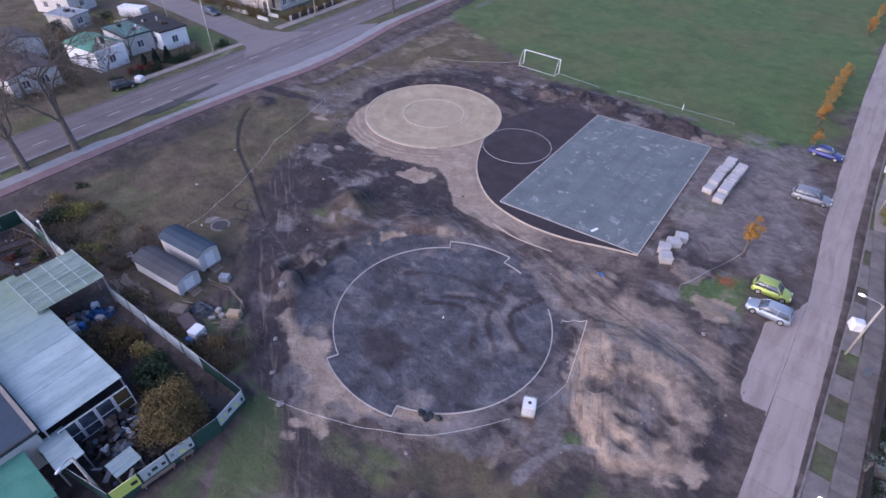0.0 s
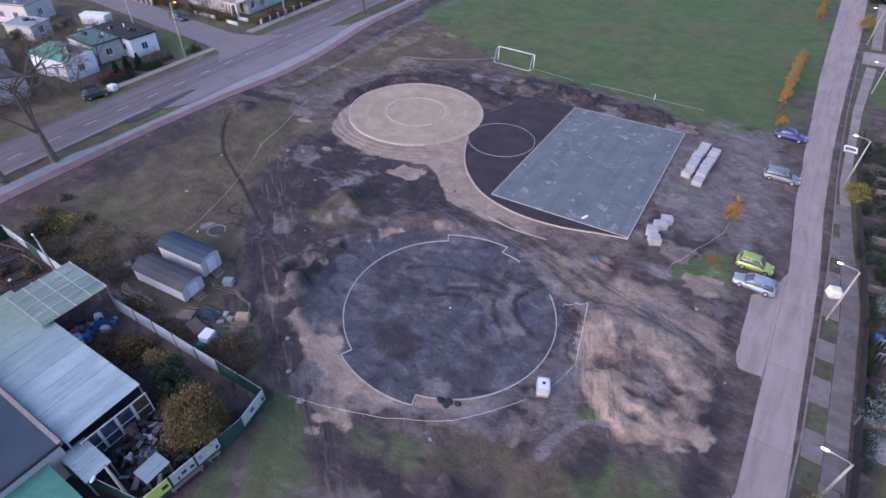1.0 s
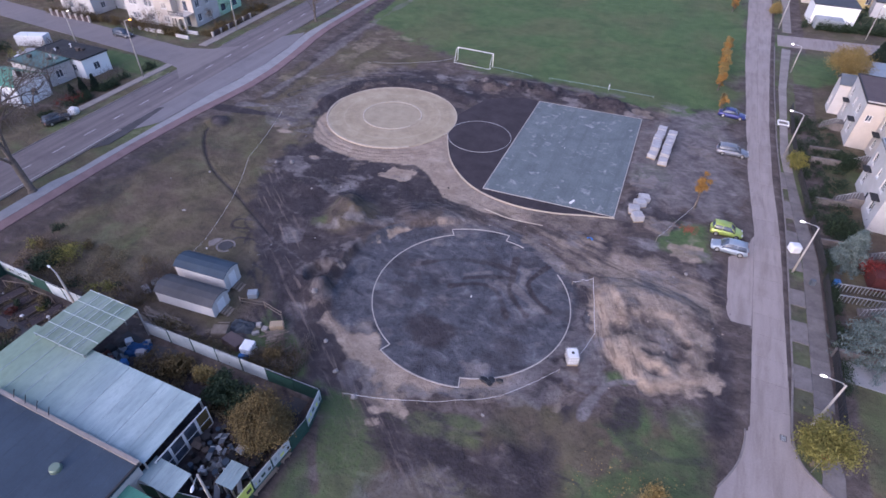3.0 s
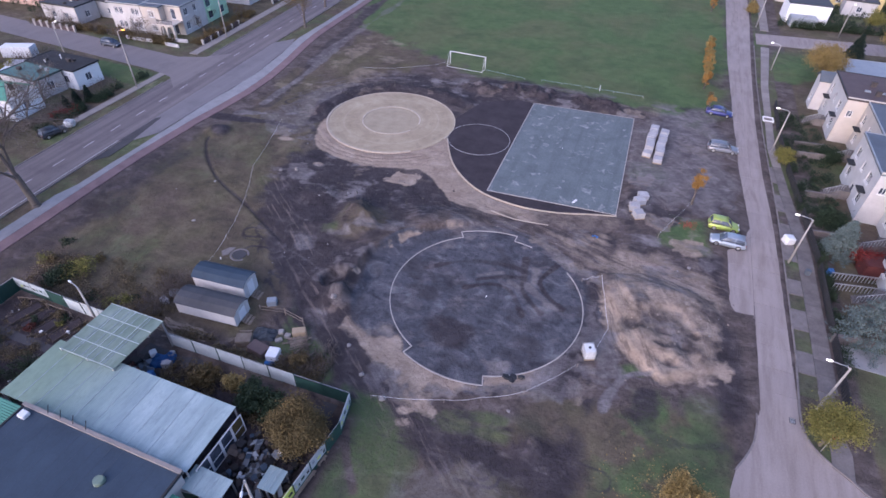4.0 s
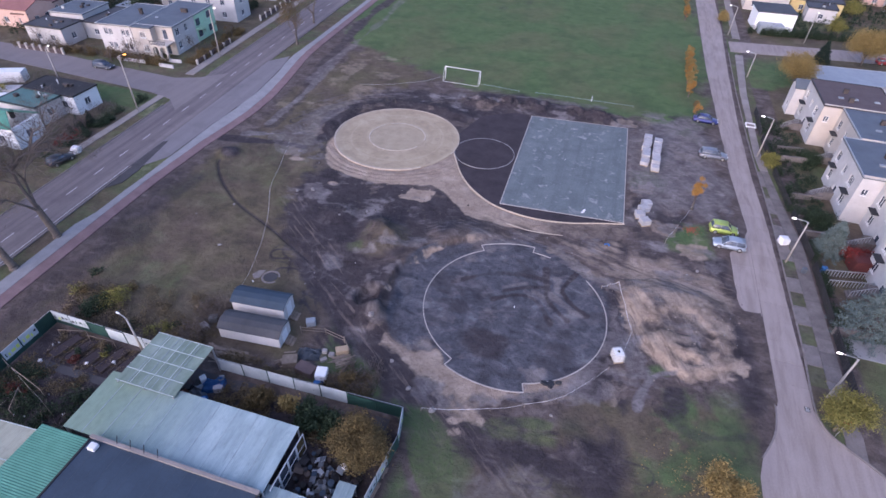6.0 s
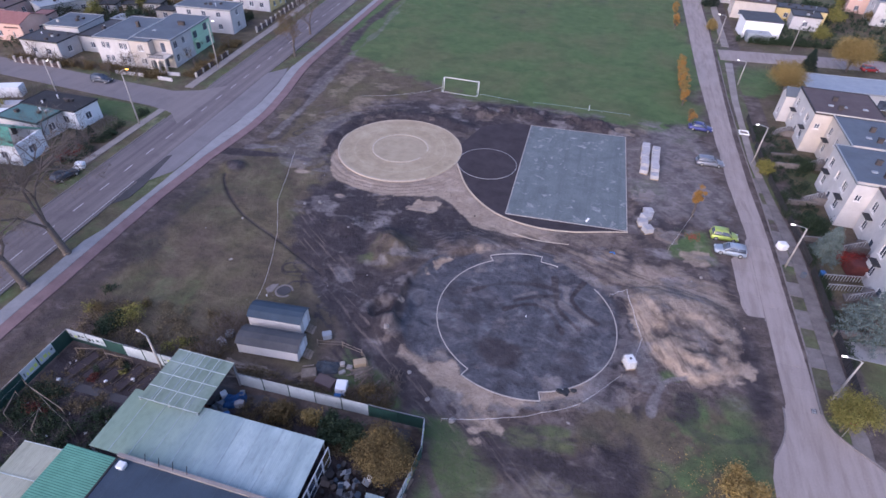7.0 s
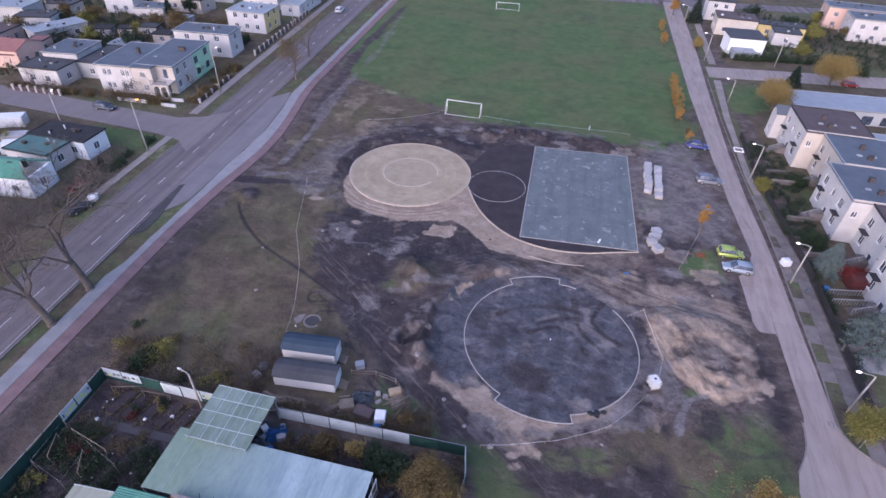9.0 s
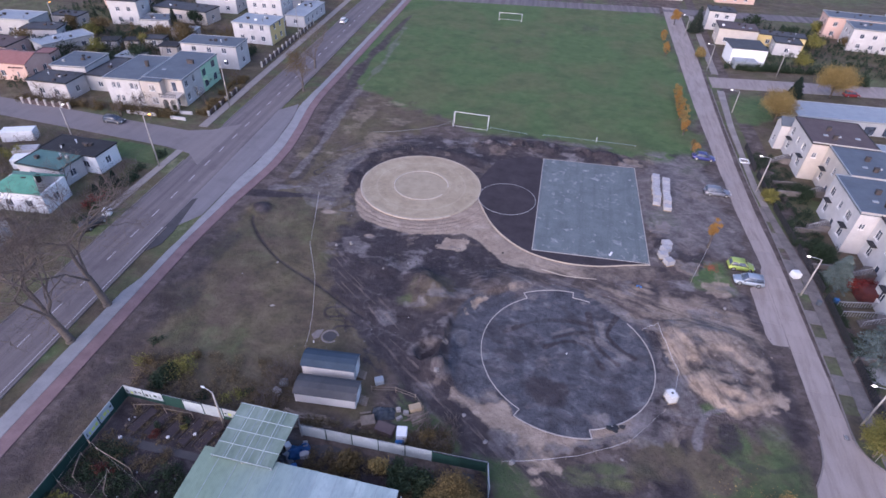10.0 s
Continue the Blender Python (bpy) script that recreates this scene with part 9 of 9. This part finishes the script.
timber_pile(-24.5, -17.6, 4, 22, 3.6, "pile of old planks beside the fence", 1)
timber_pile(-26.6, -17.9, -6, 14, 2.6, "grey weathered planks beside the fence", 2)
timber_pile(-19.2, -16.2, 30, 12, 1.6, "broken pallets and boards by the shed", 3)
timber_pile(-13.8, -14.8, 40, 14, 1.8, "heap of boards at the corner of the plot", 4)
timber_pile(-12.4, -16.4, 70, 12, 1.8, "tangled heap of sticks and boards", 5)
for k, (x, y, a, w, d, h, mat, name, label, cat) in enumerate((
    (-14.7, -17.2, 12, 1.1, 1.2, 1.15, "plastic_white", "water_tank", "white plastic tank top beside the fence", "tank"),
    (-14.7, -18.0, 12, 0.9, 0.4, 0.5, "plastic_blue", "plastic_crate", "blue plastic crate beside the fence", "crate"),
    (-18.6, -16.6, 25, 1.5, 1.2, 0.8, "wood", "crate", "brown wooden box by the shed", "crate"),
    (-16.6, -17.0, -8, 2.0, 1.2, 0.8, "felt_brown", "hutch", "low hutch with a brown felt top", "hutch"),
    (-14.3, -13.6, 30, 1.3, 0.8, 0.6, "pallet_wood", "brick_pallet", "stack of pale bricks on a pallet", "pallet"),
    (-15.1, -14.4, 10, 0.6, 0.5, 0.4, "stone_pale", "concrete_block", "broken concrete block on the plot", "block"),
    (-15.6, -15.2, 50, 0.7, 0.4, 0.35, "stone_pale", "concrete_block", "broken concrete block on the plot", "block"),
    (-16.0, -14.2, 20, 0.5, 0.5, 0.4, "pole", "concrete_block", "grey concrete block on the plot", "block"),
    (-29.4, -14.2, 20, 0.9, 0.7, 0.7, "felt_light", "drum", "pale blue drum west of the sheds", "drum"),
    (-29.6, -15.5, -20, 0.9, 0.7, 0.7, "block", "drum", "grey drum west of the sheds", "drum"),
    (-24.0, -10.6, 7, 0.9, 0.4, 0.25, "frame", "board", "white board leaning behind the shed", "board"),
    (-19.2, -11.2, 30, 1.0, 0.8, 0.7, "felt_light", "crate", "pale crate beside the shed door", "crate"),
)):
    crate(x, y, a, w, d, h, mat, name, label, cat)
plot_fence = thing("rail_fence", pose(0, 0, 0), "low wooden rail fence round the little plot", "fence")
line = [(-19.6, -12.6), (-17.0, -12.0), (-14.6, -12.4), (-13.4, -13.6)]
for a, b in zip(line, line[1:]):
    for z in (0.4, 0.85):
        bm = bmesh.new()
        tube(bm, (*a, z), (*b, z), 0.04, seg=5)
        part("rail", bm, M["wood"], plot_fence)
for x, y in line:
    bm = bmesh.new()
    tube(bm, (x, y, -0.1), (x, y, 1.0), 0.06, seg=6)
    part("post", bm, M["wood"], plot_fence)

# yard east of the long canopy: barrels, tubs and sheets
rng = np.random.RandomState(77)
mats = ("dark", "dark", "rubber", "felt_navy", "dark", "felt_navy", "rubber", "felt_light", "wood_dark", "plastic_white")
for k in range(70):
    x, y = rng.uniform(-12.2, -6.4), rng.uniform(-29.0, -24.4)
    if math.hypot(x + 7.6, y + 23.4) < 1.2:
        continue
    c = mats[rng.randint(len(mats))]
    if k % 2:
        crate(x, y, rng.uniform(0, 90), rng.uniform(0.2, 0.7), rng.uniform(0.2, 0.5), rng.uniform(0.2, 0.7), c, "box", "jumbled storage box in the yard", "box")
    else:
        bm = bmesh.new()
        r, h = rng.uniform(0.13, 0.28), rng.uniform(0.3, 0.8)
        tube(bm, (0, 0, 0), (0, 0, h), r, r * 0.95, 12)
        tube(bm, (0, 0, h), (0, 0, h + 0.04), r * 1.06, r * 1.06, 12)
        ob = part("barrel", bm, M[c])
        ob.matrix_world = pose(x, y, -0.06)
        tagged(ob, "storage tub standing in the yard", "barrel", "yard tubs")
for k in range(18):
    x, y = rng.uniform(-26.5, -23.0), rng.uniform(-24.4, -20.6)
    c = ("plastic_blue", "plastic_blue", "felt_light", "plastic_white", "dark", "tiles_red", "block")[rng.randint(7)]
    crate(x, y, rng.uniform(0, 90), rng.uniform(0.4, 1.0), rng.uniform(0.4, 0.8), rng.uniform(0.3, 0.9), c, "box", "coloured boxes and sheets under the canopy edge", "box")
for k in range(26):
    x, y = rng.uniform(-12.0, -6.6), rng.uniform(-29.2, -24.2)
    if math.hypot(x + 7.6, y + 23.4) < 1.4:
        continue
    c = ("felt_navy", "felt_blue", "dark", "wood_dark", "felt_blue", "wood_dark", "dark", "felt_light")[rng.randint(8)]
    bm = bmesh.new()
    soft_box(bm, -rng.uniform(0.2, 0.6), -rng.uniform(0.05, 0.4), 0, rng.uniform(0.2, 0.6), rng.uniform(0.05, 0.4), rng.uniform(0.03, 0.06), 0.008)
    ob = part("board", bm, M[c])
    ob.matrix_world = pose(x, y, rng.uniform(0.3, 0.8), rng.uniform(-35, 35), rng.uniform(-35, 35), rng.uniform(0, 180))
    tagged(ob, "loose board lying on the heaped yard goods", "board", "yard boards")
screen = thing("glazed_screen", pose(-12.55, -29.6, -0.06, 0, 0, 90), "white framed glazed screen under the canopy", "screen")
for k in range(4):
    bm = bmesh.new()
    for x0, z0, x1, z1 in ((0, 0, 1.3, 0.1), (0, 2.3, 1.3, 2.4), (0, 0.1, 0.1, 2.3), (1.2, 0.1, 1.3, 2.3), (0.1, 1.0, 1.2, 1.08)):
        box(bm, k * 1.32 + x0, -0.04, z0, k * 1.32 + x1, 0.04, z1)
    fr = part("frame", bm, M["frame"], screen)
    bm = bmesh.new()
    box(bm, k * 1.32 + 0.09, -0.012, 0.09, k * 1.32 + 1.21, 0.012, 2.31)
    part("pane", bm, M["leaf_brown"] if k == 3 else M["pane"], fr)

# vegetable beds in the western compound
for k in range(5):
    bm = bmesh.new()
    soft_box(bm, -0.55, -1.5, -0.02, 0.55, 1.5, 0.22, 0.05)
    ob = part("garden_bed", bm, M["bed_dark"])
    ob.matrix_world = pose(-41.4 + 1.9 * k, -22.2, -0.06, 0, 0, -14)
    tagged(ob, "raised garden bed of dark soil", "garden bed", "garden beds")
    bm = bmesh.new()
    for s in (-1, 1):
        box(bm, s * 0.62 - 0.03, -1.6, 0, s * 0.62 + 0.03, 1.6, 0.28)
    part("board_edging", bm, M["wood_dark"], ob)
bm = bmesh.new()
prism(bm, [(-44, -25.2), (-32, -24.9), (-32, -24.1), (-44, -24.3)], -0.1, -0.03)
setting("garden_path", bm, M["asphalt_dark"], "trodden dark garden path", "path")
trellis = thing("trellis", pose(0, 0, 0), "rough trellis of pale sticks in the garden", "trellis")
for a, b in (((-43, -26.6), (-38.5, -27.6)), ((-44, -27.4), (-43.0, -29.6)), ((-40.4, -28.2), (-39.2, -30.2)), ((-42.8, -21.4), (-40, -20.6)), ((-39.4, -21.0), (-36.4, -20.8))):
    bm = bmesh.new()
    tube(bm, (*a, 1.1), (*b, 1.1), 0.04, seg=5)
    tube(bm, (*a, 0), (*a, 1.15), 0.04, seg=5)
    tube(bm, (*b, 0), (*b, 1.15), 0.04, seg=5)
    part("stick", bm, M["wood"], trellis)
net = thing("bean_frame", pose(0, 0, -0.06), "tall frame of pale poles and lines over the garden", "frame")
poles = [(-43.8, -26.4), (-39.6, -27.8), (-36.0, -29.0), (-43.4, -30.6), (-39.4, -31.6)]
for x, y in poles:
    bm = bmesh.new()
    tube(bm, (x, y, 0), (x, y, 2.0), 0.022, seg=5)
    part("pole", bm, M["wood"], net)
for a, b in ((0, 1), (1, 2), (0, 3), (3, 4), (1, 4)):
    bm = bmesh.new()
    tube(bm, (*poles[a], 1.96), (*poles[b], 1.96), 0.008, seg=4)
    part("line", bm, M["pole"], net)
for k in range(15):
    rr = np.random.RandomState(900 + k)
    x, y = rr.uniform(-43.6, -33.6), rr.uniform(-32.8, -25.4) if k % 3 else rr.uniform(-23.6, -20.6)
    leafy_tree(x, y, rr.uniform(0.5, 1.3), rr.uniform(0.35, 0.8), ("leaf_green", "weed", "leaf_lime", "leaf_green", "leaf_rustred")[k % 5], "withered garden plant in the compound", 930 + k, 330, 0.08, 0.03, "shrub", "compound garden plants")
thicket([(-43.6, -33.0), (-33.4, -33.0), (-33.0, -25.6), (-43.6, -25.6)], 46, 1.0, "dry stalks standing in the vegetable garden", 11)
thicket([(-43.4, -23.8), (-32.6, -23.6), (-32.6, -20.6), (-43.4, -20.6)], 26, 0.7, "dry stalks on the garden beds", 12)
for k in range(22):
    rr = np.random.RandomState(960 + k)
    crate(rr.uniform(-43.5, -33.5), rr.uniform(-32, -20.8), rr.uniform(0, 90), rr.uniform(0.12, 0.3), rr.uniform(0.1, 0.25), rr.uniform(0.1, 0.3), ("plastic_white", "felt_light", "block", "wood")[k % 4], "pot", "small pot or scrap in the garden", "pot")
for x, y in ((-37.6, -23.4), (-42.2, -24.6), (-35.2, -22.4)):
    crate(x, y, 20, 0.32, 0.3, 0.35, "plastic_white", "bucket", "white bucket in the garden", "bucket")

# eastern front gardens: dark fence, walls, bins
for k in range(6):
    y0, y1 = 64 - 11.5 * k, 64 - 11.5 * (k + 1) + 1.6
    x0, x1 = float(walk_e(y0)) + 1.15, float(walk_e(y1)) + 1.15
    ob = thing("garden_fence", pose(0, 0, 0), "dark slatted garden fence along the pavement", "fence", "garden fences")
    n = 26
    for j in range(n):
        u = j / (n - 1)
        bm = bmesh.new()
        x, y = x0 + (x1 - x0) * u, y0 + (y1 - y0) * u
        box(bm, x - 0.03, y - 0.13, 0, x + 0.03, y + 0.13, 1.25)
        part("slat", bm, M["dark"], ob)
    bm = bmesh.new()
    tube(bm, (x0, y0, 0.9), (x1, y1, 0.9), 0.05, seg=4)
    part("rail", bm, M["dark"], ob)
for y, w in ((50.0, 0.9), (46.2, 1.1), (34.8, 1.0), (25.4, 0.9), (6.6, 1.3)):
    bm = bmesh.new()
    box(bm, 0, -0.12, 0, 4.2, 0.12, w * 0.8)
    box(bm, -0.03, -0.16, w * 0.8, 4.23, 0.16, w * 0.8 + 0.07)
    ob = part("garden_wall", bm, M["paving_brown"])
    ob.matrix_world = pose(35.6, y, -0.06, 0, 0, 8)
    tagged(ob, "low rendered garden wall beside the steps", "wall", "garden walls")
for y in (14.9, 16.8):
    ob = thing("white_railing", pose(36.6, y, 0.0, 0, 0, 12), "white slatted stair railing in the garden", "railing", "white railings")
    for k in range(14):
        bm = bmesh.new()
        box(bm, k * 0.38, -0.04, 0.2, k * 0.38 + 0.07, 0.04, 1.1)
        part("baluster", bm, M["metal"], ob)
    bm = bmesh.new()
    box(bm, 0, -0.06, 1.1, 5.2, 0.06, 1.18)
    part("handrail", bm, M["metal"], ob)
crate(36.7, 17.6, 10, 0.6, 0.6, 1.0, "plastic_blue", "wheelie_bin", "blue wheeled bin behind the fence", "bin")
crate(34.4, 16.8, 10, 0.5, 0.5, 0.8, "felt_blue", "wheelie_bin", "dark bin on the pavement", "bin")
bm = bmesh.new()
prism(bm, [(36.6, 3.8), (36.6, 6.4), (44, 7.0), (44, 3.8)], -0.1, 0.02)
setting("paved_yard", bm, M["paving"], "pale paved front yard", "paving")
bm = bmesh.new()
soft_box(bm, -1.6, -1.2, 0, 1.6, 1.2, 1.9, 0.1)
ob = part("red_lean_to", bm, M["red_dark"])
ob.matrix_world = pose(41.6, 20.0, -0.06, 0, 0, 5)
tagged(ob, "dark red lean-to against the house", "lean-to")

# western gardens: pillared fences and low walls
def pillar_fence(x0, y0, x1, y1, n, label, tall=1.3):
    ob = thing("pillar_fence", pose(0, 0, -0.06), label, "fence", "pillared fences")
    for k in range(n):
        u = k / (n - 1)
        x, y = x0 + (x1 - x0) * u, y0 + (y1 - y0) * u
        bm = bmesh.new()
        box(bm, x - 0.18, y - 0.18, 0, x + 0.18, y + 0.18, tall)
        box(bm, x - 0.23, y - 0.23, tall, x + 0.23, y + 0.23, tall + 0.08)
        part("pillar", bm, M["cream"], ob)
        if k < n - 1:
            bm = bmesh.new()
            x2, y2 = x0 + (x1 - x0) * (k + 1) / (n - 1), y0 + (y1 - y0) * (k + 1) / (n - 1)
            strip(bm, [(x, y), (x2, y2)], 0.12, 0.0, 0.4)
            strip(bm, [(x, y), (x2, y2)], 0.05, 0.5, 1.0)
            part("panel", bm, M["felt_brown"], ob)


pillar_fence(-116.0, 38.6, -105.0, 39.2, 7, "fence of cream pillars before the bungalow")
pillar_fence(-79.4, 74.0, -82.6, 112.0, 15, "fence of pale pillars along the main road")
pillar_fence(-76.0, 45.0, -77.2, 58.0, 6, "low fence with pale pillars by the duplex", 0.9)
for x0, y0, x1, y1 in ((-92.5, 41.0, -86.2, 41.6), (-82.5, 41.4, -79.2, 41.5), (-84.5, 43.6, -79.5, 44.4)):
    bm = bmesh.new()
    strip(bm, [(x0, y0), (x1, y1)], 0.25, -0.06, 0.6)
    tagged(part("low_wall", bm, M["white"]), "low white wall along the side street", "wall", "low white walls")
for x, y, w, d, h, mat, label in ((-103.4, 25.4, 5.6, 2.4, 2.0, "plastic_white", "pale covered trailer in the yard"), (-97.0, 20.5, 4.0, 2.2, 1.6, "block", "grey covered boat in the yard"), (-94.5, 17.5, 3.5, 2.4, 1.8, "plastic_white", "white covered load in the yard")):
    crate(x, y, 25, w, d, h, mat, "covered_load", label, "load")
M["leaf_rust"] = foliage("rust_leaves", (0.16, 0.05, 0.03), (0.3, 0.1, 0.05))
clods("fallen_leaves", [((20.6, 20.9), (21.6, 21.3), 0.42)], 300, (0.03, 0.08), "leaf_rust", "patch of red and orange fallen leaves", 5)
clods("fallen_leaves", [((19.0, -16.0), (23.5, -18.5), 2.0)], 520, (0.03, 0.09), "leaf_yellow", "yellow fallen leaves round the tree", 6)

# crumpled tarpaulins and benches of the compound
def tarpaulin(x, y, turn, w, dp, tall, mat, label, seed):
    n = 14
    bm = bmesh.new()
    grid = [[None] * (n + 1) for _ in range(n + 1)]
    for i in range(n + 1):
        for j in range(n + 1):
            u, v = i / n - 0.5, j / n - 0.5
            edge = max(0.0, 1 - (2 * max(abs(u), abs(v))) ** 4)
            z = 0.03 + tall * edge * (0.6 + 0.9 * noise.noise(Vector((u * 4, v * 4, seed)))) + 0.06 * noise.noise(Vector((u * 11, v * 11, seed + 3)))
            grid[i][j] = bm.verts.new((u * w * (1 + 0.15 * noise.noise(Vector((v * 3, seed, 0)))), v * dp * (1 + 0.15 * noise.noise(Vector((u * 3, seed, 5)))), max(0.02, z)))
    for i in range(n):
        for j in range(n):
            bm.faces.new((grid[i][j], grid[i + 1][j], grid[i + 1][j + 1], grid[i][j + 1]))
    bmesh.ops.solidify(bm, geom=bm.faces[:], thickness=0.015)
    ob = part("tarpaulin", bm, M[mat])
    ob.matrix_world = pose(x, y, -0.05, 0, 0, turn)
    tagged(ob, label, "tarpaulin", "tarpaulins")


tarpaulin(-24.2, -21.5, 25, 2.2, 1.5, 0.9, "plastic_blue", "crumpled bright blue tarpaulin over stacked goods", 1)
tarpaulin(-25.2, -22.9, -15, 1.6, 1.4, 0.8, "felt_light", "pale blue tarpaulin over stacked goods", 2)
tarpaulin(-25.9, -24.4, 40, 1.2, 1.2, 0.8, "felt_navy", "dark blue tarpaulin under the canopy edge", 3)
tarpaulin(-26.2, -23.2, 5, 0.9, 0.8, 0.7, "tiles_red", "red cloth over a box under the canopy edge", 4)
tarpaulin(-17.4, -15.0, 15, 2.4, 1.6, 0.5, "felt_blue", "grey sheet over rubble on the plot", 5)
tarpaulin(-9.6, -27.0, 20, 1.6, 1.2, 0.6, "felt_light", "pale sheet in the yard", 6)
for x, y, turn, length in ((-5.3, -26.6, 84, 2.5), (-5.15, -24.4, 78, 1.0)):
    ob = thing("bench", pose(x, y, ground_height(x, y), 0, 0, turn), "weathered wooden bench against the banner fence", "bench", "benches")
    for s in (-1, 1):
        bm = bmesh.new()
        box(bm, s * (length / 2 - 0.2) - 0.05, -0.18, 0, s * (length / 2 - 0.2) + 0.05, 0.18, 0.42)
        part("leg", bm, M["wood"], ob)
    for k in range(3):
        bm = bmesh.new()
        box(bm, -length / 2, -0.24 + 0.17 * k, 0.42, length / 2, -0.1 + 0.17 * k, 0.47)
        part("plank", bm, M["wood"], ob)
bm = bmesh.new()
prism(bm, [(-27, -21.6), (-6.6, -20.7), (-6.6, -19.3), (-27, -20.2)], -0.1, -0.02)
setting("yard_path", bm, M["asphalt_dark"], "dark trodden path inside the fence", "path")
